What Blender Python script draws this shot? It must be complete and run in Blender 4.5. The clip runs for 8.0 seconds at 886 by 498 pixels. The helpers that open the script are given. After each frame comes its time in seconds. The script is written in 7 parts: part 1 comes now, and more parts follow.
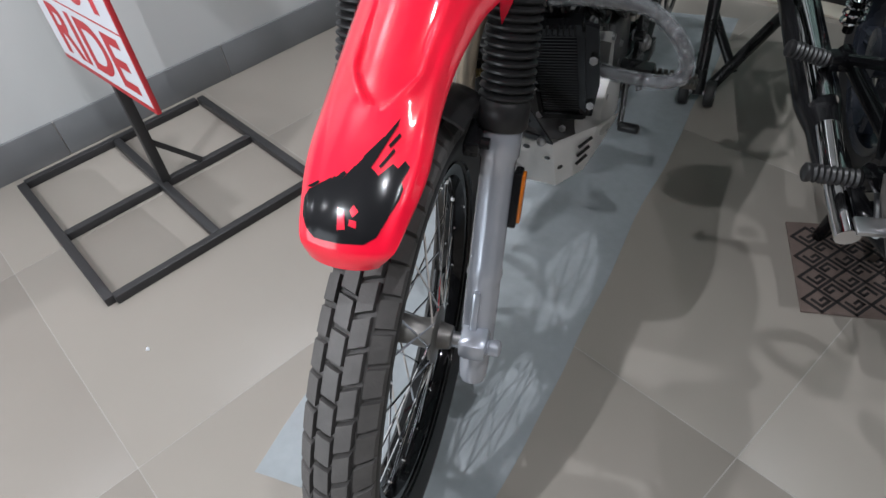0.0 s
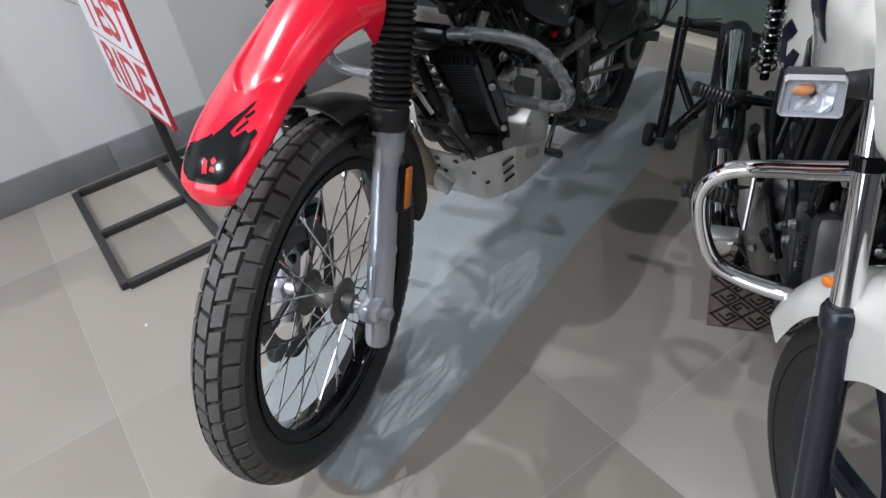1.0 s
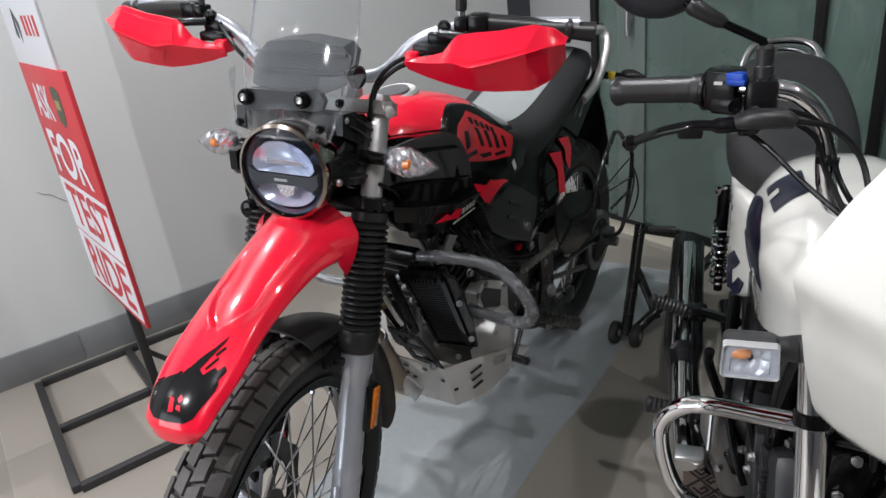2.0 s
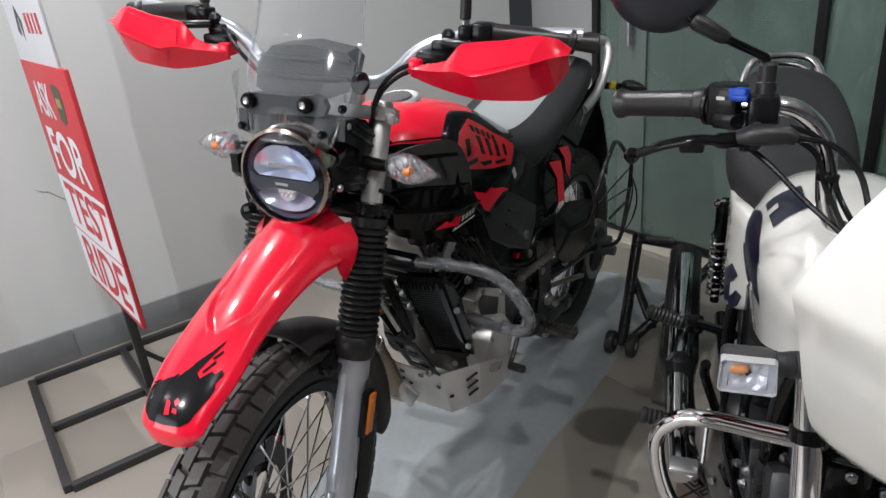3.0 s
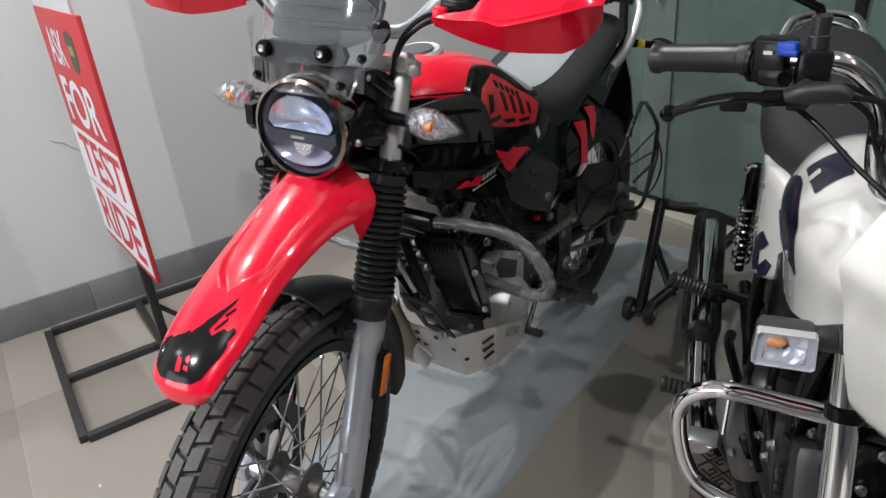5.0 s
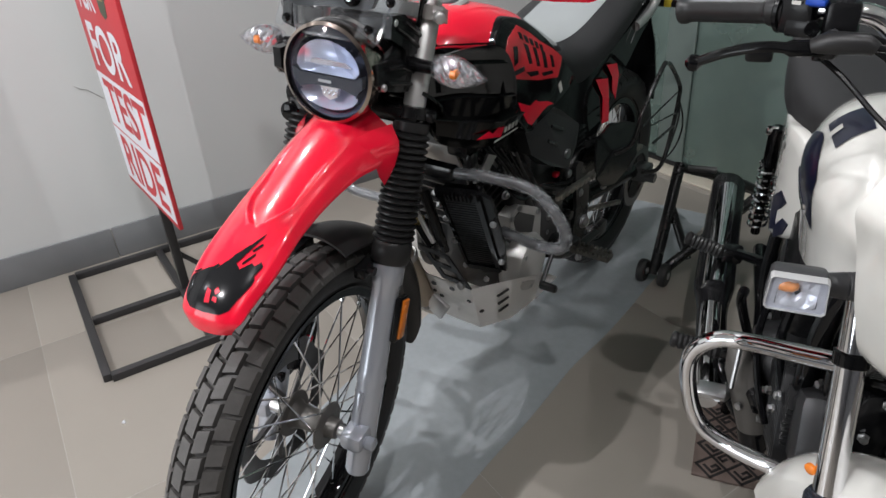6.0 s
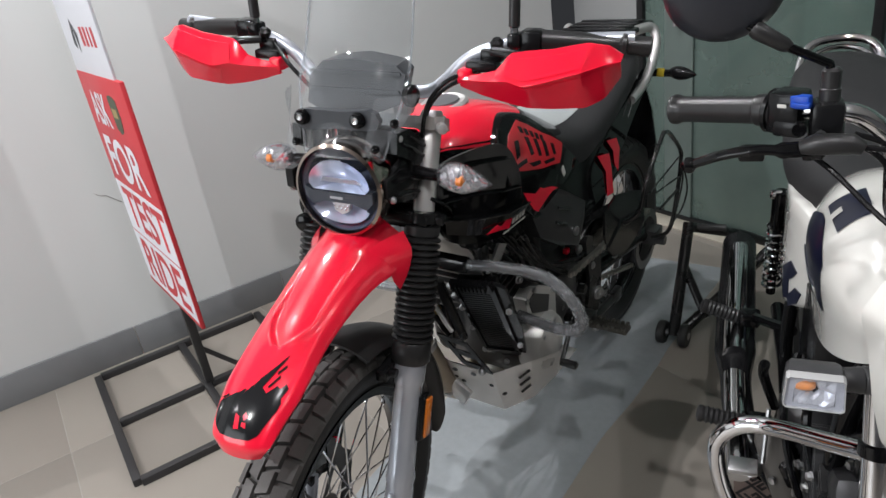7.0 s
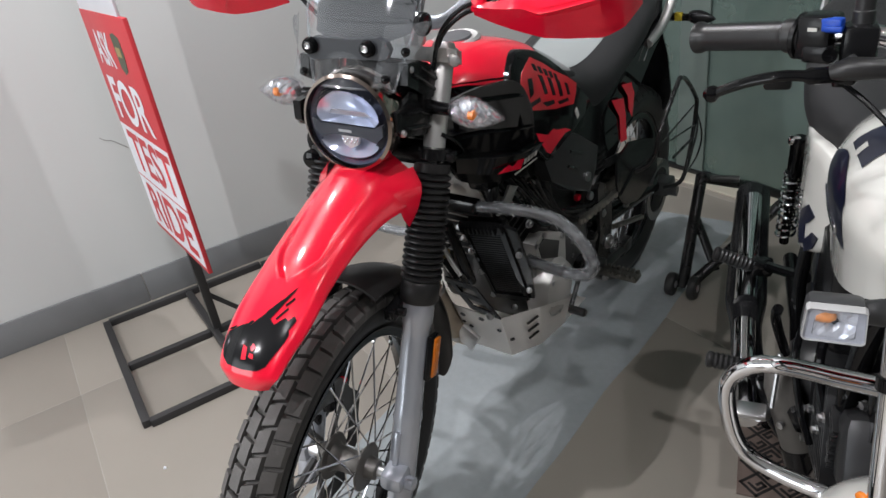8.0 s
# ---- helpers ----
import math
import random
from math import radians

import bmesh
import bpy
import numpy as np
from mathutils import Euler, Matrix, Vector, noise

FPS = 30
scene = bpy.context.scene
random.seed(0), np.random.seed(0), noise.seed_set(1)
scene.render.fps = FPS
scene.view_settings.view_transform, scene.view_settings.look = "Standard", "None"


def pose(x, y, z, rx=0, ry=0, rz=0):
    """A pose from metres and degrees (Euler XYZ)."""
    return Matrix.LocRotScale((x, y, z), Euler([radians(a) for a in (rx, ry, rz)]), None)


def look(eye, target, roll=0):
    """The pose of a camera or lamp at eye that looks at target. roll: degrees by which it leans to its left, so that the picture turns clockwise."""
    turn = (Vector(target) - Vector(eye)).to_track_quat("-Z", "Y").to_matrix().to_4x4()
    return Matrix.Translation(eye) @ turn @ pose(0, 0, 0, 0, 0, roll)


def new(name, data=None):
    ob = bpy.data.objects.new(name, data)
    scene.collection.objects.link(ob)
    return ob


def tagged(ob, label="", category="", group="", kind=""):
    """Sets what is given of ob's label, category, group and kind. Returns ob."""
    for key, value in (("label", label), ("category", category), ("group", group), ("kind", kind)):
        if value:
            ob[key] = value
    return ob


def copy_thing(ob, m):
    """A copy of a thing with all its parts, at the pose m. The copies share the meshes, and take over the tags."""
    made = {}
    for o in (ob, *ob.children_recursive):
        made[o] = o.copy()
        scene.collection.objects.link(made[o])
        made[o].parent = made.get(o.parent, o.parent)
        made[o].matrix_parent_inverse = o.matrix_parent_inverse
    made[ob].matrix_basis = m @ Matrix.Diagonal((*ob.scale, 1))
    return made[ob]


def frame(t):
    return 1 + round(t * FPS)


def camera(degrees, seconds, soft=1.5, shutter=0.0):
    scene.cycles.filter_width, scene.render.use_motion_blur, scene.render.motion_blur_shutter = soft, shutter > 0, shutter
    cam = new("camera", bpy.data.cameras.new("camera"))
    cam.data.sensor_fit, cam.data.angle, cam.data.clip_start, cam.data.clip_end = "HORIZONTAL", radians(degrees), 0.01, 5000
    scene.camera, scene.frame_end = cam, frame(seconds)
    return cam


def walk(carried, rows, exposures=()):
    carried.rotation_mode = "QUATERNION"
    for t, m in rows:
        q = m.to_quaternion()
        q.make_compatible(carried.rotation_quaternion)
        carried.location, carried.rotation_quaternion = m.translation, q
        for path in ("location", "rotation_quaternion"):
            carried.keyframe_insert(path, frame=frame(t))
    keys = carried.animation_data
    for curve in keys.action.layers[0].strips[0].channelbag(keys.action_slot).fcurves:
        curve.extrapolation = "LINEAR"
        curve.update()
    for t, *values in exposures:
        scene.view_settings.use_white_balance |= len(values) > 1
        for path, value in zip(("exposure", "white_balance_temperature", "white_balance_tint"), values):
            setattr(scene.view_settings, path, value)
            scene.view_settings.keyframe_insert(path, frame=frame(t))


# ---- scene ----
cam = camera(66.2, 8.0)
METRES, EYE, TILT, LEAN, TURN = 0.92, 1.274, -44.5, 2.8, 50.0
PATH = [
    (0, (0.179, -0.022, 1.16), (-0.99, 0.837, -0.217), -9.0),
    (0.5, (0.384, -0.015, 1.169), (-0.951, 0.693, -0.141), -8.4),
    (1, (0.563, 0.046, 1.167), (-0.819, 0.831, -0.047), -10.0),
    (1.5, (0.6, 0.052, 1.176), (-0.79, 0.918, 0.028), -11.7),
    (2, (0.562, 0.08, 1.263), (-0.948, 1.111, 0.452), -7.0),
    (2.2, (0.559, 0.078, 1.275), (-0.954, 1.128, 0.494), -6.0),
    (3.5, (0.557, 0.077, 1.265), (-0.95, 1.113, 0.455), -5.7),
    (4, (0.548, 0.078, 1.266), (-0.974, 1.093, 0.457), -5.8),
    (4.5, (0.54, 0.086, 1.262), (-0.969, 1.102, 0.43), -5.4),
    (5, (0.526, 0.089, 1.251), (-0.972, 1.063, 0.353), -5.0),
    (5.2, (0.526, 0.081, 1.234), (-0.957, 1.007, 0.263), -3.9),
    (6.3, (0.552, 0.059, 1.239), (-0.933, 0.968, 0.255), -4.0),
    (6.5, (0.546, 0.072, 1.269), (-0.954, 1.045, 0.372), -5.1),
    (7, (0.542, 0.073, 1.315), (-1.02, 0.998, 0.476), -8.7),
    (7.5, (0.542, 0.067, 1.307), (-1.0, 0.992, 0.431), -7.6),
    (8, (0.534, 0.064, 1.274), (-1.002, 0.933, 0.334), -8.5),
]
walk(cam, [(t, look(eye, target, roll)) for t, eye, target, roll in PATH],
     [(0, 0.07, 6400, 11), (1.5, 0.07, 6350, 11), (2.2, -0.01, 6750, 12), (8, 0.03, 6750, 12)])

# ---- world and lamps ----
world = bpy.data.worlds.new("world")
scene.world = world
world.use_nodes = True
world.node_tree.nodes["Background"].inputs[0].default_value = (0.55, 0.6, 0.68, 1)
world.node_tree.nodes["Background"].inputs[1].default_value = 0.05

ROOM = dict(x0=-2.07, x1=4.2, y0=-4.2, y1=2.43, h=3.0)
# lamps out of view: most placed from cast shadows, the last added as fill
LAMPS = [(0.76, 0.03, 0.03, 24), (-0.08, -1.9, 0.035, 76), (-1.34, -2.25, 0.035, 13), (-1.38, 0.23, 0.03, 23), (-1.29, 0.92, 0.03, 25), (1.9, 0.6, 0.035, 12), (0.6, 1.75, 0.035, 9)]
for lx, ly, size, watts in LAMPS:
    data = bpy.data.lights.new("ceiling_lamp_light", "AREA")
    data.shape, data.size, data.energy, data.color = "DISK", size, watts, (0.95, 0.98, 1.03)
    lamp = new("ceiling_lamp_light", data)
    lamp.matrix_basis = pose(lx, ly, ROOM["h"] - 0.06)

# unseen lamp added as bluish front fill, placed in a guessed window
data = bpy.data.lights.new("window_fill", "AREA")
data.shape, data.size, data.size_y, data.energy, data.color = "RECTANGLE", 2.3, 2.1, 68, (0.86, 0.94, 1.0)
fill = new("window_fill", data)
fill.matrix_basis = pose(-0.55, ROOM["y0"] - 0.05, 1.45, 90, 0, 0)


# ---- materials ----
def material(name, colour, rough=0.5, metal=0.0, vary=0.08, scale=12.0, bump=0.0, bump_scale=200.0, coat=0.0, alpha=1.0, transmission=0.0, ior=1.45, rough_vary=0.06, emit=0.0, spec=0.5):
    m = bpy.data.materials.new(name)
    m.use_nodes = True
    nt = m.node_tree
    b = nt.nodes["Principled BSDF"]
    b.inputs["Base Color"].default_value = (*colour, 1)
    b.inputs["Roughness"].default_value = rough
    b.inputs["Metallic"].default_value = metal
    b.inputs["Specular IOR Level"].default_value = spec
    b.inputs["Coat Weight"].default_value = coat
    b.inputs["Coat Roughness"].default_value = 0.06
    b.inputs["IOR"].default_value = ior
    b.inputs["Transmission Weight"].default_value = transmission
    b.inputs["Alpha"].default_value = alpha
    if emit:
        b.inputs["Emission Color"].default_value = (*colour, 1)
        b.inputs["Emission Strength"].default_value = emit
    co = nt.nodes.new("ShaderNodeTexCoord")
    big = nt.nodes.new("ShaderNodeTexNoise")
    big.inputs["Scale"].default_value, big.inputs["Detail"].default_value = scale, 6
    nt.links.new(co.outputs["Object"], big.inputs["Vector"])
    if vary:
        ramp = nt.nodes.new("ShaderNodeMix")
        ramp.data_type = "RGBA"
        ramp.inputs[6].default_value = (*[c * (1 - vary) for c in colour], 1)
        ramp.inputs[7].default_value = (*[min(1, c * (1 + vary)) for c in colour], 1)
        nt.links.new(big.outputs["Fac"], ramp.inputs[0])
        nt.links.new(ramp.outputs[2], b.inputs["Base Color"])
    if rough_vary:
        ma = nt.nodes.new("ShaderNodeMapRange")
        ma.inputs[3].default_value, ma.inputs[4].default_value = max(0.01, rough - rough_vary), min(1, rough + rough_vary)
        nt.links.new(big.outputs["Fac"], ma.inputs[0])
        nt.links.new(ma.outputs[0], b.inputs["Roughness"])
    if bump:
        fine = nt.nodes.new("ShaderNodeTexNoise")
        fine.inputs["Scale"].default_value = bump_scale
        nt.links.new(co.outputs["Object"], fine.inputs["Vector"])
        bn = nt.nodes.new("ShaderNodeBump")
        bn.inputs["Strength"].default_value, bn.inputs["Distance"].default_value = bump, 0.002
        nt.links.new(fine.outputs["Fac"], bn.inputs["Height"])
        nt.links.new(bn.outputs[0], b.inputs["Normal"])
    return m


RED = material("red_paint", (0.86, 0.006, 0.034), 0.30, coat=1.0, vary=0.03, spec=0.3)
RED_MATT = material("red_plastic", (0.80, 0.006, 0.032), 0.24, vary=0.04, spec=0.35, coat=0.4)
BLACK = material("black_plastic", (0.0085, 0.0085, 0.0092), 0.22, vary=0.3, bump=0.05, spec=0.32)
GLOSS_BLACK = material("gloss_black", (0.004, 0.004, 0.0045), 0.06, vary=0.1, spec=0.34, rough_vary=0.02)
RUBBER = material("tyre_rubber", (0.02, 0.0195, 0.0195), 0.5, vary=0.25, bump=0.2)
RUBBER_GREY = material("tread_rubber", (0.085, 0.080, 0.077), 0.6, vary=0.3, scale=40, bump=0.3)
GAITER = material("gaiter_rubber", (0.019, 0.0185, 0.019), 0.36, vary=0.15)
SILVER = material("silver_paint", (0.50, 0.525, 0.585), 0.25, 0.5, coat=0.6, vary=0.03, rough_vary=0.015)
STEEL = material("bare_steel", (0.52, 0.52, 0.53), 0.32, 1.0, vary=0.08)
CHROME = material("chrome", (0.8, 0.8, 0.82), 0.06, 1.0, vary=0.03, rough_vary=0.03)
ALLOY = material("brushed_alloy", (0.62, 0.61, 0.6), 0.42, 0.85, vary=0.08, bump=0.1)
ENGINE = material("engine_grey", (0.075, 0.075, 0.076), 0.33, 0.4, vary=0.2, bump=0.1, coat=0.3)
WHITE = material("white_paint", (0.625, 0.614, 0.578), 0.2, coat=1.0, vary=0.02)
SEAT_BLACK = material("seat_vinyl", (0.016, 0.016, 0.017), 0.6, vary=0.15, bump=0.35, bump_scale=900)
SEAT_GREY = material("grey_seat_vinyl", (0.28, 0.3, 0.3), 0.6, vary=0.08, bump=0.35, bump_scale=900)
CEIL = material("ceiling_paint", (0.5, 0.5, 0.5), 0.8, vary=0.03)
# unseen walls, darkened so glossy blacks mirror a dimmer room
FAR = material("far_wall_darkened", (0.12, 0.12, 0.125), 0.7, vary=0.05, scale=2.0)
WALL = material("wall_paint", (0.552, 0.562, 0.556), 0.7, vary=0.04, scale=2.0, bump=0.05, bump_scale=60)
TILE = material("floor_tile", (0.268, 0.242, 0.211), 0.38, vary=0.045, scale=5.0, rough_vary=0.05)
GROUT = material("grout", (0.34, 0.32, 0.29), 0.8, vary=0.1)
SKIRT = material("skirting_tile", (0.17, 0.175, 0.18), 0.4, vary=0.12, scale=9.0)


def thin_glass(name, tint, gloss=0.04, haze=0.0, bump=0.0, bump_scale=200.0, glints=False, body=(0.8, 0.82, 0.85)):
    """A thin clear sheet: it lets light straight through and reflects by its angle."""
    m = bpy.data.materials.new(name)
    m.use_nodes = True
    nt = m.node_tree
    nt.nodes.clear()
    out = nt.nodes.new("ShaderNodeOutputMaterial")
    tr, gl, df = nt.nodes.new("ShaderNodeBsdfTransparent"), nt.nodes.new("ShaderNodeBsdfGlossy"), nt.nodes.new("ShaderNodeBsdfDiffuse")
    tr.inputs[0].default_value = (*tint, 1)
    gl.inputs["Roughness"].default_value = gloss
    df.inputs[0].default_value = (*body, 1)
    mixh, mixg, fr = nt.nodes.new("ShaderNodeMixShader"), nt.nodes.new("ShaderNodeMixShader"), nt.nodes.new("ShaderNodeLayerWeight")
    fr.inputs["Blend"].default_value = 0.5
    power, gain = nt.nodes.new("ShaderNodeMath"), nt.nodes.new("ShaderNodeMath")
    power.operation, gain.operation = "POWER", "MULTIPLY_ADD"
    power.inputs[1].default_value, gain.inputs[1].default_value, gain.inputs[2].default_value = 5.0, 0.75, 0.04
    nt.links.new(fr.outputs["Facing"], power.inputs[0])
    nt.links.new(power.outputs[0], gain.inputs[0])
    co, no = nt.nodes.new("ShaderNodeTexCoord"), nt.nodes.new("ShaderNodeTexNoise")
    no.inputs["Scale"].default_value, no.inputs["Detail"].default_value = bump_scale, 5
    nt.links.new(co.outputs["Object"], no.inputs["Vector"])
    hz = nt.nodes.new("ShaderNodeMapRange")
    hz.inputs[1].default_value, hz.inputs[2].default_value, hz.inputs[3].default_value, hz.inputs[4].default_value = 0.35, 0.75, haze * 0.4, haze * 1.6
    # noise mapped to white diffuse patches that stand for glints
    if glints:
        hz.inputs[1].default_value, hz.inputs[2].default_value, hz.inputs[3].default_value, hz.inputs[4].default_value = 0.42, 0.72, haze * 0.25, haze * 2.0
    nt.links.new(no.outputs["Fac"], hz.inputs[0])
    nt.links.new(hz.outputs[0], mixh.inputs[0])
    if bump:
        bn = nt.nodes.new("ShaderNodeBump")
        bn.inputs["Strength"].default_value, bn.inputs["Distance"].default_value = bump, 0.003
        nt.links.new(no.outputs["Fac"], bn.inputs["Height"])
        nt.links.new(bn.outputs[0], gl.inputs["Normal"])
        nt.links.new(bn.outputs[0], fr.inputs["Normal"])
    nt.links.new(tr.outputs[0], mixh.inputs[1])
    nt.links.new(df.outputs[0], mixh.inputs[2])
    nt.links.new(gain.outputs[0], mixg.inputs[0])
    nt.links.new(mixh.outputs[0], mixg.inputs[1])
    nt.links.new(gl.outputs[0], mixg.inputs[2])
    nt.links.new(mixg.outputs[0], out.inputs[0])
    return m


# ---- shapes ----
class Shape:
    """Points and faces of one part, gathered piece by piece."""

    def __init__(self):
        self.v, self.f = [], []

    def add(self, v, f):
        n = len(self.v)
        self.v += [tuple(p) for p in v]
        self.f += [tuple(i + n for i in q) for q in f]
        return self

    def skin(self, rings, caps=True, closed=True, loop=False):
        k, v, f = len(rings[0]), [p for r in rings for p in r], []
        m = len(rings)
        for i in range(m if loop else m - 1):
            a, b = i * k, ((i + 1) % m) * k
            for j in range(k if closed else k - 1):
                j2 = (j + 1) % k
                f.append((a + j, a + j2, b + j2, b + j))
        if caps and closed and not loop:
            f.append(tuple(range(k))[::-1])
            f.append(tuple(range((m - 1) * k, m * k)))
        return self.add(v, f)

    def tube(self, pts, r, seg=10, loop=False, flat=1.0):
        pts = [Vector(p) for p in pts]
        n = len(pts)
        rings, up = [], None
        for i, p in enumerate(pts):
            a = pts[(i - 1) % n] if (loop or i) else p
            b = pts[(i + 1) % n] if (loop or i < n - 1) else p
            d = (b - a).normalized()
            if up is None:
                up = d.orthogonal().normalized()
            up = (up - d * up.dot(d)).normalized()
            side = d.cross(up)
            rr = r[i] if isinstance(r, (list, tuple)) else r
            rings.append([p + (up * math.cos(2 * math.pi * j / seg) + side * flat * math.sin(2 * math.pi * j / seg)) * rr for j in range(seg)])
        return self.skin(rings, loop=loop)

    def lathe(self, profile, centre=(0, 0, 0), axis=(1, 0, 0), seg=32, loop=False, caps=True):
        """profile: (radius, distance along the axis)."""
        ax = Vector(axis).normalized()
        u = Vector((0, 0, 1)) if abs(ax.z) < 0.9 else Vector((0, 1, 0))
        u = (u - ax * u.dot(ax)).normalized()
        w = ax.cross(u)
        c = Vector(centre)
        rings = [[c + ax * h + (u * math.cos(2 * math.pi * j / seg) + w * math.sin(2 * math.pi * j / seg)) * r for j in range(seg)] for r, h in profile]
        return self.skin(rings, loop=loop, caps=caps)

    def box(self, c, s, bevel=0.004, turn=None):
        bm = bmesh.new()
        bmesh.ops.create_cube(bm, size=1)
        bmesh.ops.scale(bm, vec=s, verts=bm.verts)
        if bevel:
            bmesh.ops.bevel(bm, geom=bm.edges[:], offset=min(bevel, min(s) * 0.45), segments=2, affect="EDGES", profile=0.5)
        m = Matrix.Translation(c) @ (turn.to_4x4() if turn is not None else Matrix())
        bm.verts.ensure_lookup_table()
        v = [m @ p.co for p in bm.verts]
        f = [[p.index for p in q.verts] for q in bm.faces]
        bm.free()
        return self.add(v, f)

    def plate(self, outline, thick, to):
        """A flat outline (u, v) of some thickness, laid by to(u, v, w)."""
        k = len(outline)
        v = [to(u, w, 0) for u, w in outline] + [to(u, w, thick) for u, w in outline]
        f = [tuple(range(k))[::-1], tuple(range(k, 2 * k))] + [(i, (i + 1) % k, k + (i + 1) % k, k + i) for i in range(k)]
        return self.add(v, f)


def spline(pts, steps=6, loop=False):
    """A smooth line through the points (any number of coordinates)."""
    pts = [np.array(p, float) for p in pts]
    n, out = len(pts), []
    for i in range(n if loop else n - 1):
        if loop:
            p0, p1, p2, p3 = pts[(i - 1) % n], pts[i], pts[(i + 1) % n], pts[(i + 2) % n]
        else:
            p0, p1, p2, p3 = pts[max(0, i - 1)], pts[i], pts[i + 1], pts[min(n - 1, i + 2)]
        for j in range(steps):
            t = j / steps
            out.append(0.5 * (2 * p1 + (p2 - p0) * t + (2 * p0 - 5 * p1 + 4 * p2 - p3) * t * t + (3 * p1 - p0 - 3 * p2 + p3) * t ** 3))
    if not loop:
        out.append(pts[-1])
    return [tuple(p) for p in out]


def part(name, shape, mat, parent=None, label="", smooth=40, at=None):
    me = bpy.data.meshes.new(name)
    me.from_pydata(shape.v, [], shape.f)
    bm = bmesh.new()
    bm.from_mesh(me)
    bmesh.ops.recalc_face_normals(bm, faces=bm.faces)
    bm.to_mesh(me)
    bm.free()
    me.polygons.foreach_set("use_smooth", [smooth > 0] * len(me.polygons))
    if smooth:
        me.set_sharp_from_angle(angle=radians(smooth))
    me.materials.append(mat)
    ob = new(name, me)
    if parent is not None:
        ob.parent = parent
    if at is not None:
        ob.matrix_basis = at
    if label:
        tagged(ob, label)
    return ob


# ---- the room ----
def build_room():
    r = ROOM
    fl = tagged(part("floor", Shape().box(((r["x0"] + r["x1"]) / 2, (r["y0"] + r["y1"]) / 2, -0.06), (r["x1"] - r["x0"] + 0.4, r["y1"] - r["y0"] + 0.4, 0.1188), 0), GROUT), "polished beige-grey tiled showroom floor", "floor", kind="structure")
    size, gap = 0.8, 0.0022
    tile = None
    for i in range(-3, 6):
        for j in range(-7, 4):
            x, y = -0.008 + size * (i + 0.5), 0.685 + size * (j + 0.5)
            if x < r["x0"] - size / 2 or x > r["x1"] + size / 2 or y > r["y1"] + size / 2 or y < r["y0"] - size / 2:
                continue
            if tile is None:
                tile = part("tile", Shape().box((0, 0, -0.003), (size - gap, size - gap, 0.006), 0.0005), TILE, fl)
                ob = tile
            else:
                ob = tile.copy()
                scene.collection.objects.link(ob)
            ob.matrix_basis = pose(x, y, 0)
    wl = part("wall_west", Shape().box((r["x0"] - 0.08, (r["y0"] + r["y1"]) / 2, r["h"] / 2), (0.16, r["y1"] - r["y0"], r["h"]), 0), WALL)
    tagged(wl, "plain pale grey painted showroom wall", "wall", kind="structure")
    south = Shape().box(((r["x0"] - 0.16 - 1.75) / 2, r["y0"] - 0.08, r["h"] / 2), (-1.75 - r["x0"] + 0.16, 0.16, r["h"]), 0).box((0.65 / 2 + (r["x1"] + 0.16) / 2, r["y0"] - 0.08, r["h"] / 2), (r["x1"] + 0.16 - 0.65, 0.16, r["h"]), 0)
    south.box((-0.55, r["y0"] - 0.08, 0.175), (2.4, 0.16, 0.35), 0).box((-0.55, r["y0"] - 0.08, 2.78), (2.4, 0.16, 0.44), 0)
    tagged(part("wall_south", south, FAR), "unseen closing wall with an added window opening, darkened to dim reflections", "wall", kind="structure")
    # unseen window, built around the added fill lamp
    shop = tagged(new("fill_window"), "unseen window with a black frame, added for the fill light", "window", kind="structure")
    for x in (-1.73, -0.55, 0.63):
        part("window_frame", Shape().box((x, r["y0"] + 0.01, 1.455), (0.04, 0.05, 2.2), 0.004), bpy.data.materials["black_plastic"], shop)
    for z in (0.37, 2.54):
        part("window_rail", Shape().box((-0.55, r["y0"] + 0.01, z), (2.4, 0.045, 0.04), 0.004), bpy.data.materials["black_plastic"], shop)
    for nm, c, sz in (("wall_east", (r["x1"] + 0.08, (r["y0"] + r["y1"]) / 2, r["h"] / 2), (0.16, r["y1"] - r["y0"], r["h"])),):
        tagged(part(nm, Shape().box(c, sz, 0), FAR), "unseen closing wall, darkened to dim reflections", "wall", kind="structure")
    tagged(part("wall_north", Shape().box((-1.80, r["y1"] + 0.25, r["h"] / 2), (0.60, 0.14, r["h"]), 0).box((-1.52, r["y1"] + 0.2, r["h"] / 2), (0.03, 0.26, r["h"]), 0), material("column_grey", (0.34, 0.35, 0.35), 0.6, vary=0.06, scale=3.0)), "grey painted wall beside the glass door", "wall", kind="structure")
    tagged(part("ceiling", Shape().box(((r["x0"] + r["x1"]) / 2, (r["y0"] + r["y1"]) / 2, r["h"] + 0.05), (r["x1"] - r["x0"] + 0.3, r["y1"] - r["y0"] + 3.3, 0.1), 0), CEIL), "plain white painted ceiling", "ceiling", kind="structure")
    # glazed partition with a door, and a plain dim wall behind it
    FRAME = material("black_frame", (0.01, 0.01, 0.011), 0.35, vary=0.1)
    PANE = thin_glass("tinted_glass", (0.60, 0.72, 0.67), 0.04, haze=0.60, bump_scale=1.2, body=(0.15, 0.20, 0.182))
    glazing = tagged(new("window_1"), "tinted greenish glass partition with black frames", "glass partition", kind="structure")
    xs = [-1.505, -0.555, -0.35, 0.9, 2.2, 3.4, 4.2]
    for x in xs:
        part("window_frame", Shape().box((x, r["y1"], 1.5), (0.032, 0.05, 3.0), 0.003), FRAME, glazing)
    part("sill", Shape().box((1.35, r["y1"], 0.012), (5.7, 0.05, 0.024), 0.003), FRAME, glazing)
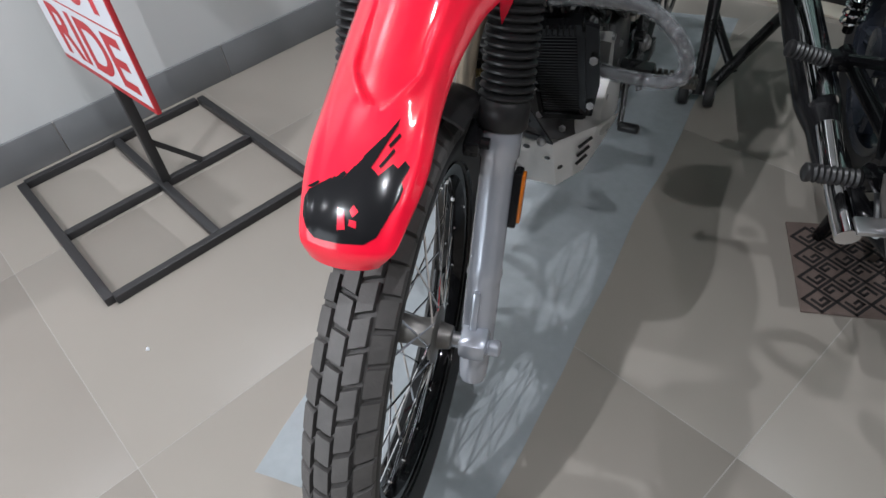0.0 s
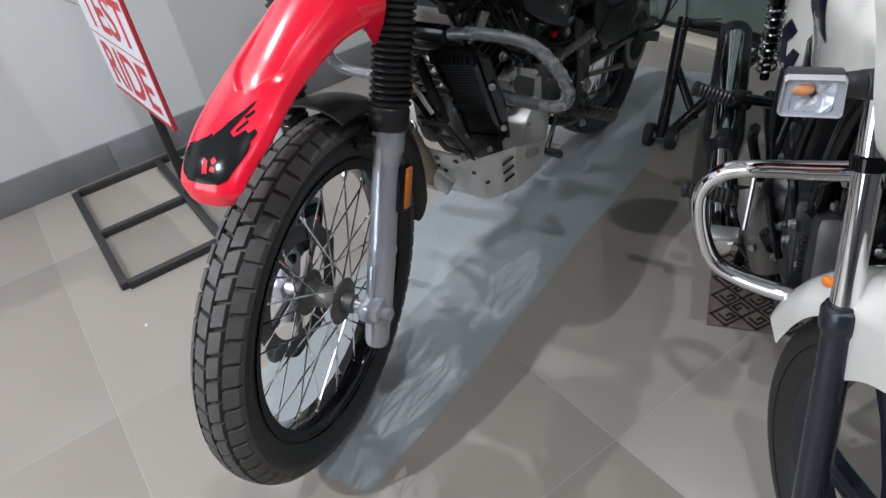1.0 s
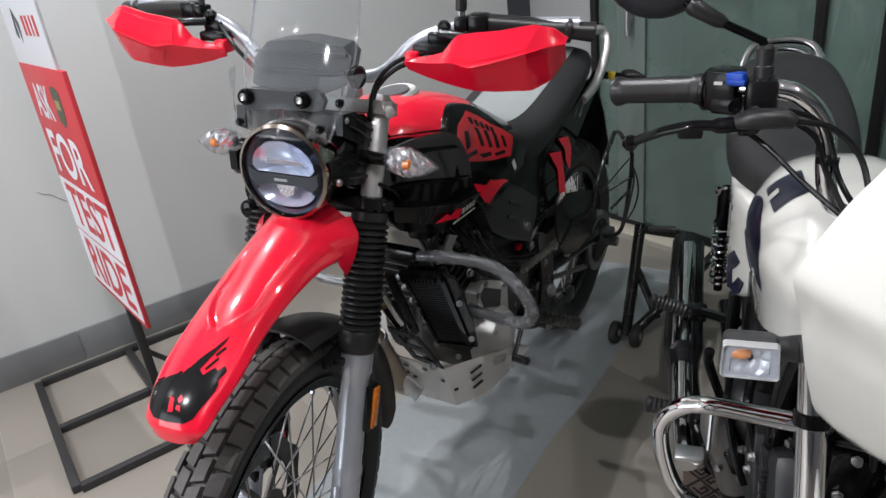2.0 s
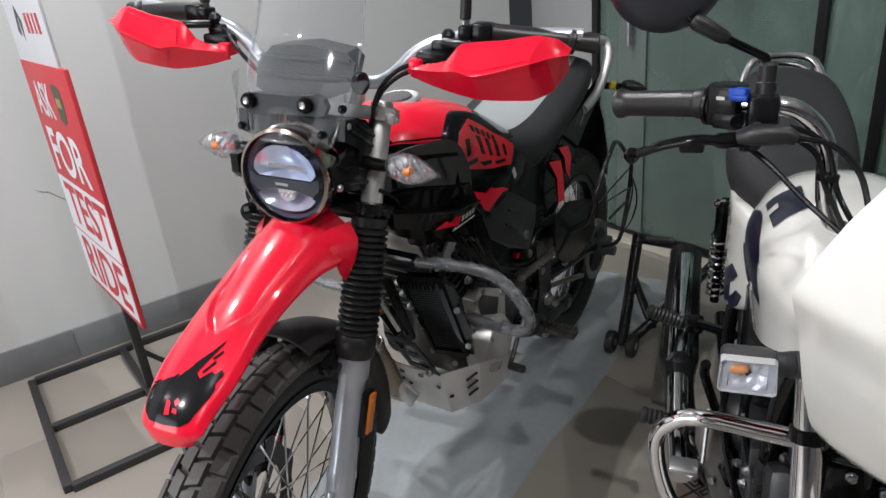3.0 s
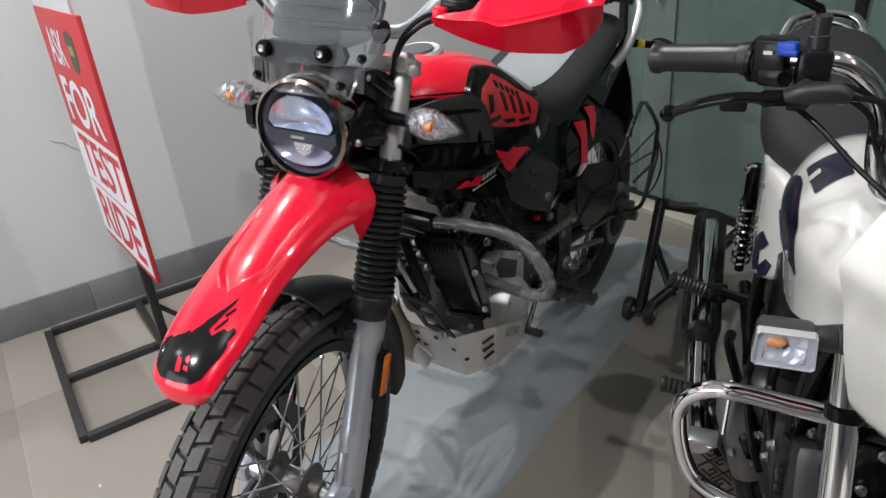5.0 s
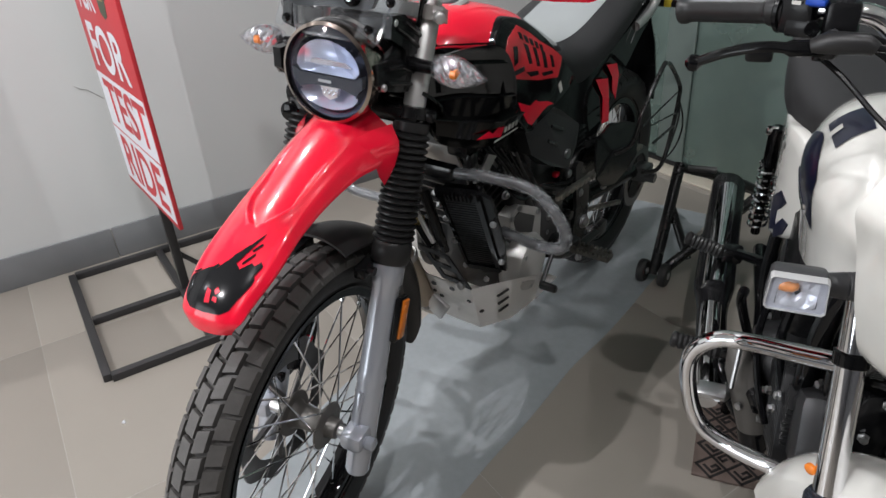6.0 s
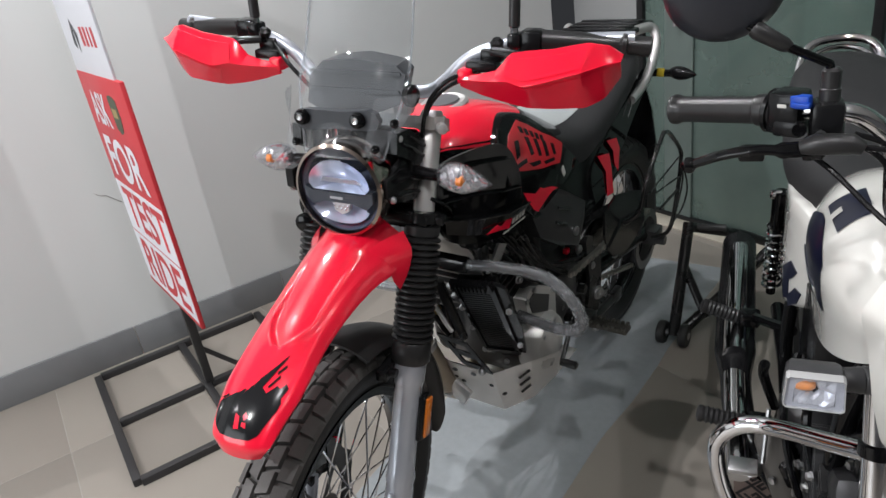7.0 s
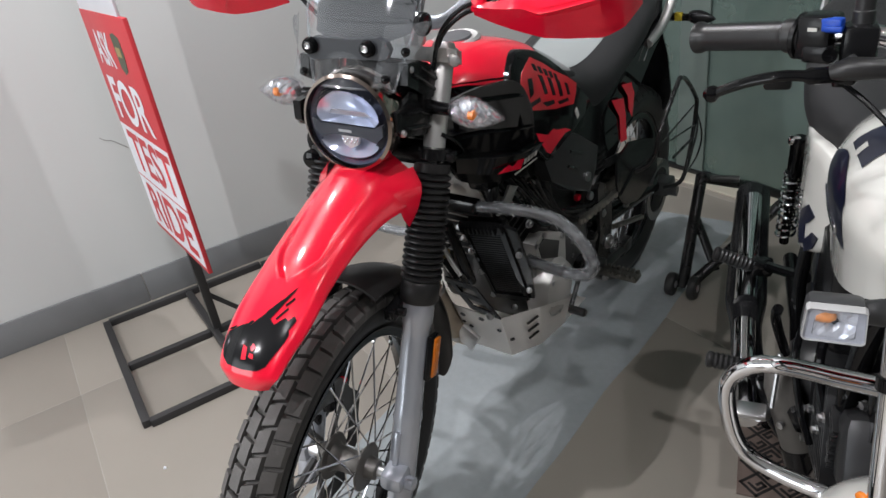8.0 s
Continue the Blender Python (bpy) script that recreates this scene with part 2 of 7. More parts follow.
    for a0, b0 in zip(xs[:-1], xs[1:]):
        pn = part("pane", Shape().box(((a0 + b0) / 2, r["y1"], 1.51), (b0 - a0 - 0.034, 0.01, 2.97), 0.001), PANE, glazing)
        pn.visible_shadow = False
    # thin pale strip stands in for a door stile's reflection
    part("stile_reflection", Shape().box((-1.31, r["y1"] - 0.014, 1.51), (0.14, 0.008, 2.97), 0.001), material("reflection_strip", (0.21, 0.265, 0.245), 0.4, transmission=0.4, vary=0.05), glazing, "paler strip standing for a reflection on the glass")
    part("door_handle", Shape().tube([(-1.30, r["y1"] - 0.05, 0.85), (-1.30, r["y1"] - 0.05, 1.25)], 0.011, 10).tube([(-1.30, r["y1"] - 0.05, 0.9), (-1.30, r["y1"], 0.9)], 0.008, 8), STEEL, glazing, "steel bar handle")
    tagged(part("wall_behind_glass", Shape().box((1.2, r["y1"] + 1.5, 1.5), (6.6, 0.1, 3.0), 0), material("dim_wall", (0.50, 0.57, 0.54), 0.7, vary=0.1, scale=1.5)), "plain grey wall behind the glass", "wall", kind="structure")
    tagged(part("threshold", Shape().box((1.35, r["y1"] - 0.07, 0.004), (5.7, 0.09, 0.008), 0.002), material("marble_strip", (0.5, 0.46, 0.38), 0.3, vary=0.12)), "beige stone threshold strip", "threshold", kind="structure")
    base = tagged(part("baseboard", Shape().box((r["x0"] + 0.004, (r["y0"] + r["y1"]) / 2 + 0.08, 0.06), (0.008, r["y1"] - r["y0"] + 0.16, 0.12), 0.001), GROUT), "dark grey tile skirting along the wall", "skirting", kind="structure")
    first = None
    for j in range(-6, 4):
        y0 = 0.205 + 0.6 * j
        if first is None:
            first = part("tile", Shape().box((0, 0, 0), (0.012, 0.597, 0.122), 0.002), SKIRT, base)
            ob = first
        else:
            ob = first.copy()
            scene.collection.objects.link(ob)
        ob.matrix_basis = pose(r["x0"] + 0.007, y0 + 0.3, 0.0615)
    tagged(part("wall_crack", Shape().tube([(r["x0"] + 0.0004, 0.285 + dy, 0.635 + dz) for dy, dz in ((-0.045, 0.02), (-0.028, 0.005), (-0.008, 0.0), (0.012, -0.02), (0.03, -0.035), (0.036, -0.042))], [0.0005, 0.0012, 0.0014, 0.001, 0.0014, 0.0005], 6), material("crack_dark", (0.2, 0.19, 0.18), 0.9)), "dark crack in the wall paint", "crack", kind="structure")


build_room()

# ---- the red motorcycle ----
RED_AT = pose(-0.446, 0.312, 0.002, 0, 2.0, 21.5)
HEAD, RAKE, STEER = Vector((0, 0.379, 1.0)), 22.0, 12.5
STEERED = Matrix.Translation(HEAD) @ Matrix.Rotation(radians(STEER), 4, Vector((0, math.sin(radians(RAKE)), math.cos(radians(RAKE))))) @ Matrix.Translation(-HEAD)
red = tagged(new("adventure_motorcycle"), "red and black adventure motorcycle with wire-spoked wheels on a plastic sheet", "motorcycle")
red.matrix_basis = RED_AT


def surface_patch(surface, s0, s1, u0, u1, ns, nu, lift=0.0, thick=0.0):
    """A sheet on surface(s, u, lift); s0 and s1 may be functions of the share 0..1 across u."""
    sh = Shape()
    f0 = s0 if callable(s0) else (lambda q: s0)
    f1 = s1 if callable(s1) else (lambda q: s1)
    for lay in ((lift, lift - thick) if thick else (lift,)):
        rings = []
        for j in range(nu + 1):
            q = j / nu
            u = u0 + (u1 - u0) * q
            rings.append([surface(f0(q) + (f1(q) - f0(q)) * i / ns, u, lay) for i in range(ns + 1)])
        sh.skin(rings, caps=False, closed=False)
    if thick:
        k, m = ns + 1, nu + 1
        n = k * m
        rim = [j * k for j in range(m)] + [(m - 1) * k + i for i in range(1, k)] + [j * k + k - 1 for j in range(m - 2, -1, -1)] + [i for i in range(k - 2, 0, -1)]
        for a, b in zip(rim, rim[1:] + rim[:1]):
            sh.f.append((a, b, b + n, a + n))
    return sh


def tread_tyre(c, radius, width, rim_r, pitches, block=0.0105):
    """A tyre whose blocks are moulded into one skin. c: the centre; the axle runs along x."""
    h = width / 2
    across = [0.0, 0.03, 0.05, 0.25, 0.455, 0.475, 0.565, 0.585, 0.8, 0.97, 1.0, 1.05]
    along = [0.0, 0.07, 0.10, 0.25, 0.40, 0.43, 0.57, 0.60, 0.75, 0.90, 0.93]
    slots = [-a for a in across[:0:-1]] + across
    rings, walls = [], ([], [])
    for k in range(pitches):
        for f in along:
            ring = []
            for s in slots:
                u = abs(s)
                inner, outer = 0.04 < u < 0.465, 0.575 < u < 0.99
                half = 0.5 if s > 0 else 0.0
                g = (f + (0 if inner else 0.5)) % 1.0
                up = block if (inner or outer) and 0.085 < g < 0.915 else 0.0
                slant = 0.20 * min(u, 0.5) / 0.5 + 0.08 * max(0, u - 0.5) / 0.5
                ang = (k + f + half - slant) * 2 * math.pi / pitches
                r = radius - block - 0.021 * min(u, 1.05) ** 2.6 + up * (1 if u < 0.6 else 0.85)
                ring.append((c[0] + min(u, 1.0) * math.copysign(h, s) * (1.0 if u <= 1 else 0.99), c[1] - math.sin(ang) * r, c[2] + math.cos(ang) * r))
            # down the side wall to the bead, both sides
            ang0, ang1 = ((k + f - 0.48) * 2 * math.pi / pitches, (k + f + 0.02) * 2 * math.pi / pitches)
            side = [(radius - 0.035, 1.0), (rim_r + (radius - rim_r) * 0.45, 1.02), (rim_r + 0.014, 0.74), (rim_r, 0.62)]
            left = [(c[0] - h * w, c[1] - math.sin(ang0) * r, c[2] + math.cos(ang0) * r) for r, w in side]
            right = [(c[0] + h * w, c[1] - math.sin(ang1) * r, c[2] + math.cos(ang1) * r) for r, w in side]
            rings.append(ring)
            walls[0].append(left[::-1] + [ring[0]])
            walls[1].append([ring[-1]] + right)
    return Shape().skin(rings, caps=False, closed=False, loop=True), [Shape().skin(w, caps=False, closed=False, loop=True) for w in walls]


HUB = material("hub_alloy", (0.15, 0.142, 0.132), 0.42, 0.6, vary=0.2, scale=40, bump=0.1)


def spoked_wheel(name, c, radius, width, rim_r, parent, at, pitches, disc_side=-1, disc_r=0.138, rim_mat=None, rubber=None):
    hub = part(name, Shape().lathe([(0.012, -0.062), (0.018, -0.06), (0.022, -0.041), (0.026, -0.039), (0.044, -0.038), (0.046, -0.036), (0.044, -0.033), (0.030, -0.031), (0.024, -0.024), (0.022, 0), (0.024, 0.024), (0.030, 0.031), (0.044, 0.033), (0.046, 0.036), (0.044, 0.038), (0.026, 0.039), (0.022, 0.041), (0.018, 0.06), (0.012, 0.062)], c, seg=36), HUB, parent, at=at)
    tread, walls = tread_tyre(c, radius, width, rim_r, pitches)
    tyre = part("tyre", tread, rubber or RUBBER_GREY, hub, "black block-tread tyre", smooth=30)
    for wall in walls:
        part("sidewall", wall, RUBBER, tyre, "smooth black tyre sidewall", smooth=50)
    w = width * 0.33
    part("rim", Shape().lathe([(rim_r + 0.006, -w - 0.004), (rim_r + 0.004, -w + 0.002), (rim_r - 0.016, -w + 0.004), (rim_r - 0.022, -w * 0.4), (rim_r - 0.024, 0), (rim_r - 0.022, w * 0.4), (rim_r - 0.016, w - 0.004), (rim_r + 0.004, w - 0.002), (rim_r + 0.006, w + 0.004), (rim_r + 0.0, 0)], c, seg=72, loop=True), rim_mat or GLOSS_BLACK, hub, "gloss black rim")
    for k in range(36):
        a = 2 * math.pi * k / 36
        side = 1 if k % 2 else -1
        lean = (0.62 if (k // 2) % 2 else -0.62)
        p0 = (side * 0.036, -math.sin(a + lean) * 0.043, math.cos(a + lean) * 0.043)
        p1 = (side * 0.006, -math.sin(a) * (rim_r - 0.018), math.cos(a) * (rim_r - 0.018))
        sh = Shape().tube([tuple(c[i] + p[i] for i in range(3)) for p in (p0, p1)], 0.0018, 5)
        nip = [tuple(c[i] + p1[i] + (p0[i] - p1[i]) * t for i in range(3)) for t in (0, 0.06)]
        sh.tube(nip, 0.0032, 5)
        part("spoke", sh, CHROME, hub)
    if disc_r:
        d = Shape()
        x = disc_side * 0.058
        n = 90
        outer = [(disc_r + 0.006 * math.cos(9 * 2 * math.pi * i / n)) for i in range(n)]
        for xs in (x - 0.002, x + 0.002):
            d.skin([[(c[0] + xs, c[1] - math.sin(2 * math.pi * i / n) * r(i), c[2] + math.cos(2 * math.pi * i / n) * r(i)) for i in range(n)] for r in (lambda i: outer[i], lambda i: disc_r - 0.04)], caps=False)
        d.skin([[(c[0] + xs, c[1] - math.sin(2 * math.pi * i / n) * outer[i], c[2] + math.cos(2 * math.pi * i / n) * outer[i]) for i in range(n)] for xs in (x - 0.002, x + 0.002)], caps=False)
        for k in range(5):
            a = 2 * math.pi * k / 5
            d.tube([(c[0] + x, c[1] - math.sin(a) * 0.03, c[2] + math.cos(a) * 0.03), (c[0] + x, c[1] - math.sin(a + 0.35) * (disc_r - 0.036), c[2] + math.cos(a + 0.35) * (disc_r - 0.036))], 0.007, 6)
        part("brake_disc", d, ENGINE, hub, "wavy steel brake disc", at=None)
    return hub


FW = (0.006, 0.0, 0.352)
front_wheel = spoked_wheel("front_wheel", FW, 0.347, 0.086, 0.262, red, STEERED, 56)


def fork_y(z):
    return 0.004 + (z - 0.258) * 0.353


FORK_DIR = Vector((0, 0.353, 1)).normalized()
for sx in (-1, 1):
    x = sx * 0.1
    base = (x, fork_y(0.258), 0.258)
    k = math.sqrt(1 + 0.353 ** 2)
    leg = part("fork_leg", Shape().lathe([(0.012, -0.006), (0.02, -0.004), (0.023, 0.004), (0.024, 0.04), (0.026, 0.06), (0.026, 0.16 * k), (0.025, 0.17 * k), (0.0275, 0.182 * k), (0.025, 0.195 * k), (0.0245, 0.33 * k), (0.0255, 0.352 * k), (0.0285, 0.357 * k), (0.0290, 0.386 * k), (0.028, 0.40 * k), (0.02, 0.402 * k)], base, FORK_DIR, 28), SILVER, red, "silver-grey painted fork leg", at=STEERED)
    prof = [(0.031, 0.392 * k), (0.0345, 0.396 * k), (0.0345, 0.425 * k)]
    n = 17
    for i in range(n):
        z0 = (0.43 + (0.605 - 0.43) * i / n) * k
        dz = (0.605 - 0.43) / n * k
        prof += [(0.0315 - 0.002 * i / n, z0), (0.0365 - 0.002 * i / n, z0 + dz * 0.35), (0.0365 - 0.002 * i / n, z0 + dz * 0.6), (0.0295 - 0.002 * i / n, z0 + dz * 0.95)]
    prof += [(0.031, 0.608 * k), (0.031, 0.622 * k), (0.024, 0.624 * k)]
    part("gaiter", Shape().lathe(prof, base, FORK_DIR, 28), GAITER, leg, "ribbed black rubber gaiter")
    part("upper_tube", Shape().lathe([(0.0188, 0.60 * k), (0.0188, 0.80 * k), (0.016, 0.805 * k)], base, FORK_DIR, 24), ALLOY, leg, "bare alloy fork tube")
    part("clamp", Shape().lathe([(0.024, 0.626 * k), (0.03, 0.628 * k), (0.03, 0.645 * k), (0.024, 0.647 * k)], base, FORK_DIR, 24).box((x + sx * 0.03, fork_y(0.893), 0.893), (0.02, 0.02, 0.016), 0.003), BLACK, leg)
    # axle lug with its bolt
    part("axle_clamp", Shape().box((x, 0.004, 0.347), (0.046, 0.052, 0.040), 0.012).lathe([(0.011, -0.035), (0.011, 0.024), (0.013, 0.026), (0.013, 0.04), (0.008, 0.043)], (x, 0.0, 0.347), (sx, 0, 0), 20), SILVER, leg)
    part("fork_rib", Shape().box((x - sx * 0.004, fork_y(0.39) - 0.028, 0.385), (0.012, 0.014, 0.09), 0.004, Matrix.Rotation(radians(-19.4), 3, "X")), SILVER, leg)
    part("reflector_holder", Shape().box((x + sx * 0.03, fork_y(0.55) + 0.012, 0.55), (0.012, 0.034, 0.084), 0.003, Matrix.Rotation(radians(-19.4), 3, "X")), BLACK, leg)
    part("reflector", Shape().box((x + sx * 0.037, fork_y(0.55) + 0.014, 0.55), (0.007, 0.022, 0.074), 0.002, Matrix.Rotation(radians(-19.4), 3, "X")), material("amber_lens", (0.75, 0.2, 0.02), 0.25, coat=0.5) if sx < 0 else bpy.data.materials["amber_lens"], leg, "amber reflector")
    part("axle_spacer", Shape().lathe([(0.011, 0.05), (0.011, 0.085)], FW, (sx, 0, 0), 16), STEEL, leg)

# brake caliper and its hose on the right leg
cal = part("brake_caliper", Shape().box((-0.082, 0.10, 0.43), (0.05, 0.075, 0.10), 0.014, Matrix.Rotation(radians(-25), 3, "X")).box((-0.09, 0.06, 0.39), (0.03, 0.06, 0.03), 0.008), BLACK, red, "black brake caliper", at=STEERED)
part("caliper_bolt", Shape().lathe([(0.006, 0), (0.006, 0.01)], (-0.058, 0.10, 0.45), (1, 0, 0), 10), RED_MATT, cal)
part("brake_hose", Shape().tube(spline([(-0.085, 0.12, 0.47), (-0.125, 0.17, 0.56), (-0.13, 0.22, 0.7), (-0.13, 0.26, 0.86), (-0.09, 0.3, 1.05)], 5), 0.005, 8), BLACK, red, at=STEERED)


# black hugger close over the wheel, with the flap behind it
def hugger(a, u, lift):
    r = 0.378 + lift - 0.02 * abs(u) ** 2.2
    return (FW[0] + u * (0.062 - 0.008 * max(0, -a / 0.4)), FW[1] + math.sin(a) * r, FW[2] + math.cos(a) * r)


part("hugger", surface_patch(hugger, lambda q: radians(8), lambda q: radians(103 - 11 * max(0, (abs(2 * q - 1) - 0.5) / 0.5) ** 2.2), -1, 1, 30, 18, 0.0, 0.004), material("hugger_plastic", (0.022, 0.021, 0.021), 0.38, vary=0.15, bump=0.1), red, "matt black inner mudguard", at=STEERED)
for sx in (-1, 1):
    part("hugger_stay", Shape().box((sx * 0.068, 0.118, 0.645), (0.022, 0.06, 0.022), 0.004).lathe([(0.008, 0), (0.008, 0.012)], (sx * 0.079, 0.105, 0.648), (sx, 0, 0), 10), BLACK, red, at=STEERED)

# beak fender
BEAK = [(-0.213, 0.724, 0.035, 0.009, 0.009), (-0.212, 0.749, 0.046, 0.010, 0.013), (-0.189, 0.779, 0.053, 0.015, 0.015), (-0.145, 0.808, 0.060, 0.020, 0.015), (-0.081, 0.837, 0.060, 0.028, 0.011), (-0.015, 0.860, 0.063, 0.037, 0.008), (0.055, 0.887, 0.071, 0.05, 0.010), (0.107, 0.903, 0.081, 0.062, 0.012), (0.150, 0.912, 0.080, 0.06, 0.012), (0.178, 0.914, 0.078, 0.05, 0.012)]
BEAK_LINE = spline(BEAK, 10)


def beak(s, u, lift):
    """s runs from the tip (0) back under the lamp (1.28), u across."""
    t = max(0.0, min(len(BEAK_LINE) - 1.001, s * 70))
    i = int(t)
    a, b = BEAK_LINE[i], BEAK_LINE[min(i + 1, len(BEAK_LINE) - 1)]
    y, z, w, drop, mid = (a[k] + (b[k] - a[k]) * (t - i) for k in range(5))
    i0, i1 = max(0, i - 1), min(len(BEAK_LINE) - 1, i + 2)
    dy, dz = BEAK_LINE[i1][0] - BEAK_LINE[i0][0], BEAK_LINE[i1][1] - BEAK_LINE[i0][1]
    d = math.hypot(dy, dz)
    ny, nz = -dz / d, dy / d
    au = abs(u)
    # broad shallow basin with a U-shaped front rim
    half = 0.56 * math.sqrt(min(1.0, max(0.0, (s - 0.535) / 0.10)))
    inside = min(1.0, max(0.0, (half - abs(u - 0.03)) / 0.10))
    inside = inside * inside * (3 - 2 * inside)
    fade = 1 - min(1.0, max(0.0, (s - 0.66) / 0.30))
    rim = 0.0016 * math.exp(-((half + 0.05 - abs(u - 0.03)) / 0.07) ** 2) * min(1, max(0, (s - 0.5) / 0.06)) * fade
    dip = -0.0075 * inside * fade + rim
    edge = 0.003 * math.exp(-((au - 0.84) / 0.10) ** 2) * min(1, max(0, (s - 0.12) * 5))
    h = lift - drop * au ** 2.4 + dip + edge
    return (mid + w * u, y + ny * h, z + nz * h)


fender = part("front_fender", surface_patch(beak, 0, 1.285, -1, 1, 130, 56, 0.0, 0.0035), RED, red, "glossy red beak-shaped front fender", at=STEERED, smooth=55)
# flat ears in front of the fork gaiters
for sx in (-1, 1):
    inner, middle, outer = [], [], []
    for k in np.linspace(0, 1, 9):
        zz = 0.890 - 0.093 * k
        x = 0.012 + sx * (np.interp(k, [0, 0.3, 0.68, 1], [0.074, 0.095, 0.091, 0.079]))
        rim_pt = (x, fork_y(zz) - 0.052, zz)
        a = beak(0.97, sx * (0.56 + 0.44 * k), -0.0012)
        inner.append(a)
        m = 0.55
        middle.append(tuple(a[q] * (1 - m) + rim_pt[q] * m + (0, -0.006, 0.004)[q] for q in range(3)))
        outer.append(rim_pt)
    ear = Shape().skin([inner, middle, outer], caps=False, closed=False)
    ear.skin([[(p[0], p[1] + 0.003, p[2]) for p in r] for r in (inner, middle, outer)], caps=False, closed=False)
    ear.skin([outer, [(p[0], p[1] + 0.003, p[2]) for p in outer]], caps=False, closed=False)
    ear.skin([[r[-1] for r in (inner, middle, outer)], [(r[-1][0], r[-1][1] + 0.003, r[-1][2]) for r in (inner, middle, outer)]], caps=False, closed=False)
    part("fender_ear", ear, RED, fender, smooth=30)


def splash(q):
    """Upper edge of the dark sticker."""
    return np.interp(q, [0, 0.06, 0.18, 0.26, 0.32, 0.41, 0.5, 0.6, 0.68, 0.76, 0.86, 0.93, 1], [0.30, 0.33, 0.345, 0.35, 0.37, 0.365, 0.40, 0.415, 0.40, 0.385, 0.395, 0.40, 0.37])


def splash_low(q):
    return np.interp(q, [0, 0.06, 0.17, 0.5, 0.78, 0.9, 1], [0.25, 0.205, 0.174, 0.172, 0.182, 0.215, 0.34])


INK = material("sticker_black", (0.010, 0.010, 0.011), 0.16, vary=0.15, spec=0.3)
sticker = part("dark_sticker", surface_patch(beak, splash_low, splash, -0.9, 0.75, 26, 90, 0.0012), INK, fender, "black paint-splash sticker", smooth=60)
for quad in ([(0.38, -0.14), (0.38, 0.14), (0.43, 0.25), (0.447, 0.14)], [(0.425, 0.03), (0.415, 0.22), (0.462, 0.33), (0.476, 0.28)], [(0.455, 0.21), (0.448, 0.30), (0.505, 0.45), (0.522, 0.47)], [(0.38, 0.30), (0.38, 0.50), (0.413, 0.61), (0.422, 0.5)],
             [(0.39, 0.5), (0.385, 0.69), (0.425, 0.75), (0.437, 0.66)], [(0.338, -0.72), (0.338, -0.55), (0.358, -0.39), (0.366, -0.42)], [(0.34, -0.52), (0.345, -0.3), (0.38, -0.17), (0.386, -0.22)], [(0.46, 0.37), (0.455, 0.41), (0.485, 0.53), (0.491, 0.50)], [(0.41, 0.30), (0.405, 0.34), (0.45, 0.49), (0.456, 0.46)], [(0.335, -0.86), (0.335, -0.74), (0.352, -0.62), (0.356, -0.66)]):
    a, b, c, d = (np.array(p) for p in quad)
    stroke = Shape().skin([[beak(*((a * (1 - i / 5) + b * (i / 5)) * (1 - j / 6) + (d * (1 - i / 5) + c * (i / 5)) * (j / 6)), 0.0013) for i in range(6)] for j in range(7)], caps=False, closed=False)
    part("splash_stroke", stroke, INK, sticker, smooth=60)
logo = Shape()
for quad in ([(0.288, -0.20), (0.279, -0.07), (0.226, -0.0), (0.220, -0.15)], [(0.283, 0.02), (0.302, 0.07), (0.285, 0.18), (0.266, 0.10)], [(0.258, 0.05), (0.257, 0.17), (0.234, 0.20), (0.240, 0.05)]):
    a, b, c, d = (np.array(p) for p in quad)
    logo.skin([[beak(*((a * (1 - i / 4) + b * (i / 4)) * (1 - j / 4) + (d * (1 - i / 4) + c * (i / 4)) * (j / 4)), 0.0024) for i in range(5)] for j in range(5)], caps=False, closed=False)
part("maker_mark", logo, RED_MATT, fender, "small red maker's mark")

# headlight
HL = Vector((0.010, 0.118, 0.977))
AXH = Vector((0, -1, 0.03)).normalized()
lamp = part("headlight", Shape().lathe([(0.02, -0.12), (0.05, -0.105), (0.068, -0.06), (0.074, -0.03), (0.075, -0.004), (0.07, -0.002), (0.068, -0.012), (0.062, -0.06), (0.02, -0.110)], HL, AXH, 48, caps=False), BLACK, red, "round headlight in a dark chrome bezel", at=STEERED)
part("bezel", Shape().lathe([(0.0725, -0.050), (0.0775, -0.042), (0.0785, -0.010), (0.0765, 0.003), (0.0715, 0.006), (0.0690, -0.003)], HL, AXH, 64, loop=True), material("dark_chrome", (0.42, 0.35, 0.31), 0.12, 1.0, vary=0.05), lamp)
part("reflector_bowl", Shape().lathe([(0.0695, -0.004), (0.064, -0.010), (0.0625, -0.050), (0.04, -0.062), (0.004, -0.064)], HL, AXH, 48, caps=False), material("lamp_surround", (0.075, 0.088, 0.13), 0.18, vary=0.2, scale=60), lamp)
LAMP_BAR = material("lamp_bar", (0.030, 0.036, 0.046), 0.25, vary=0.1)
MIRROR = material("lamp_lens_grey", (0.60, 0.64, 0.76), 0.16, 0.55, vary=0.2, scale=40, bump=0.12, bump_scale=38)


def half_dish(rim, depth, focus):
    """A hollow mirrored bowl behind a flat rim outline (u, v), drawn in towards focus."""
    rings = []
    for k in np.linspace(1, 0.06, 9):
        rings.append([(HL.x + focus[0] + (u - focus[0]) * k, HL.y - 0.001 + depth * (1 - k * k), HL.z + focus[1] + (v - focus[1]) * k) for u, v in rim])
    return Shape().skin(rings, caps=False)


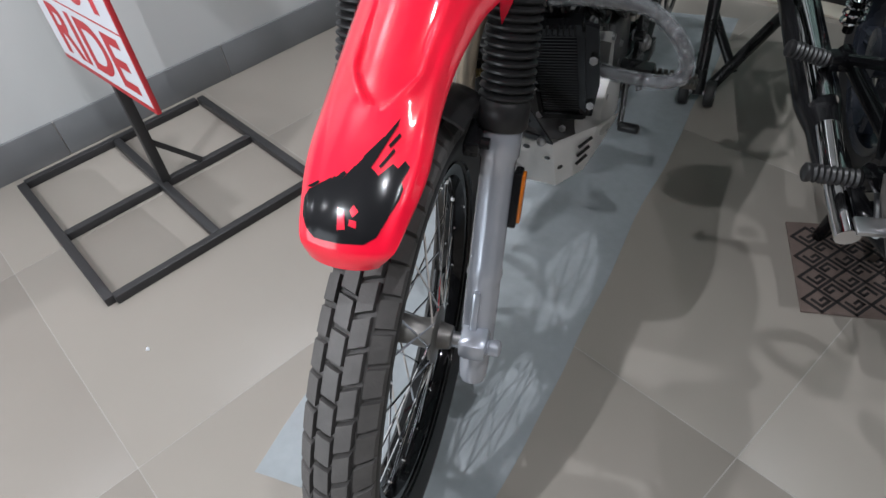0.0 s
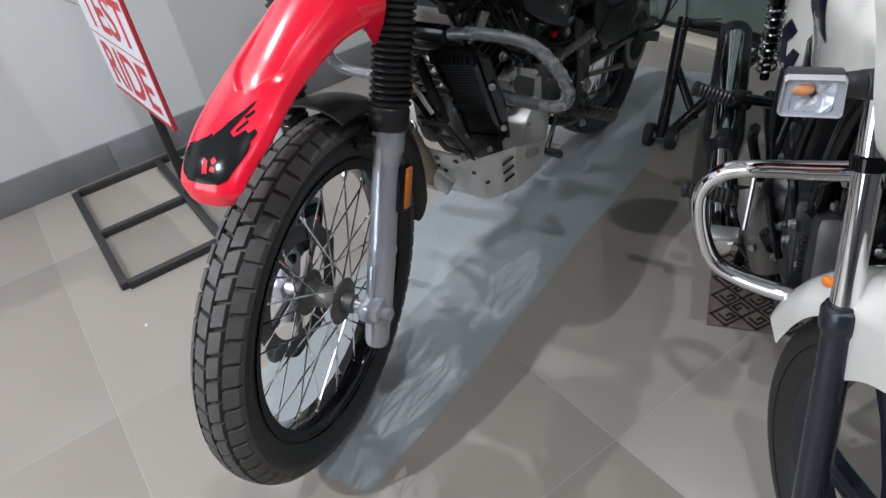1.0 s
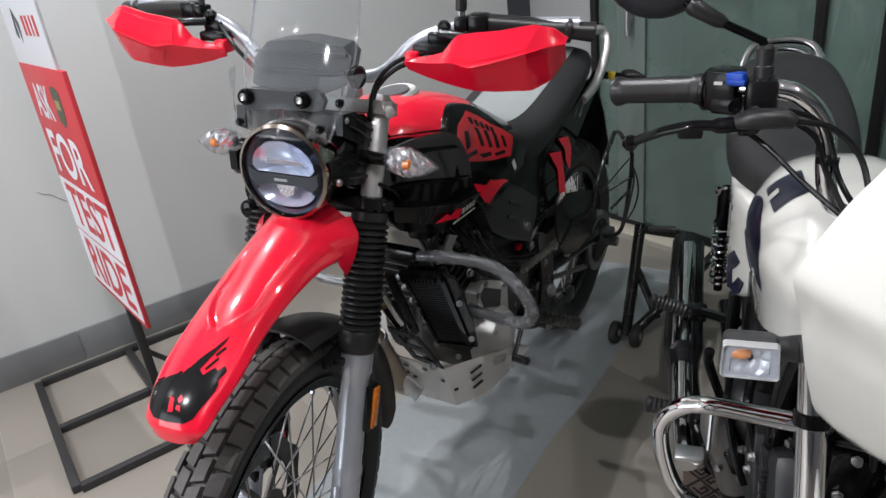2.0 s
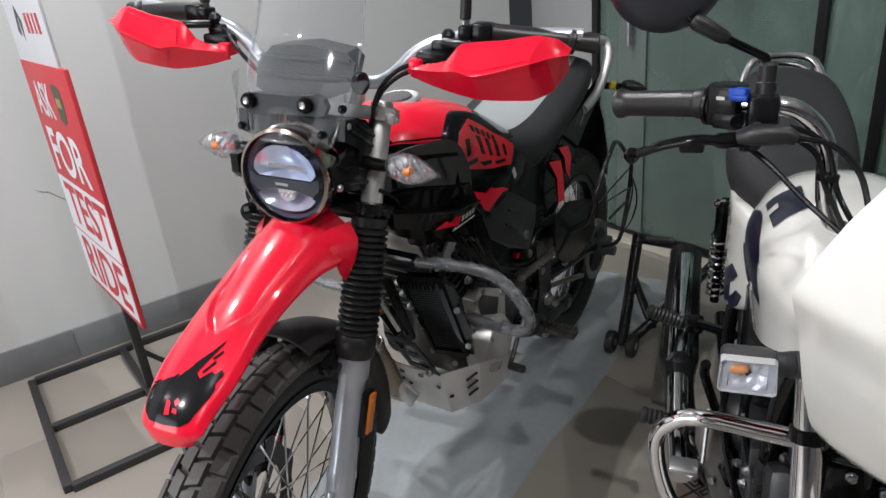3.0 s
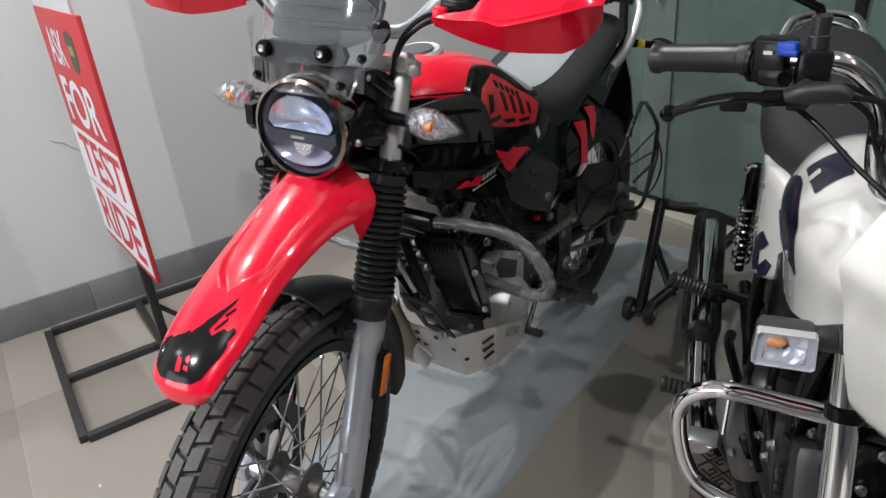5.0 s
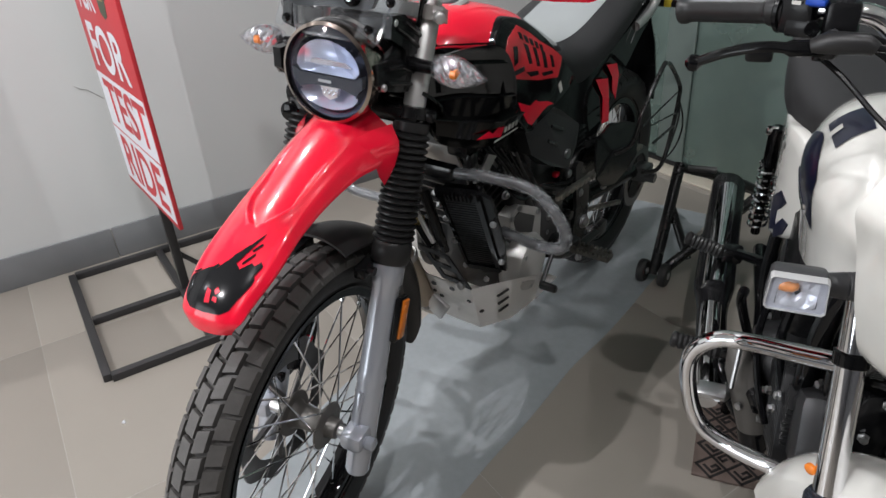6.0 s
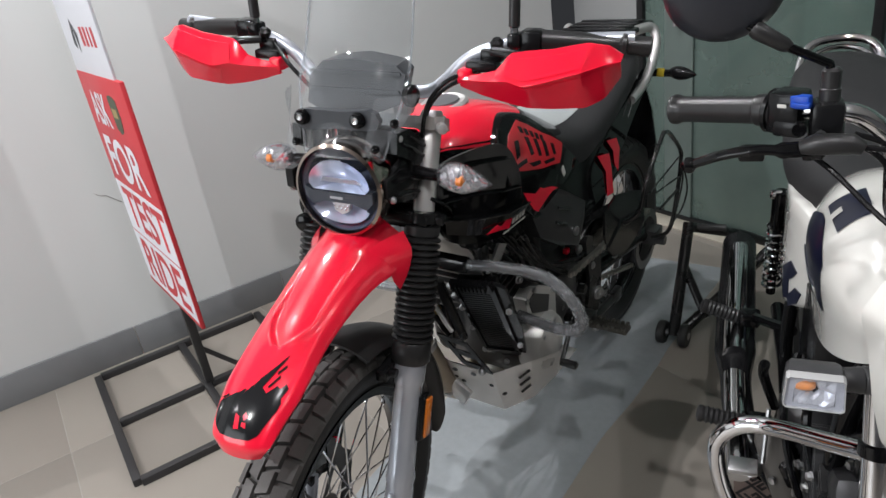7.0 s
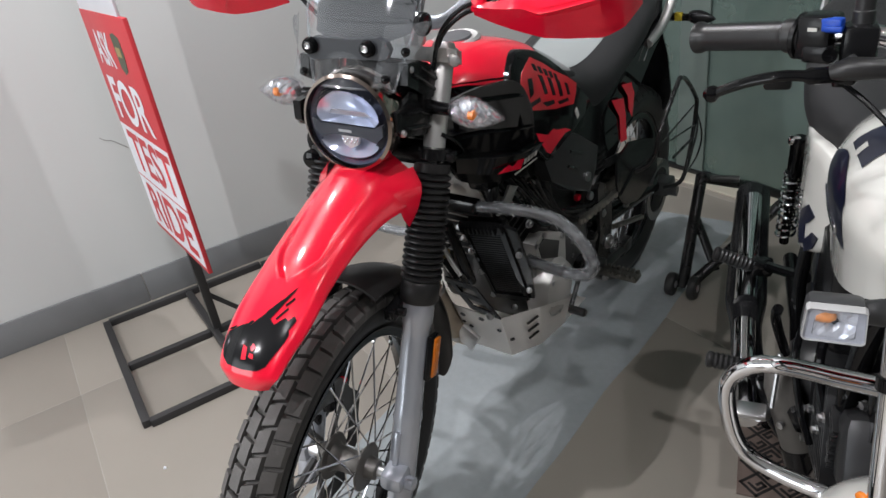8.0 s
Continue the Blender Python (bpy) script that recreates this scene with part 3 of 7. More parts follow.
# flat dark bar between the two mirrored bowls
part("light_bar", Shape().plate([(-0.060, 0.004), (-0.046, -0.003), (0.046, -0.003), (0.060, 0.004), (0.060, -0.014), (0.048, -0.026), (0.025, -0.019), (-0.025, -0.019), (-0.048, -0.026), (-0.060, -0.014)], 0.012, lambda u, v, w: (HL.x + u, HL.y + 0.008 - w, HL.z + v)), LAMP_BAR, lamp, "dark bar across the lamp", smooth=0)
upper = part("upper_lamp", half_dish([(-0.054, 0.008), (-0.046, -0.001), (0.046, -0.001), (0.054, 0.008)] + [(0.054 * math.cos(t), 0.008 + 0.042 * math.sin(t)) for t in np.linspace(0.25, math.pi - 0.25, 12)], 0.026, (0.0, 0.006)), MIRROR, lamp, "mirrored upper reflector bowl", smooth=50)
part("shade_plate", Shape().plate([(-0.036, 0.010), (0.036, 0.010), (0.028, 0.019), (-0.028, 0.019)], 0.006, lambda u, v, w: (HL.x + u, HL.y + 0.004 - w * 0.5 + (0.019 - v) * 0.6, HL.z + v)), ALLOY, upper, smooth=0)
for k in range(7):
    u0 = -0.036 + 0.012 * k
    part("facet_rib", Shape().tube([(HL.x + u0, HL.y + 0.012, HL.z + 0.046 - abs(u0) * 0.25), (HL.x + u0 * 0.6, HL.y + 0.020, HL.z + 0.030)], 0.0014, 5), CHROME, upper)
lower = part("lower_lamp", half_dish([(0.050, -0.024), (0.046, -0.030)] + [(0.052 * math.cos(t), -0.026 - 0.030 * math.sin(t)) for t in np.linspace(0.2, math.pi - 0.2, 14)] + [(-0.046, -0.030), (-0.050, -0.024), (-0.028, -0.020), (0.028, -0.020)], 0.026, (0.0, -0.026)), MIRROR, lamp, "mirrored lower reflector bowl", smooth=50)
part("diode_mount", Shape().plate([(-0.016, -0.021), (0.016, -0.021), (0.012, -0.036), (0.0, -0.042), (-0.012, -0.036)], 0.008, lambda u, v, w: (HL.x + u, HL.y + 0.010 - w, HL.z + v)), ALLOY, lower, smooth=0)
for i in range(7):
    part("light_cell", Shape().box(HL + Vector((-0.012 + 0.004 * i, 0.0012, -0.027 - 0.005 * (i % 2))), (0.003, 0.003, 0.0036), 0.0006), CHROME, lower)
part("maker_mark", Shape().box(HL + Vector((-0.004, -0.0048, -0.011)), (0.022, 0.001, 0.004), 0), STEEL, lamp)
GLASS = thin_glass("clear_plastic", (0.93, 0.95, 1.0), 0.03)
SCREEN = thin_glass("clear_screen", (0.965, 0.975, 0.98), 0.05, haze=0.025, bump=0.04, bump_scale=9)
SCREEN_EDGE = thin_glass("screen_edge", (0.86, 0.88, 0.9), 0.06, haze=0.14, bump=0.3, bump_scale=12)
lens = part("lens", Shape().lathe([(0.0705, -0.003), (0.066, 0.004), (0.05, 0.009), (0.03, 0.0115), (0.001, 0.0125)], HL, AXH, 48, caps=False), GLASS, lamp, "clear lens")
lens.visible_shadow = False

# lamp brackets, screen and instruments
for sx in (-1, 1):
    def side(y, z, w, sx=sx):
        return (sx * (0.078 + w + 0.10 * max(0, y - 0.2)), y, z)

    br = part("lamp_bracket", Shape().plate([(0.160, 1.030), (0.166, 1.062), (0.206, 1.056), (0.282, 1.003), (0.264, 0.982), (0.222, 0.992), (0.196, 1.010)], 0.016, side), BLACK, red, at=STEERED, smooth=0)
    part("bracket_arm", Shape().plate([(0.125, 1.000), (0.178, 0.999), (0.262, 0.958), (0.258, 0.922), (0.20, 0.936), (0.142, 0.955), (0.124, 0.970)], 0.013, side).plate([(0.15, 1.0), (0.20, 1.01), (0.215, 0.99), (0.17, 0.98)], 0.010, side), BLACK, br, smooth=0)
    for pts in ([(0.205, 1.044), (0.262, 1.008)], [(0.180, 1.040), (0.206, 1.026), (0.250, 0.996)], [(0.15, 0.988), (0.20, 0.978), (0.245, 0.955)], [(0.15, 0.966), (0.20, 0.952), (0.24, 0.938)]):
        part("bracket_rib", Shape().tube([side(y, z, 0.016) for y, z in pts], 0.0035, 6), BLACK, br)
    for y, z in ((0.268, 0.996), (0.245, 0.938), (0.140, 0.962), (0.176, 1.05)):
        part("bracket_bolt", Shape().lathe([(0.006, 0), (0.006, 0.003), (0.0045, 0.006), (0.002, 0.005)], side(y, z, 0.012), (sx, 0, 0), 10), STEEL, br)
    part("bracket_web", Shape().box((sx * 0.088, 0.235, 0.985), (0.014, 0.05, 0.10), 0.004), BLACK, br)


def windscreen(s, u, lift):
    z = 1.035 + s * 0.33
    y = 0.110 + 0.090 * min(1, s / 0.40) ** 1.1 + 0.11 * max(0, s - 0.40) + 0.040 * u * u
    w = 0.070 + 0.026 * min(1, s / 0.25) - 0.012 * max(0, s - 0.3)
    return (0.006 - 0.010 * min(1, s / 0.4) + u * w, y - lift, z - 0.012 * u * u * (1 - min(1, s * 4)))


ws = part("windscreen", surface_patch(windscreen, 0, 1, -1, 1, 24, 16, 0.0, 0.003), SCREEN, red, "clear windscreen with scratches", at=STEERED)
ws.visible_shadow = False
for sx in (-1, 1):
    part("screen_edge", Shape().tube([windscreen(s, sx, 0) for s in np.linspace(0, 1, 20)], 0.0022, 6), SCREEN_EDGE, ws)
part("screen_edge", Shape().tube([windscreen(0, u, 0) for u in np.linspace(-1, 1, 14)], 0.0022, 6), SCREEN_EDGE, ws)
for sx in (-1, 1):
    rings = []
    for k in range(9):
        q = k / 8
        inner, outer = (sx * (0.058 + 0.02 * q), 0.116 + 0.02 * q, 1.038 + 0.085 * q), (sx * (0.082 + (0.052 if sx > 0 else 0.012) * q), 0.126 + 0.055 * q, 1.036 + 0.084 * q + 0.006 * math.sin(q * 9))
        rings.append([tuple(inner[i] + (outer[i] - inner[i]) * m / 5 + (0, 0.0025 * math.sin(m * 2.1 + k * 1.7), 0.0015 * math.sin(m * 3 + k))[i] for i in range(3)) for m in range(6)])
    wing = part("screen_wing", Shape().skin(rings, caps=False, closed=False), SCREEN_EDGE, ws, "crinkled clear plastic side piece", smooth=60)
    wing.visible_shadow = False
POD_GREY = material("dark_grey_plastic", (0.036, 0.040, 0.046), 0.38, vary=0.15)
oval = [(-0.062, 1.08), (-0.058, 1.094), (-0.045, 1.098), (0.02, 1.098), (0.06, 1.103), (0.074, 1.098), (0.08, 1.086), (0.074, 1.074), (0.06, 1.071), (0.0, 1.07), (-0.05, 1.064), (-0.06, 1.068)]
sb = part("screen_bracket", Shape().plate(oval, 0.012, lambda u, v, w: (u, 0.150 - w, v)), POD_GREY, red, "dark grey screen clamp plate", at=STEERED, smooth=20)
for x, z in ((-0.052, 1.085), (0.045, 1.087)):
    knob = part("clamp_knob", Shape().lathe([(0.0125, 0), (0.0125, 0.006), (0.010, 0.011), (0.006, 0.012)], (x, 0.139, z), (0, -1, 0.15), 20), GLOSS_BLACK, sb)
    part("knob_screw", Shape().lathe([(0.0052, 0.0118), (0.0045, 0.0135), (0.0022, 0.0125)], (x, 0.139, z), (0, -1, 0.15), 12), STEEL, knob)
for x, y, z in ((0.105, 0.140, 1.087), (0.078, 0.124, 1.05), (-0.062, 0.128, 1.048)):
    part("screen_screw", Shape().lathe([(0.0065, 0), (0.0065, 0.006), (0.0035, 0.008)], (x, y, z), (0.2, -1, 0.2), 14), GLOSS_BLACK, ws)
clu = [(-0.076, 1.092), (-0.075, 1.130), (-0.052, 1.154), (0.007, 1.160), (0.078, 1.152), (0.094, 1.140), (0.088, 1.098), (0.04, 1.080), (-0.05, 1.080)]
ins = part("instrument_pod", Shape().plate(clu, 0.055, lambda u, v, w: (u * (1 - w * 2), 0.195 + w + (v - 1.1) * 0.3, v)), POD_GREY, red, "dark grey instrument pod", at=STEERED, smooth=20)
for z0 in (1.138, 1.112):
    part("pod_step", Shape().plate([(-0.074, z0), (-0.07, z0 + 0.004), (0.085, z0 + 0.006), (0.088, z0 + 0.001), (0.0, z0 - 0.002)], 0.004, lambda u, v, w: (u, 0.196 + (v - 1.1) * 0.3 - w, v)), POD_GREY, ins, smooth=0)
part("pod_knob", Shape().lathe([(0.014, 0), (0.017, 0.004), (0.017, 0.012), (0.012, 0.016)], (0.098, 0.2, 1.112), (1, -0.2, 0), 18), BLACK, ins)

# handlebar, grips, guards, stems
BAR = [(-0.41, 0.335, 1.182), (-0.26, 0.312, 1.176), (-0.215, 0.3, 1.168), (-0.185, 0.296, 1.16), (-0.156, 0.292, 1.143), (-0.125, 0.29, 1.113), (-0.098, 0.288, 1.096), (-0.06, 0.285, 1.092), (0.06, 0.285, 1.092), (0.098, 0.288, 1.096), (0.125, 0.29, 1.113), (0.156, 0.292, 1.143), (0.185, 0.296, 1.16), (0.215, 0.3, 1.168), (0.26, 0.312, 1.176), (0.41, 0.335, 1.182)]
bar = part("handlebar", Shape().tube(spline(BAR, 6), 0.0112, 14), SILVER, red, "silver handlebar", at=STEERED)
yoke = Shape().plate([(-0.128, 0.272), (-0.118, 0.255), (-0.085, 0.250), (-0.05, 0.268), (0.05, 0.268), (0.085, 0.250), (0.118, 0.255), (0.128, 0.272), (0.124, 0.302), (0.10, 0.316), (0.05, 0.318), (-0.05, 0.318), (-0.10, 0.316), (-0.124, 0.302)], 0.022, lambda u, v, w: (u, v, 1.032 + w - (v - 0.28) * 0.35))
for x in (-0.1, 0.1):
    yoke.lathe([(0.018, 0.0), (0.0225, 0.001), (0.0225, 0.026), (0.020, 0.028), (0.010, 0.029)], (x, 0.281, 1.028), FORK_DIR, 24)
part("top_yoke", yoke, ALLOY, red, "bare alloy fork yoke", at=STEERED, smooth=30)
part("headstock", Shape().lathe([(0.02, 0), (0.034, 0.004), (0.034, 0.14), (0.024, 0.145)], (0, 0.262, 0.885), FORK_DIR, 24).box((0, 0.275, 0.965), (0.15, 0.024, 0.13), 0.006), BLACK, red, at=STEERED)
part("lower_yoke", Shape().box((0, 0.225, 0.895), (0.24, 0.05, 0.03), 0.01), BLACK, red, at=STEERED)
for sx in (-1, 1):
    part("bar_riser", Shape().box((sx * 0.05, 0.285, 1.075), (0.03, 0.034, 0.045), 0.008), ALLOY, red, at=STEERED)
part("yoke_bolt", Shape().lathe([(0.009, 0), (0.009, 0.014), (0.006, 0.016)], (0.125, 0.262, 1.045), (0.6, -0.8, 0), 14), ALLOY, red, at=STEERED)
for sx in (-1, 1):
    d = Vector((sx * 0.15, 0.023, -0.008)).normalized()
    prof = [(0.0155, 0)]
    for i in range(22):
        prof += [(0.0156, 0.004 + i * 0.0052), (0.0152, 0.0066 + i * 0.0052)]
    prof += [(0.019, 0.12), (0.019, 0.126), (0.013, 0.128), (0.015, 0.16), (0.01, 0.162)]
    part("grip", Shape().lathe(prof, (sx * 0.275, 0.314, 1.179), d, 20), GAITER, bar, "black rubber grip")
    part("switch_pod", Shape().box((sx * 0.262, 0.310, 1.176), (0.034, 0.034, 0.038), 0.006).box((sx * 0.238, 0.302, 1.180), (0.022, 0.030, 0.022), 0.005), BLACK, bar)
    part("lever_perch", Shape().box((sx * 0.205, 0.292, 1.158), (0.036, 0.026, 0.020), 0.005).lathe([(0.004, 0), (0.010, 0.004), (0.011, 0.012), (0.006, 0.018)], (sx * 0.212, 0.292, 1.166), (0, -0.2, 1), 16), BLACK, bar)
    stem = part("mirror_stem", Shape().tube([(sx * 0.236, 0.30, 1.23), (sx * 0.240, 0.303, 1.3), (sx * 0.245, 0.306, 1.46)], 0.005, 12), BLACK, bar, "thin black mirror stem")
    part("stem_boot", Shape().lathe([(0.006, 0.0), (0.0088, 0.002), (0.0088, 0.042), (0.0065, 0.052)], (sx * 0.236, 0.30, 1.198), (0, 0.02, 1), 16), GAITER, stem)
    part("stem_bolt", Shape().lathe([(0.0085, 0.0), (0.0085, 0.010), (0.0062, 0.011), (0.0062, 0.034)], (sx * 0.236, 0.30, 1.165), (0, 0.02, 1), 6), CHROME, stem)
    part("mirror", Shape().box((sx * 0.27, 0.31, 1.50), (0.15, 0.03, 0.10), 0.014), BLACK, bar)
    part("lever", Shape().tube(spline([(sx * 0.21, 0.275, 1.168), (sx * 0.26, 0.262, 1.166), (sx * 0.34, 0.266, 1.158), (sx * 0.385, 0.275, 1.152)], 5), [0.008] * 6 + [0.006] * 10, 10, flat=0.7), BLACK, bar)

    def guard(s, u, lift, sx=sx):
        """Folded along a crease: u 0 at the lower edge, 0.5 on the crease, 1 at the upper edge."""
        x = 0.165 + 0.240 * s
        cut = [0, 0.14, 0.25, 0.34, 0.46, 0.60, 0.81, 0.92, 1]
        top = np.interp(s, cut, [1.134, 1.138, 1.146, 1.172, 1.177, 1.181, 1.191, 1.186, 1.172])
        mid = np.interp(s, cut, [1.129, 1.131, 1.134, 1.137, 1.133, 1.142, 1.158, 1.165, 1.167])
        low = np.interp(s, cut, [1.116, 1.106, 1.100, 1.096, 1.092, 1.094, 1.098, 1.112, 1.142])
        y_mid = np.interp(s, [0, 0.25, 0.5, 0.8, 1], [0.246, 0.226, 0.212, 0.216, 0.250])
        y_top = np.interp(s, [0, 0.3, 0.6, 0.85, 1], [0.250, 0.246, 0.244, 0.252, 0.272])
        y_low = np.interp(s, [0, 0.3, 0.6, 0.85, 1], [0.254, 0.250, 0.246, 0.252, 0.268])
        k = abs(u - 0.5) / 0.5
        zz, yy = (top, y_top) if u > 0.5 else (low, y_low)
        return (sx * x, y_mid + (yy - y_mid) * k - lift, mid + (zz - mid) * k)

    hg = part("hand_guard", surface_patch(guard, 0, 1, 0, 1, 40, 12, 0.0, 0.004), RED_MATT, red, "red plastic hand guard", at=STEERED, smooth=14)
    part("guard_panel", surface_patch(guard, lambda q: 0.335 + 0.03 * q, lambda q: 0.80 + 0.04 * q, 0.58, 0.90, 20, 6, 0.0016, 0.002), RED_MATT, hg, smooth=14)
    part("guard_step", surface_patch(guard, lambda q: 0.40 + 0.10 * q, lambda q: 0.97 - 0.02 * q, 0.44, 0.10, 20, 6, 0.0012, 0.002), RED_MATT, hg, smooth=14)
    part("guard_lip", Shape().tube([guard(s, 0.5, 0.0005) for s in np.linspace(0.40, 0.99, 24)], 0.0012, 6), RED_MATT, hg)
    part("guard_tab", Shape().box((sx * 0.172, 0.262, 1.132), (0.022, 0.03, 0.022), 0.004).box((sx * 0.185, 0.275, 1.142), (0.03, 0.02, 0.010), 0.003), RED_MATT, hg)
    part("guard_mount", Shape().box((sx * 0.195, 0.275, 1.145), (0.05, 0.03, 0.016), 0.004), BLACK, hg)

# indicators
CLEAR = thin_glass("indicator_lens", (0.97, 0.97, 0.99), 0.06, haze=0.05, bump=0.9, bump_scale=110)
CRYSTAL = material("crystal_reflector", (0.82, 0.81, 0.81), 0.14, 0.40, vary=0.45, scale=150, bump=0.9, bump_scale=90)
LEAF_CRYSTAL = material("leaf_reflector", (0.62, 0.61, 0.63), 0.10, 0.8, vary=0.35, scale=150, bump=0.7, bump_scale=110)
AMBER = material("amber_bulb", (0.75, 0.22, 0.045), 0.25, coat=0.5)


def leaf_indicator(c, sx, parent, at, mat, tip=0.09, tall=0.026, stalk=0.06):
    body = part("indicator", Shape().tube([(c[0], c[1], c[2]), (c[0] - sx * stalk, c[1] + 0.012, c[2] - 0.002)], [0.010, 0.012], 12), BLACK, parent, "leaf-shaped turn indicator", at=at)
    rings = []
    for i in range(13):
        t = i / 12
        w = math.sin(math.pi * min(1, 0.12 + 0.88 * t) ** 0.8) ** 0.8 if t < 1 else 0.02
        w = max(0.06, w)
        rings.append([(c[0] + sx * tip * t, c[1] - 0.004 + 0.021 * w * math.cos(2 * math.pi * j / 16) * 0.9, c[2] + 0.004 + tall * w * math.sin(2 * math.pi * j / 16) - 0.006 * t) for j in range(16)])
    ln = part("lens", Shape().skin(rings), mat, body, "clear faceted lens" if mat is CLEAR else "black housing")
    if mat is CLEAR:
        ln.visible_shadow = False
        mid = [(c[0] + 0.006 * sx + 0.86 * (p[0] - c[0]), c[1] - 0.002 + 0.86 * (p[1] - c[1]) + 0.0022 * math.sin(k * 2.3 + p[0] * 400), c[2] + 0.90 * (p[2] - c[2]) + 0.0012 * math.sin(k * 1.7 + p[0] * 300)) for r in rings for k, p in enumerate(r)]
        part("bowl", Shape().skin([mid[k * 16:(k + 1) * 16] for k in range(len(rings))]), LEAF_CRYSTAL, body, "faceted silver reflector", smooth=0)
        part("bulb", Shape().lathe([(0.002, -0.008), (0.008, -0.005), (0.0085, 0.004), (0.003, 0.008)], (c[0] + sx * tip * 0.45, c[1] - 0.0165, c[2] + 0.003), (1, 0, 0), 14), AMBER, body)
    return body


for sx in (-1, 1):
    leaf_indicator((sx * 0.138, 0.222, 0.976), sx, red, STEERED, CLEAR)

# cables from the bar to the head
for i, pts in enumerate(([(0.2, 0.27, 1.142), (0.15, 0.245, 1.128), (0.115, 0.24, 1.09), (0.095, 0.255, 1.03), (0.06, 0.33, 0.93)], [(0.19, 0.28, 1.13), (0.14, 0.26, 1.112), (0.105, 0.255, 1.07), (0.085, 0.275, 0.99), (0.06, 0.38, 0.88)], [(-0.2, 0.29, 1.165), (-0.13, 0.24, 1.13), (-0.05, 0.235, 1.06), (0.0, 0.28, 0.95), (0.03, 0.4, 0.88)], [(0.115, 0.23, 0.93), (0.135, 0.26, 0.90), (0.12, 0.31, 0.84), (0.08, 0.38, 0.80)])):
    part("cable", Shape().tube(spline(pts, 6), 0.0036, 8), BLACK, red, at=STEERED)
HORN = Vector((-0.116, 0.196, 0.868))
part("horn_bracket", Shape().tube([HORN + Vector((0.015, 0.01, 0)), HORN + Vector((0.06, 0.045, 0.004))], 0.006, 8), BLACK, red, at=STEERED)
part("horn_ring", Shape().lathe([(0.004, 0.004), (0.013, 0.004), (0.0145, 0.0), (0.0175, 0.002), (0.0175, 0.009), (0.013, 0.012), (0.002, 0.012)], HORN, (0.1, -1, 0.1), 22), GLOSS_BLACK, red, at=STEERED)
part("horn", Shape().lathe([(0.012, -0.02), (0.03, -0.012), (0.032, 0.0), (0.02, 0.004)], (-0.115, 0.225, 0.885), (0, -1, 0), 20), BLACK, red, "black disc horn", at=STEERED)

# ---- tank, seat and tail ----
TANK = [(0.335, 0.955, 0.085, 0.85), (0.37, 0.985, 0.115, 0.82), (0.44, 1.003, 0.142, 0.79), (0.53, 1.004, 0.158, 0.765), (0.62, 0.985, 0.157, 0.752), (0.70, 0.952, 0.146, 0.755), (0.78, 0.912, 0.128, 0.765), (0.85, 0.872, 0.115, 0.775)]
TANK_LINE = spline(TANK, 8)


def tank_skin(s, u, lift):
    """s runs from front to rear, u from the left flank's foot (-1) over the top to the right (1)."""
    t = max(0.0, min(0.99999, s)) * (len(TANK_LINE) - 1)
    i = int(t)
    a, b = TANK_LINE[i], TANK_LINE[i + 1]
    y, top, w, low = (a[k] + (b[k] - a[k]) * (t - i) for k in range(4))
    ang = u * math.pi * 0.5
    x = math.copysign(abs(math.sin(ang)) ** 0.72, u)
    if abs(u) > 0.62:
        x *= 1 - 0.16 * ((abs(u) - 0.62) / 0.38) ** 1.5
    zt = math.cos(ang) ** 0.55 if abs(u) < 1 else 0
    z = low + (top - low) * zt
    k = 1 + lift / max(w, 0.05)
    return (-x * w * k, y, z + lift * zt)


tank = part("fuel_tank", surface_patch(tank_skin, 0, 1, -1, 1, 56, 48, 0.0, 0.004), GLOSS_BLACK, red, "gloss black fuel tank with red top", smooth=60)
def tank_top(s, u, lift):
    """The red crown: its lower edge (u = 1) drops slightly towards the seat."""
    return tank_skin(s, u * np.interp(s, [0, 0.16, 0.23, 0.32, 0.41, 0.64], [0.36, 0.46, 0.53, 0.58, 0.61, 0.66]), lift)


part("tank_top", surface_patch(tank_top, lambda q: 0.15, lambda q: 0.69 - 0.21 * (abs(q - 0.5) * 2) ** 1.5, -1, 1, 44, 44, 0.0015, 0.0012), RED, tank, "glossy red tank top", smooth=60)
for sd in (-1, 1):
    part("tank_stripe", surface_patch(tank_top, lambda q: 0.06 + 0.10 * q, lambda q: 0.50 - 0.04 * q, sd * 1.035, sd * 1.085, 30, 3, 0.0016, 0.001), RED_MATT, tank, smooth=60)
part("fuel_cap", Shape().lathe([(0.05, 0.0), (0.05, 0.006), (0.044, 0.010), (0.034, 0.008), (0.03, 0.004), (0.002, 0.006)], (0.0, 0.515, 1.0), (0, -0.12, 1), 40), ALLOY, tank, "round silver fuel cap")
part("cap_lid", Shape().lathe([(0.033, 0.008), (0.031, 0.0125), (0.002, 0.0135)], (0.0, 0.515, 1.0), (0, -0.12, 1), 32), material("cap_grey", (0.14, 0.14, 0.15), 0.35, 0.5), tank)
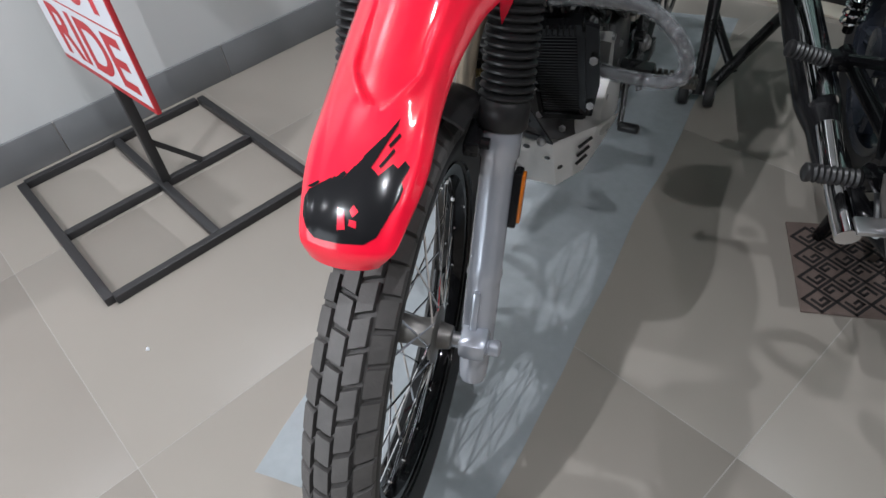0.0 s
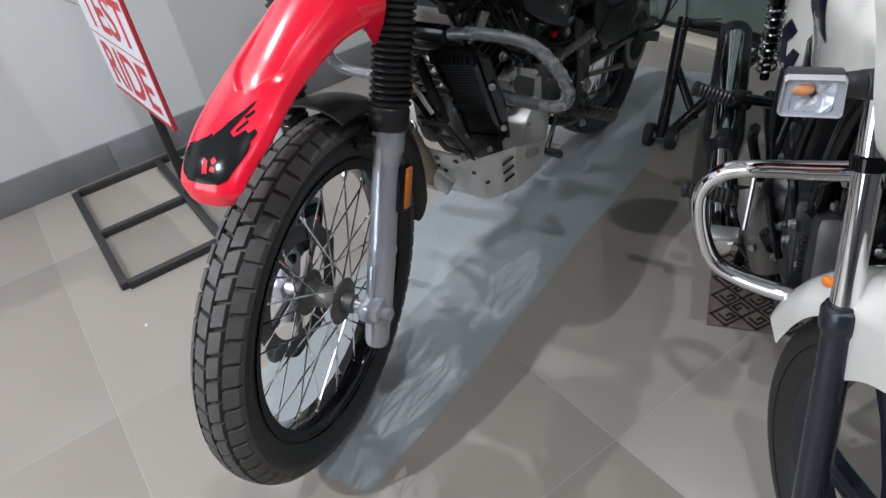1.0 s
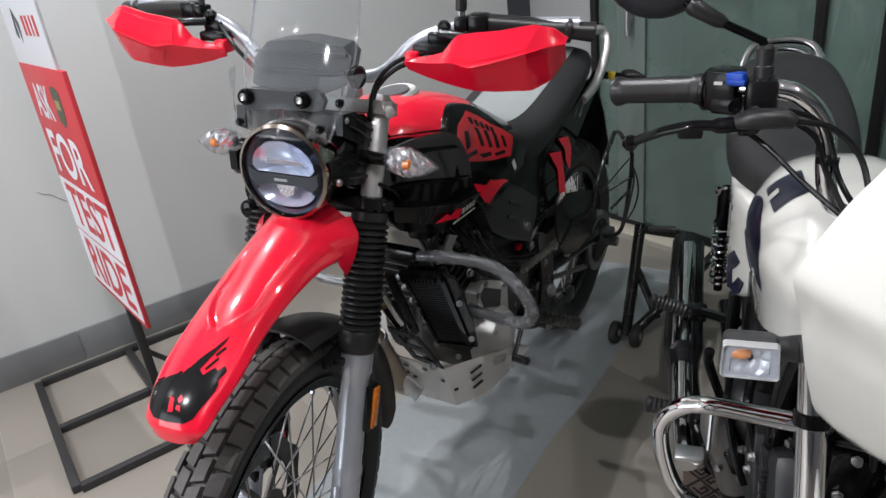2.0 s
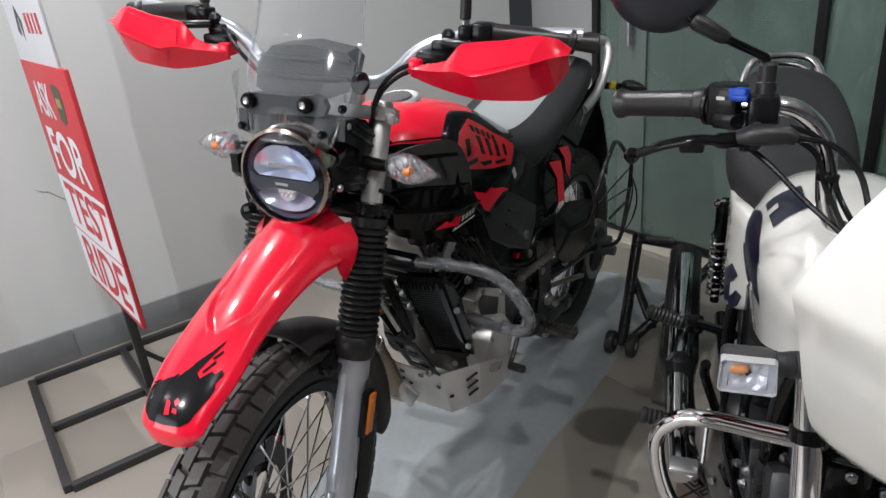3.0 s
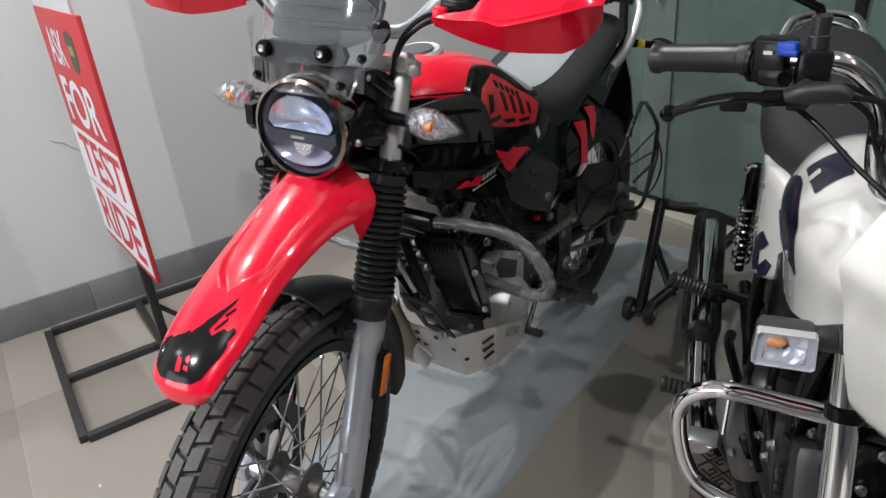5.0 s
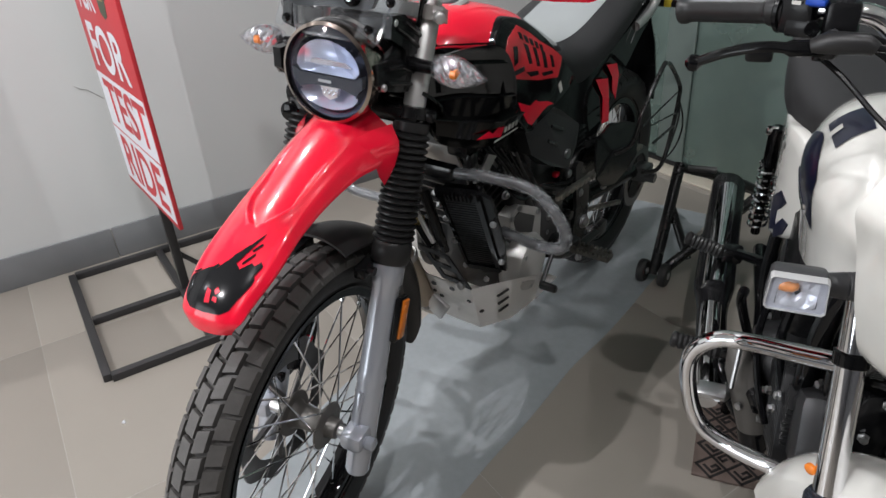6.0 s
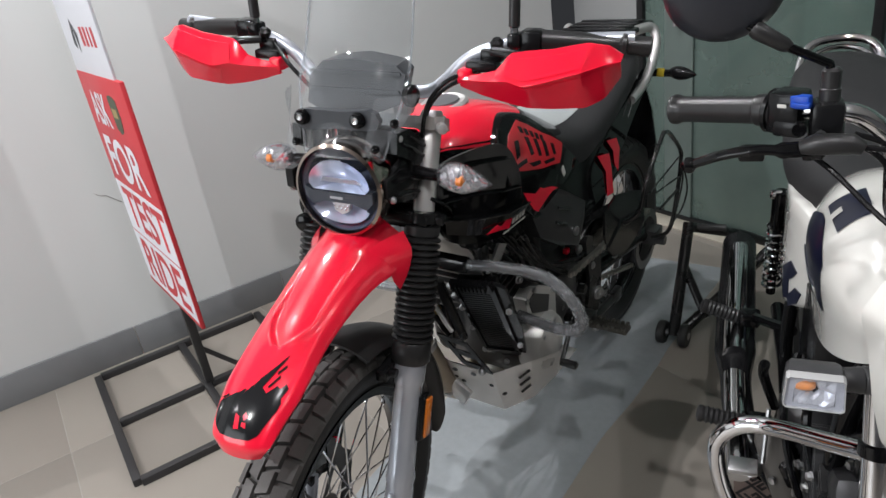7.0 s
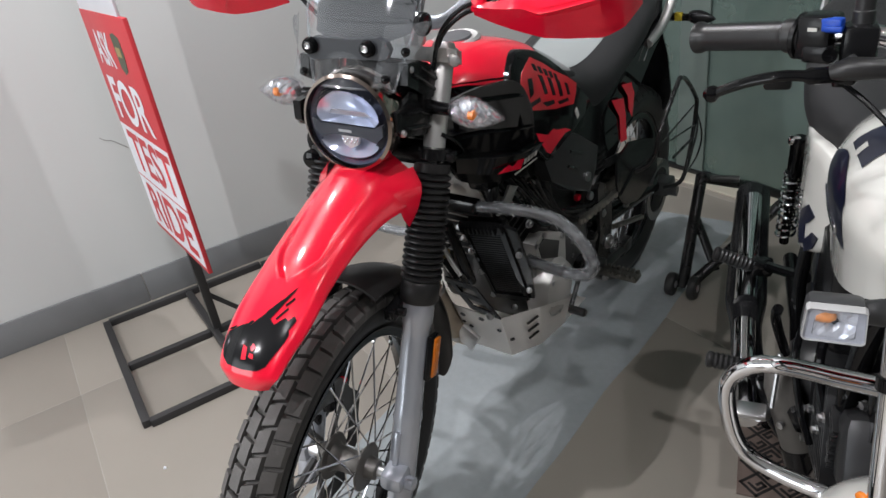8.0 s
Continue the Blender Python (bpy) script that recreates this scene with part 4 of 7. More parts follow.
# red lettering blocks and splashes on the flank, drawn as plain shapes
DEEP_RED = material("deep_red_sticker", (0.58, 0.012, 0.024), 0.3, coat=0.6, vary=0.06)
for sx in (-1, 1):
    outline = spline([(0.590, 0.970), (0.528, 0.980), (0.466, 0.945), (0.459, 0.890), (0.474, 0.843), (0.536, 0.782), (0.578, 0.754), (0.640, 0.766), (0.70, 0.782), (0.785, 0.806), (0.760, 0.832), (0.697, 0.876), (0.650, 0.924)], 4, loop=True)

    def flank(u, v, w, sx=sx):
        return (sx * (0.165 - 2.6 * max(0, v - 0.85) ** 2 - 1.2 * max(0, 0.83 - v) ** 2 - 0.6 * max(0, u - 0.66) ** 2 + w), u, v)

    mid = (0.600, 0.860)
    rings = [[flank(mid[0] + (u - mid[0]) * k, mid[1] + (v - mid[1]) * k, w) for u, v in outline] for k, w in ((1, -0.02), (1, 0.002), (0.97, 0.005), (0.75, 0.005), (0.5, 0.005), (0.25, 0.005), (0.02, 0.005))]
    fp = part("flank_panel", Shape().skin(rings), GLOSS_BLACK, tank, "gloss black tank flank panel", smooth=40)
    part("edge_strip", Shape().tube([flank(u, v, 0.004) for u, v in outline[6:26]], 0.003, 8), GLOSS_BLACK, fp)
    # red sticker with black bars on it, and a splash below
    def on_flank(outline, lift):
        c = (sum(p[0] for p in outline) / len(outline), sum(p[1] for p in outline) / len(outline))
        fine = [tuple(a[q] + (b[q] - a[q]) * m / 3 for q in range(2)) for a, b in zip(outline, outline[1:] + outline[:1]) for m in range(3)]
        return Shape().skin([[flank(c[0] + (u - c[0]) * k, c[1] + (v - c[1]) * k, w) for u, v in fine] for k, w in ((1, lift - 0.001), (1, lift), (0.7, lift), (0.4, lift), (0.03, lift))])

    part("red_sticker", on_flank([(0.466, 0.893), (0.488, 0.930), (0.512, 0.950), (0.560, 0.966), (0.590, 0.948), (0.622, 0.924), (0.660, 0.903), (0.697, 0.878), (0.690, 0.862), (0.677, 0.840), (0.640, 0.848), (0.594, 0.856), (0.530, 0.874)], 0.0062), DEEP_RED, fp, "dark red sticker with black bars", smooth=60)
    for poly in ([(0.520, 0.936), (0.534, 0.934), (0.522, 0.908), (0.506, 0.904)], [(0.490, 0.896), (0.540, 0.896), (0.540, 0.888), (0.500, 0.888)],
                 [(0.558, 0.934), (0.570, 0.929), (0.572, 0.894), (0.560, 0.896)], [(0.586, 0.922), (0.597, 0.917), (0.600, 0.882), (0.589, 0.885)], [(0.614, 0.910), (0.626, 0.904), (0.630, 0.872), (0.617, 0.875)],
                 [(0.644, 0.895), (0.655, 0.890), (0.660, 0.866), (0.650, 0.868)], [(0.545, 0.884), (0.590, 0.876), (0.592, 0.868), (0.560, 0.872)], [(0.604, 0.868), (0.650, 0.862), (0.652, 0.855), (0.612, 0.860)]):
        part("sticker_bar", on_flank(poly, 0.0072), INK, fp, smooth=60)
    for i in range(5):
        u0, v0 = 0.552 + 0.015 * i, 0.956 - 0.0085 * i
        part("sticker_bar", on_flank([(u0, v0), (u0 + 0.010, v0 - 0.004), (u0 + 0.010, v0 - 0.017), (u0 + 0.001, v0 - 0.013)], 0.0072), INK, fp, smooth=60)
    part("red_splash", on_flank([(0.512, 0.834), (0.545, 0.820), (0.562, 0.813), (0.585, 0.818), (0.598, 0.811), (0.640, 0.800), (0.668, 0.786), (0.640, 0.789), (0.618, 0.783), (0.596, 0.774), (0.578, 0.766), (0.560, 0.776), (0.545, 0.792), (0.526, 0.812)], 0.0062), RED_MATT, fp, "red splash sticker", smooth=60)
    if sx > 0:
        part("white_tag", Shape().plate([(0.683, 0.822), (0.693, 0.829), (0.708, 0.806), (0.698, 0.80)], 0.0012, lambda u, v, w: flank(u, v, 0.0054 + w, 1)), WHITE, fp, "small white paper tag", smooth=0)

for sx in (-1, 1):
    q = [(0.262, 0.895), (0.275, 0.945), (0.33, 0.965), (0.45, 0.955), (0.49, 0.90), (0.50, 0.83), (0.515, 0.79), (0.47, 0.765), (0.36, 0.79), (0.29, 0.825)]
    sm = spline(q, 4, loop=True)

    def shroud(u, v, w, sx=sx):
        bend = 0.125 + 0.045 * math.sin(max(0, min(1, (u - 0.25) / 0.27)) * 1.6) - 1.5 * (v - 0.87) ** 2
        return (sx * (bend + w), u, v)

    st = Shape().plate(sm, 0.006, shroud)
    sh = part("tank_shroud", st, GLOSS_BLACK, red, "gloss black tank side shroud", smooth=30)

    def raised(low, high, lift, tilt):
        """An angular blade on the shroud, its upper edge standing proud."""
        n = len(low)
        rows = [[shroud(u, v, 0.006) for u, v in low], [shroud(u, v, 0.006 + lift + tilt * k / n) for k, (u, v) in enumerate(high)]]
        return Shape().skin(rows + [[shroud(u, v + 0.004, 0.002) for u, v in high]], caps=False, closed=False)

    for low, high, lift, tilt in (([(0.285, 0.838), (0.36, 0.806), (0.44, 0.782), (0.515, 0.786)], [(0.272, 0.872), (0.35, 0.846), (0.43, 0.824), (0.505, 0.820)], 0.012, 0.006),
                                  ([(0.272, 0.874), (0.35, 0.850), (0.44, 0.828), (0.500, 0.824)], [(0.275, 0.900), (0.35, 0.890), (0.43, 0.868), (0.492, 0.856)], 0.004, -0.003),
                                  ([(0.300, 0.905), (0.37, 0.893), (0.44, 0.872)], [(0.300, 0.945), (0.38, 0.940), (0.46, 0.925)], 0.005, 0.004)):
        part("shroud_blade", raised(low, high, lift, tilt), GLOSS_BLACK, sh, smooth=20)
        part("blade_edge", Shape().tube([shroud(u, v, 0.006 + lift + tilt * k / len(high)) for k, (u, v) in enumerate(high)], 0.0016, 6), GLOSS_BLACK, sh)
    part("red_mark", Shape().plate([(0.375, 0.803), (0.405, 0.811), (0.418, 0.802), (0.432, 0.811), (0.452, 0.806), (0.446, 0.786), (0.424, 0.793), (0.40, 0.798)], 0.0012, lambda u, v, w, sx=sx: shroud(u, v, 0.0145 + w)), RED_MATT, sh, smooth=0)
    for i in range(4):
        u0 = 0.455 + 0.012 * i
        part("white_mark", Shape().plate([(u0, 0.803 + 0.001 * i), (u0 + 0.007, 0.804 + 0.001 * i), (u0 + 0.007, 0.793 + 0.001 * i), (u0, 0.792 + 0.001 * i)], 0.0012, lambda u, v, w, sx=sx: shroud(u, v, 0.0145 + w)), WHITE, sh, smooth=0)
    part("white_line", Shape().plate([(0.43, 0.783), (0.505, 0.788), (0.505, 0.785), (0.43, 0.779)], 0.0012, lambda u, v, w, sx=sx: shroud(u, v, 0.0145 + w)), WHITE, sh, smooth=0)

SEAT = [(0.60, 0.985, 0.05, 0.962), (0.68, 0.952, 0.105, 0.905), (0.76, 0.895, 0.120, 0.85), (0.85, 0.868, 0.138, 0.776), (0.95, 0.872, 0.150, 0.80), (1.08, 0.905, 0.150, 0.84), (1.22, 0.94, 0.138, 0.882), (1.32, 0.955, 0.115, 0.91), (1.36, 0.95, 0.09, 0.92)]
SEAT_LINE = spline(SEAT, 8)


def seat_skin(s, u, lift):
    t = max(0.0, min(0.99999, s)) * (len(SEAT_LINE) - 1)
    i = int(t)
    a, b = SEAT_LINE[i], SEAT_LINE[i + 1]
    y, top, w, low = (a[k] + (b[k] - a[k]) * (t - i) for k in range(4))
    ang = u * math.pi * 0.5
    x = math.copysign(abs(math.sin(ang)) ** 0.8, u)
    zt = math.cos(ang) ** 0.6 if abs(u) < 1 else 0
    return (-x * (w + lift), y, low + (top - low + lift) * zt)


seat = part("seat", surface_patch(seat_skin, 0, 1, -1, 1, 60, 36, 0.0, 0.006), SEAT_BLACK, red, "black and grey dual-tone seat", smooth=60)
part("grey_panel", surface_patch(seat_skin, lambda q: 0.2 + 0.10 * abs(q - 0.5) * 2, 0.97, -0.31, 0.31, 50, 24, 0.0015, 0.001), SEAT_GREY, seat, "light grey seat panel", smooth=60)

for sx in (-1, 1):
    q = [(0.70, 0.80), (0.78, 0.83), (0.86, 0.775), (1.0, 0.80), (1.15, 0.845), (1.32, 0.89), (1.36, 0.86), (1.22, 0.79), (1.08, 0.70), (0.98, 0.61), (0.88, 0.62), (0.78, 0.68)]
    fl = part("side_panel", Shape().plate(q, 0.012, lambda u, v, w, sx=sx: (sx * (0.118 + 0.012 * math.sin((u - 0.7) * 4.5) + w), u, v)), GLOSS_BLACK, red, "black tail side panel", smooth=25)
    part("red_stripe", Shape().plate([(0.947, 0.760), (1.020, 0.744), (1.036, 0.700), (1.052, 0.622), (1.010, 0.628), (1.000, 0.70)], 0.0015, lambda u, v, w, sx=sx: (sx * (0.131 + 0.012 * math.sin((u - 0.7) * 4.5) + w), u, v)), RED_MATT, fl, "red stripe sticker", smooth=0)
    part("red_flash", Shape().plate([(1.005, 0.782), (1.070, 0.770), (1.094, 0.735), (1.085, 0.672), (1.058, 0.702), (1.050, 0.740)], 0.0015, lambda u, v, w, sx=sx: (sx * (0.131 + 0.012 * math.sin((u - 0.7) * 4.5) + w), u, v)), RED_MATT, fl, smooth=0)
    part("pale_mark", Shape().plate([(1.16, 0.80), (1.17, 0.81), (1.21, 0.845), (1.2, 0.835)], 0.0015, lambda u, v, w, sx=sx: (sx * (0.131 + 0.012 * math.sin((u - 0.7) * 4.5) + w), u, v)), ALLOY, fl, smooth=0)
    part("grab_rail", Shape().tube(spline([(sx * 0.135, 1.20, 0.835), (sx * 0.142, 1.28, 0.862), (sx * 0.146, 1.34, 0.915), (sx * 0.142, 1.375, 0.965), (sx * 0.125, 1.375, 0.995), (sx * 0.1, 1.33, 0.995)], 6), 0.0135, 12), ALLOY, red, "silver grab rail")
rack = part("rear_rack", Shape().box((0, 1.34, 0.998), (0.22, 0.20, 0.014), 0.004), BLACK, red, "small black slatted luggage rack")
for i in range(4):
    part("rack_slat", Shape().box((0, 1.27 + 0.045 * i, 1.009), (0.19, 0.016, 0.008), 0.003), BLACK, rack)
part("tail_fender", Shape().skin([[(x * w, y, z) for x in (-1, 1)] + [(w, y + 0.012, z - 0.008), (-w, y + 0.012, z - 0.008)] for y, z, w in ((1.30, 0.87, 0.09), (1.42, 0.84, 0.09), (1.52, 0.72, 0.085), (1.57, 0.60, 0.085), (1.59, 0.52, 0.08))]), BLACK, red, "black tail fender and plate holder", smooth=30)
part("tail_lamp", Shape().box((0, 1.44, 0.885), (0.09, 0.06, 0.045), 0.015), material("tail_red", (0.35, 0.01, 0.01), 0.2, coat=1), red, "red tail lamp")
for sx in (-1, 1):
    leaf_indicator((sx * 0.165, 1.45, 0.85), sx, red, None, BLACK, 0.075, 0.02, 0.07)
part("yellow_tag", Shape().box((0.135, 1.447, 0.852), (0.022, 0.012, 0.024), 0.003), material("yellow_tape", (0.55, 0.42, 0.03), 0.5), red, "yellow tape tag")

# ---- engine and chassis ----
DARK = material("frame_black", (0.009, 0.009, 0.0095), 0.28, vary=0.2, coat=0.4)
for sx in (-1, 1):
    part("frame_rail", Shape().tube(spline([(sx * 0.03, 0.38, 0.90), (sx * 0.07, 0.46, 0.74), (sx * 0.09, 0.52, 0.56), (sx * 0.09, 0.53, 0.42)], 5), 0.016, 10), DARK, red)
    part("frame_rail", Shape().tube(spline([(sx * 0.03, 0.40, 0.95), (sx * 0.10, 0.6, 0.76), (sx * 0.115, 0.80, 0.66), (sx * 0.11, 0.85, 0.5), (sx * 0.10, 0.84, 0.36)], 5), 0.017, 10), DARK, red)
    part("seat_rail", Shape().tube(spline([(sx * 0.11, 0.78, 0.70), (sx * 0.115, 1.0, 0.76), (sx * 0.11, 1.3, 0.86)], 5), 0.012, 8), DARK, red)
    part("seat_strut", Shape().tube([(sx * 0.115, 0.85, 0.50), (sx * 0.115, 1.12, 0.78)], 0.011, 8), DARK, red)
case = part("crankcase", Shape().box((0, 0.71, 0.42), (0.22, 0.28, 0.22), 0.04).box((0, 0.78, 0.50), (0.2, 0.2, 0.14), 0.04), ENGINE, red, "dark grey engine crankcase")
CASE_GREY = material("case_alloy", (0.62, 0.61, 0.59), 0.38, 0.45, vary=0.1, bump=0.1)
part("engine_cover", Shape().lathe([(0.015, 0.056), (0.045, 0.055), (0.066, 0.048), (0.076, 0.028), (0.079, 0.0)], (0.10, 0.645, 0.392), (1, 0, 0), 36), CASE_GREY, case, "round alloy engine cover")
part("engine_cover", Shape().lathe([(0.02, 0.05), (0.07, 0.045), (0.09, 0.03), (0.098, 0.0)], (-0.10, 0.62, 0.43), (-1, 0, 0), 36), CASE_GREY, case)
part("sprocket_cover", Shape().box((0.115, 0.77, 0.46), (0.04, 0.13, 0.14), 0.03), ENGINE, case)
for k in range(6):
    a = k * math.pi / 3 + 0.3
    part("case_bolt", Shape().lathe([(0.006, 0), (0.006, 0.007)], (0.146, 0.645 + 0.056 * math.cos(a), 0.392 + 0.056 * math.sin(a)), (1, 0, 0), 8), STEEL, case)
uc = part("clutch_cover", Shape().plate([(0.56, 0.55), (0.60, 0.565), (0.69, 0.52), (0.75, 0.45), (0.735, 0.41), (0.66, 0.445), (0.575, 0.485)], 0.03, lambda u, v, w: (0.10 + w, u, v)), CASE_GREY, case, "bare alloy upper engine cover", smooth=0)
part("cover_window", Shape().plate([(0.575, 0.54), (0.60, 0.548), (0.675, 0.505), (0.665, 0.465), (0.59, 0.50)], 0.003, lambda u, v, w: (0.1295 + w, u, v)), ENGINE, uc, smooth=0)
for u, v in ((0.565, 0.545), (0.60, 0.557), (0.69, 0.51), (0.74, 0.43), (0.66, 0.452), (0.58, 0.492)):
    part("cover_screw", Shape().lathe([(0.0065, 0), (0.0065, 0.006), (0.003, 0.005)], (0.13, u, v), (1, 0, 0), 10), STEEL, uc)
cyl = part("cylinder", Shape().box((0, 0.59, 0.60), (0.13, 0.13, 0.16), 0.02, Matrix.Rotation(radians(14), 3, "X")), ENGINE, red, "finned engine cylinder")
for i in range(7):
    part("cooling_fin", Shape().box((0, 0.600 - i * 0.006, 0.535 + i * 0.02), (0.19, 0.17, 0.006), 0.002, Matrix.Rotation(radians(14), 3, "X")), ENGINE, cyl)
part("cylinder_head", Shape().box((0, 0.55, 0.715), (0.17, 0.16, 0.08), 0.02, Matrix.Rotation(radians(14), 3, "X")), CASE_GREY, cyl)
part("horn_cover", Shape().box((0.1, 0.46, 0.765), (0.05, 0.12, 0.04), 0.01).box((0.12, 0.42, 0.73), (0.02, 0.03, 0.05), 0.006), BLACK, red)
part("coil_pack", Shape().box((0.09, 0.56, 0.73), (0.06, 0.08, 0.07), 0.012), BLACK, red)
part("alloy_bracket", Shape().plate([(0.42, 0.69), (0.47, 0.735), (0.50, 0.72), (0.46, 0.69)], 0.006, lambda u, v, w: (0.125 + w, u, v)), ALLOY, red, smooth=0)

# oil cooler
def cooler_at(u, v, w):
    """u across, v down the cooler, w towards the front."""
    a, b = Vector((0.066, 0.390, 0.664)), Vector((0.150, 0.402, 0.670))
    c = Vector((0.050, 0.510, 0.432))
    right, down = (b - a), (c - a)
    n = right.cross(down).normalized()
    return tuple(a + right * u + down * v + n * w * (-1 if n.y > 0 else 1))


FIN_GREY = material("cooler_fin_grey", (0.035, 0.035, 0.037), 0.25, 0.5, vary=0.2)
cool = part("oil_cooler", Shape().plate([(0, 0), (1, 0), (0.93, 1), (0.02, 1)], -0.03, cooler_at), BLACK, red, "black oil cooler with fine fins", smooth=0)
for i in range(30):
    v = 0.03 + i * 0.94 / 29
    part("cooler_fin", Shape().plate([(0.06, v - 0.007), (0.9, v - 0.007), (0.9, v + 0.007), (0.06, v + 0.007)], 0.003, cooler_at), FIN_GREY, cool, smooth=0)
part("cooler_frame", Shape().plate([(-0.03, -0.01), (0.05, -0.01), (0.07, 1.02), (-0.02, 1.02)], 0.006, cooler_at).plate([(0.92, -0.01), (1.06, -0.01), (1.0, 1.02), (0.87, 1.02)], 0.006, cooler_at).plate([(0.0, 0.96), (0.95, 0.96), (0.95, 1.03), (0.0, 1.03)], 0.007, cooler_at), GLOSS_BLACK, cool, smooth=0)
cap = part("cooler_cap", Shape().plate([(-0.02, -0.10), (1.02, -0.10), (1.04, -0.005), (-0.04, -0.005)], 0.012, cooler_at), BLACK, cool, smooth=0)
for i in range(9):
    u = 0.08 + i * 0.1
    part("cap_rib", Shape().plate([(u - 0.025, -0.105), (u + 0.025, -0.105), (u + 0.025, -0.03), (u - 0.025, -0.03)], 0.02, cooler_at), BLACK, cool, smooth=0)
part("cooler_shroud", Shape().plate([(1.04, -0.05), (1.3, 0.0), (1.3, 0.6), (1.12, 1.02), (0.98, 1.02)], -0.008, cooler_at), BLACK, cool, smooth=0)
for u, v in ((-0.08, -0.03), (-0.09, 0.12), (-0.06, 0.3), (-0.06, 0.62), (-0.03, 1.0), (1.2, 0.3), (1.1, 0.85), (0.45, 1.2)):
    p = cooler_at(u, v, 0.004)
    part("cooler_bolt", Shape().lathe([(0.0075, 0), (0.0075, 0.0015), (0.0055, 0.002), (0.0055, 0.007), (0.003, 0.0075)], p, (0.1, -0.95, 0.3), 6), STEEL, cool)
# black bracket with cut-outs beside the cooler
def bracket_at(u, v, w):
    a, b, c = Vector((-0.011, 0.41, 0.519)), Vector((0.058, 0.424, 0.501)), Vector((0.022, 0.45, 0.420))
    n = (b - a).cross(c - a).normalized()
    return tuple(a + (b - a) * u + (c - a) * v + n * w * (-1 if n.y > 0 else 1))


PANEL_GREY = material("bracket_grey", (0.02, 0.02, 0.021), 0.3, 0.3)
part("skid_bracket", Shape().plate([(0, 0), (1, 0), (1, 0.16), (0, 0.16)], 0.004, bracket_at).plate([(0, 0.16), (0.2, 0.16), (0.2, 1), (0, 1)], 0.004, bracket_at).plate([(0.8, 0.16), (1, 0.16), (1, 1), (0.8, 1)], 0.004, bracket_at).plate([(0.2, 0.42), (0.8, 0.42), (0.8, 0.58), (0.2, 0.58)], 0.004, bracket_at).plate([(0.2, 0.84), (0.8, 0.84), (0.8, 1), (0.2, 1)], 0.004, bracket_at), PANEL_GREY, red, "black bracket plate with cut-outs", smooth=0)
for (a, b) in (((-0.07, 0.40, 0.66), (0.0, 0.44, 0.50)), ((0.01, 0.41, 0.65), (0.03, 0.45, 0.49))):
    part("down_tube", Shape().tube([a, b], 0.011, 8), DARK, red)

# alloy skid plate
SKID = [(-0.115, 0.50, 0.40), (-0.02, 0.447, 0.412), (0.09, 0.462, 0.40), (0.155, 0.53, 0.41), (0.165, 0.66, 0.36)]
SKID_LOW = [(-0.085, 0.545, 0.25), (-0.02, 0.495, 0.275), (0.085, 0.51, 0.262), (0.115, 0.60, 0.245), (0.12, 0.72, 0.235)]
skid = Shape()
for lay in (0.0, 0.004):
    rows = [[tuple(Vector(a).lerp(Vector(b), t) + Vector((-lay * 0.3, lay, 0))) for a, b in zip(SKID, SKID_LOW)] for t in (0, 0.5, 1)]
    skid.skin(rows, caps=False, closed=False)
bottom = [[tuple(Vector(b)), (b[0] * 0.95, 0.86, 0.225)] for b in SKID_LOW]
skid.skin(bottom, caps=False, closed=False)
skid_plate = part("skid_plate", skid, material("raw_alloy", (0.84, 0.825, 0.80), 0.45, 0.1, vary=0.06, scale=30, bump=0.1), red, "raw alloy engine skid plate", smooth=12)


def on_skid(i, t, v, lift=0.0035):
    """Point on the plate's fold i at share t along it and v down it."""
    a = Vector(SKID[i]).lerp(Vector(SKID[i + 1]), t)
    b = Vector(SKID_LOW[i]).lerp(Vector(SKID_LOW[i + 1]), t)
    n = (Vector(SKID[i + 1]) - Vector(SKID[i])).cross(Vector(SKID_LOW[i]) - Vector(SKID[i])).normalized()
    if n.y > 0:
        n = -n
    return a.lerp(b, v) + n * lift, n


# dark discs and rods laid on the plate stand for the openings' shade
for i, t, v, rx, ry in ((1, 0.12, 0.14, 0.007, 0.007), (1, 0.22, 0.42, 0.006, 0.006), (1, 0.55, 0.12, 0.007, 0.007), (1, 0.9, 0.30, 0.006, 0.006), (2, 0.14, 0.55, 0.006, 0.006), (1, 0.08, 0.34, 0.005, 0.005)):
    p, n = on_skid(i, t, v)
    part("hole_disc", Shape().lathe([(rx, 0), (rx, 0.0006), (0.0005, 0.0008)], p, n, 16), DARK, skid_plate)
for v in (0.28, 0.48, 0.68):
    p, n = on_skid(2, 0.62, v)
    q, _ = on_skid(2, 0.92, v - 0.12)
    part("slot_rod", Shape().tube([tuple(p), tuple(q)], 0.0032, 6), DARK, skid_plate)
part("skid_bolt", Shape().lathe([(0.009, 0), (0.009, 0.008), (0.005, 0.01)], (0.075, 0.448, 0.415), (0, -1, 0.2), 10), STEEL, skid_plate)

# exhaust header and silencer
part("exhaust_pipe", Shape().tube(spline([(-0.02, 0.44, 0.70), (-0.04, 0.405, 0.62), (-0.055, 0.405, 0.53), (-0.062, 0.418, 0.472), (-0.060, 0.424, 0.455), (-0.053, 0.45, 0.38), (-0.04, 0.475, 0.31), (-0.04, 0.56, 0.285), (-0.13, 0.9, 0.35)], 6), [0.017] * 18 + [0.026] * 19 + [0.024] * 12, 18), material("header_steel", (0.50, 0.43, 0.34), 0.40, 0.6, vary=0.25, scale=20), red, "straw-coloured steel exhaust pipe")
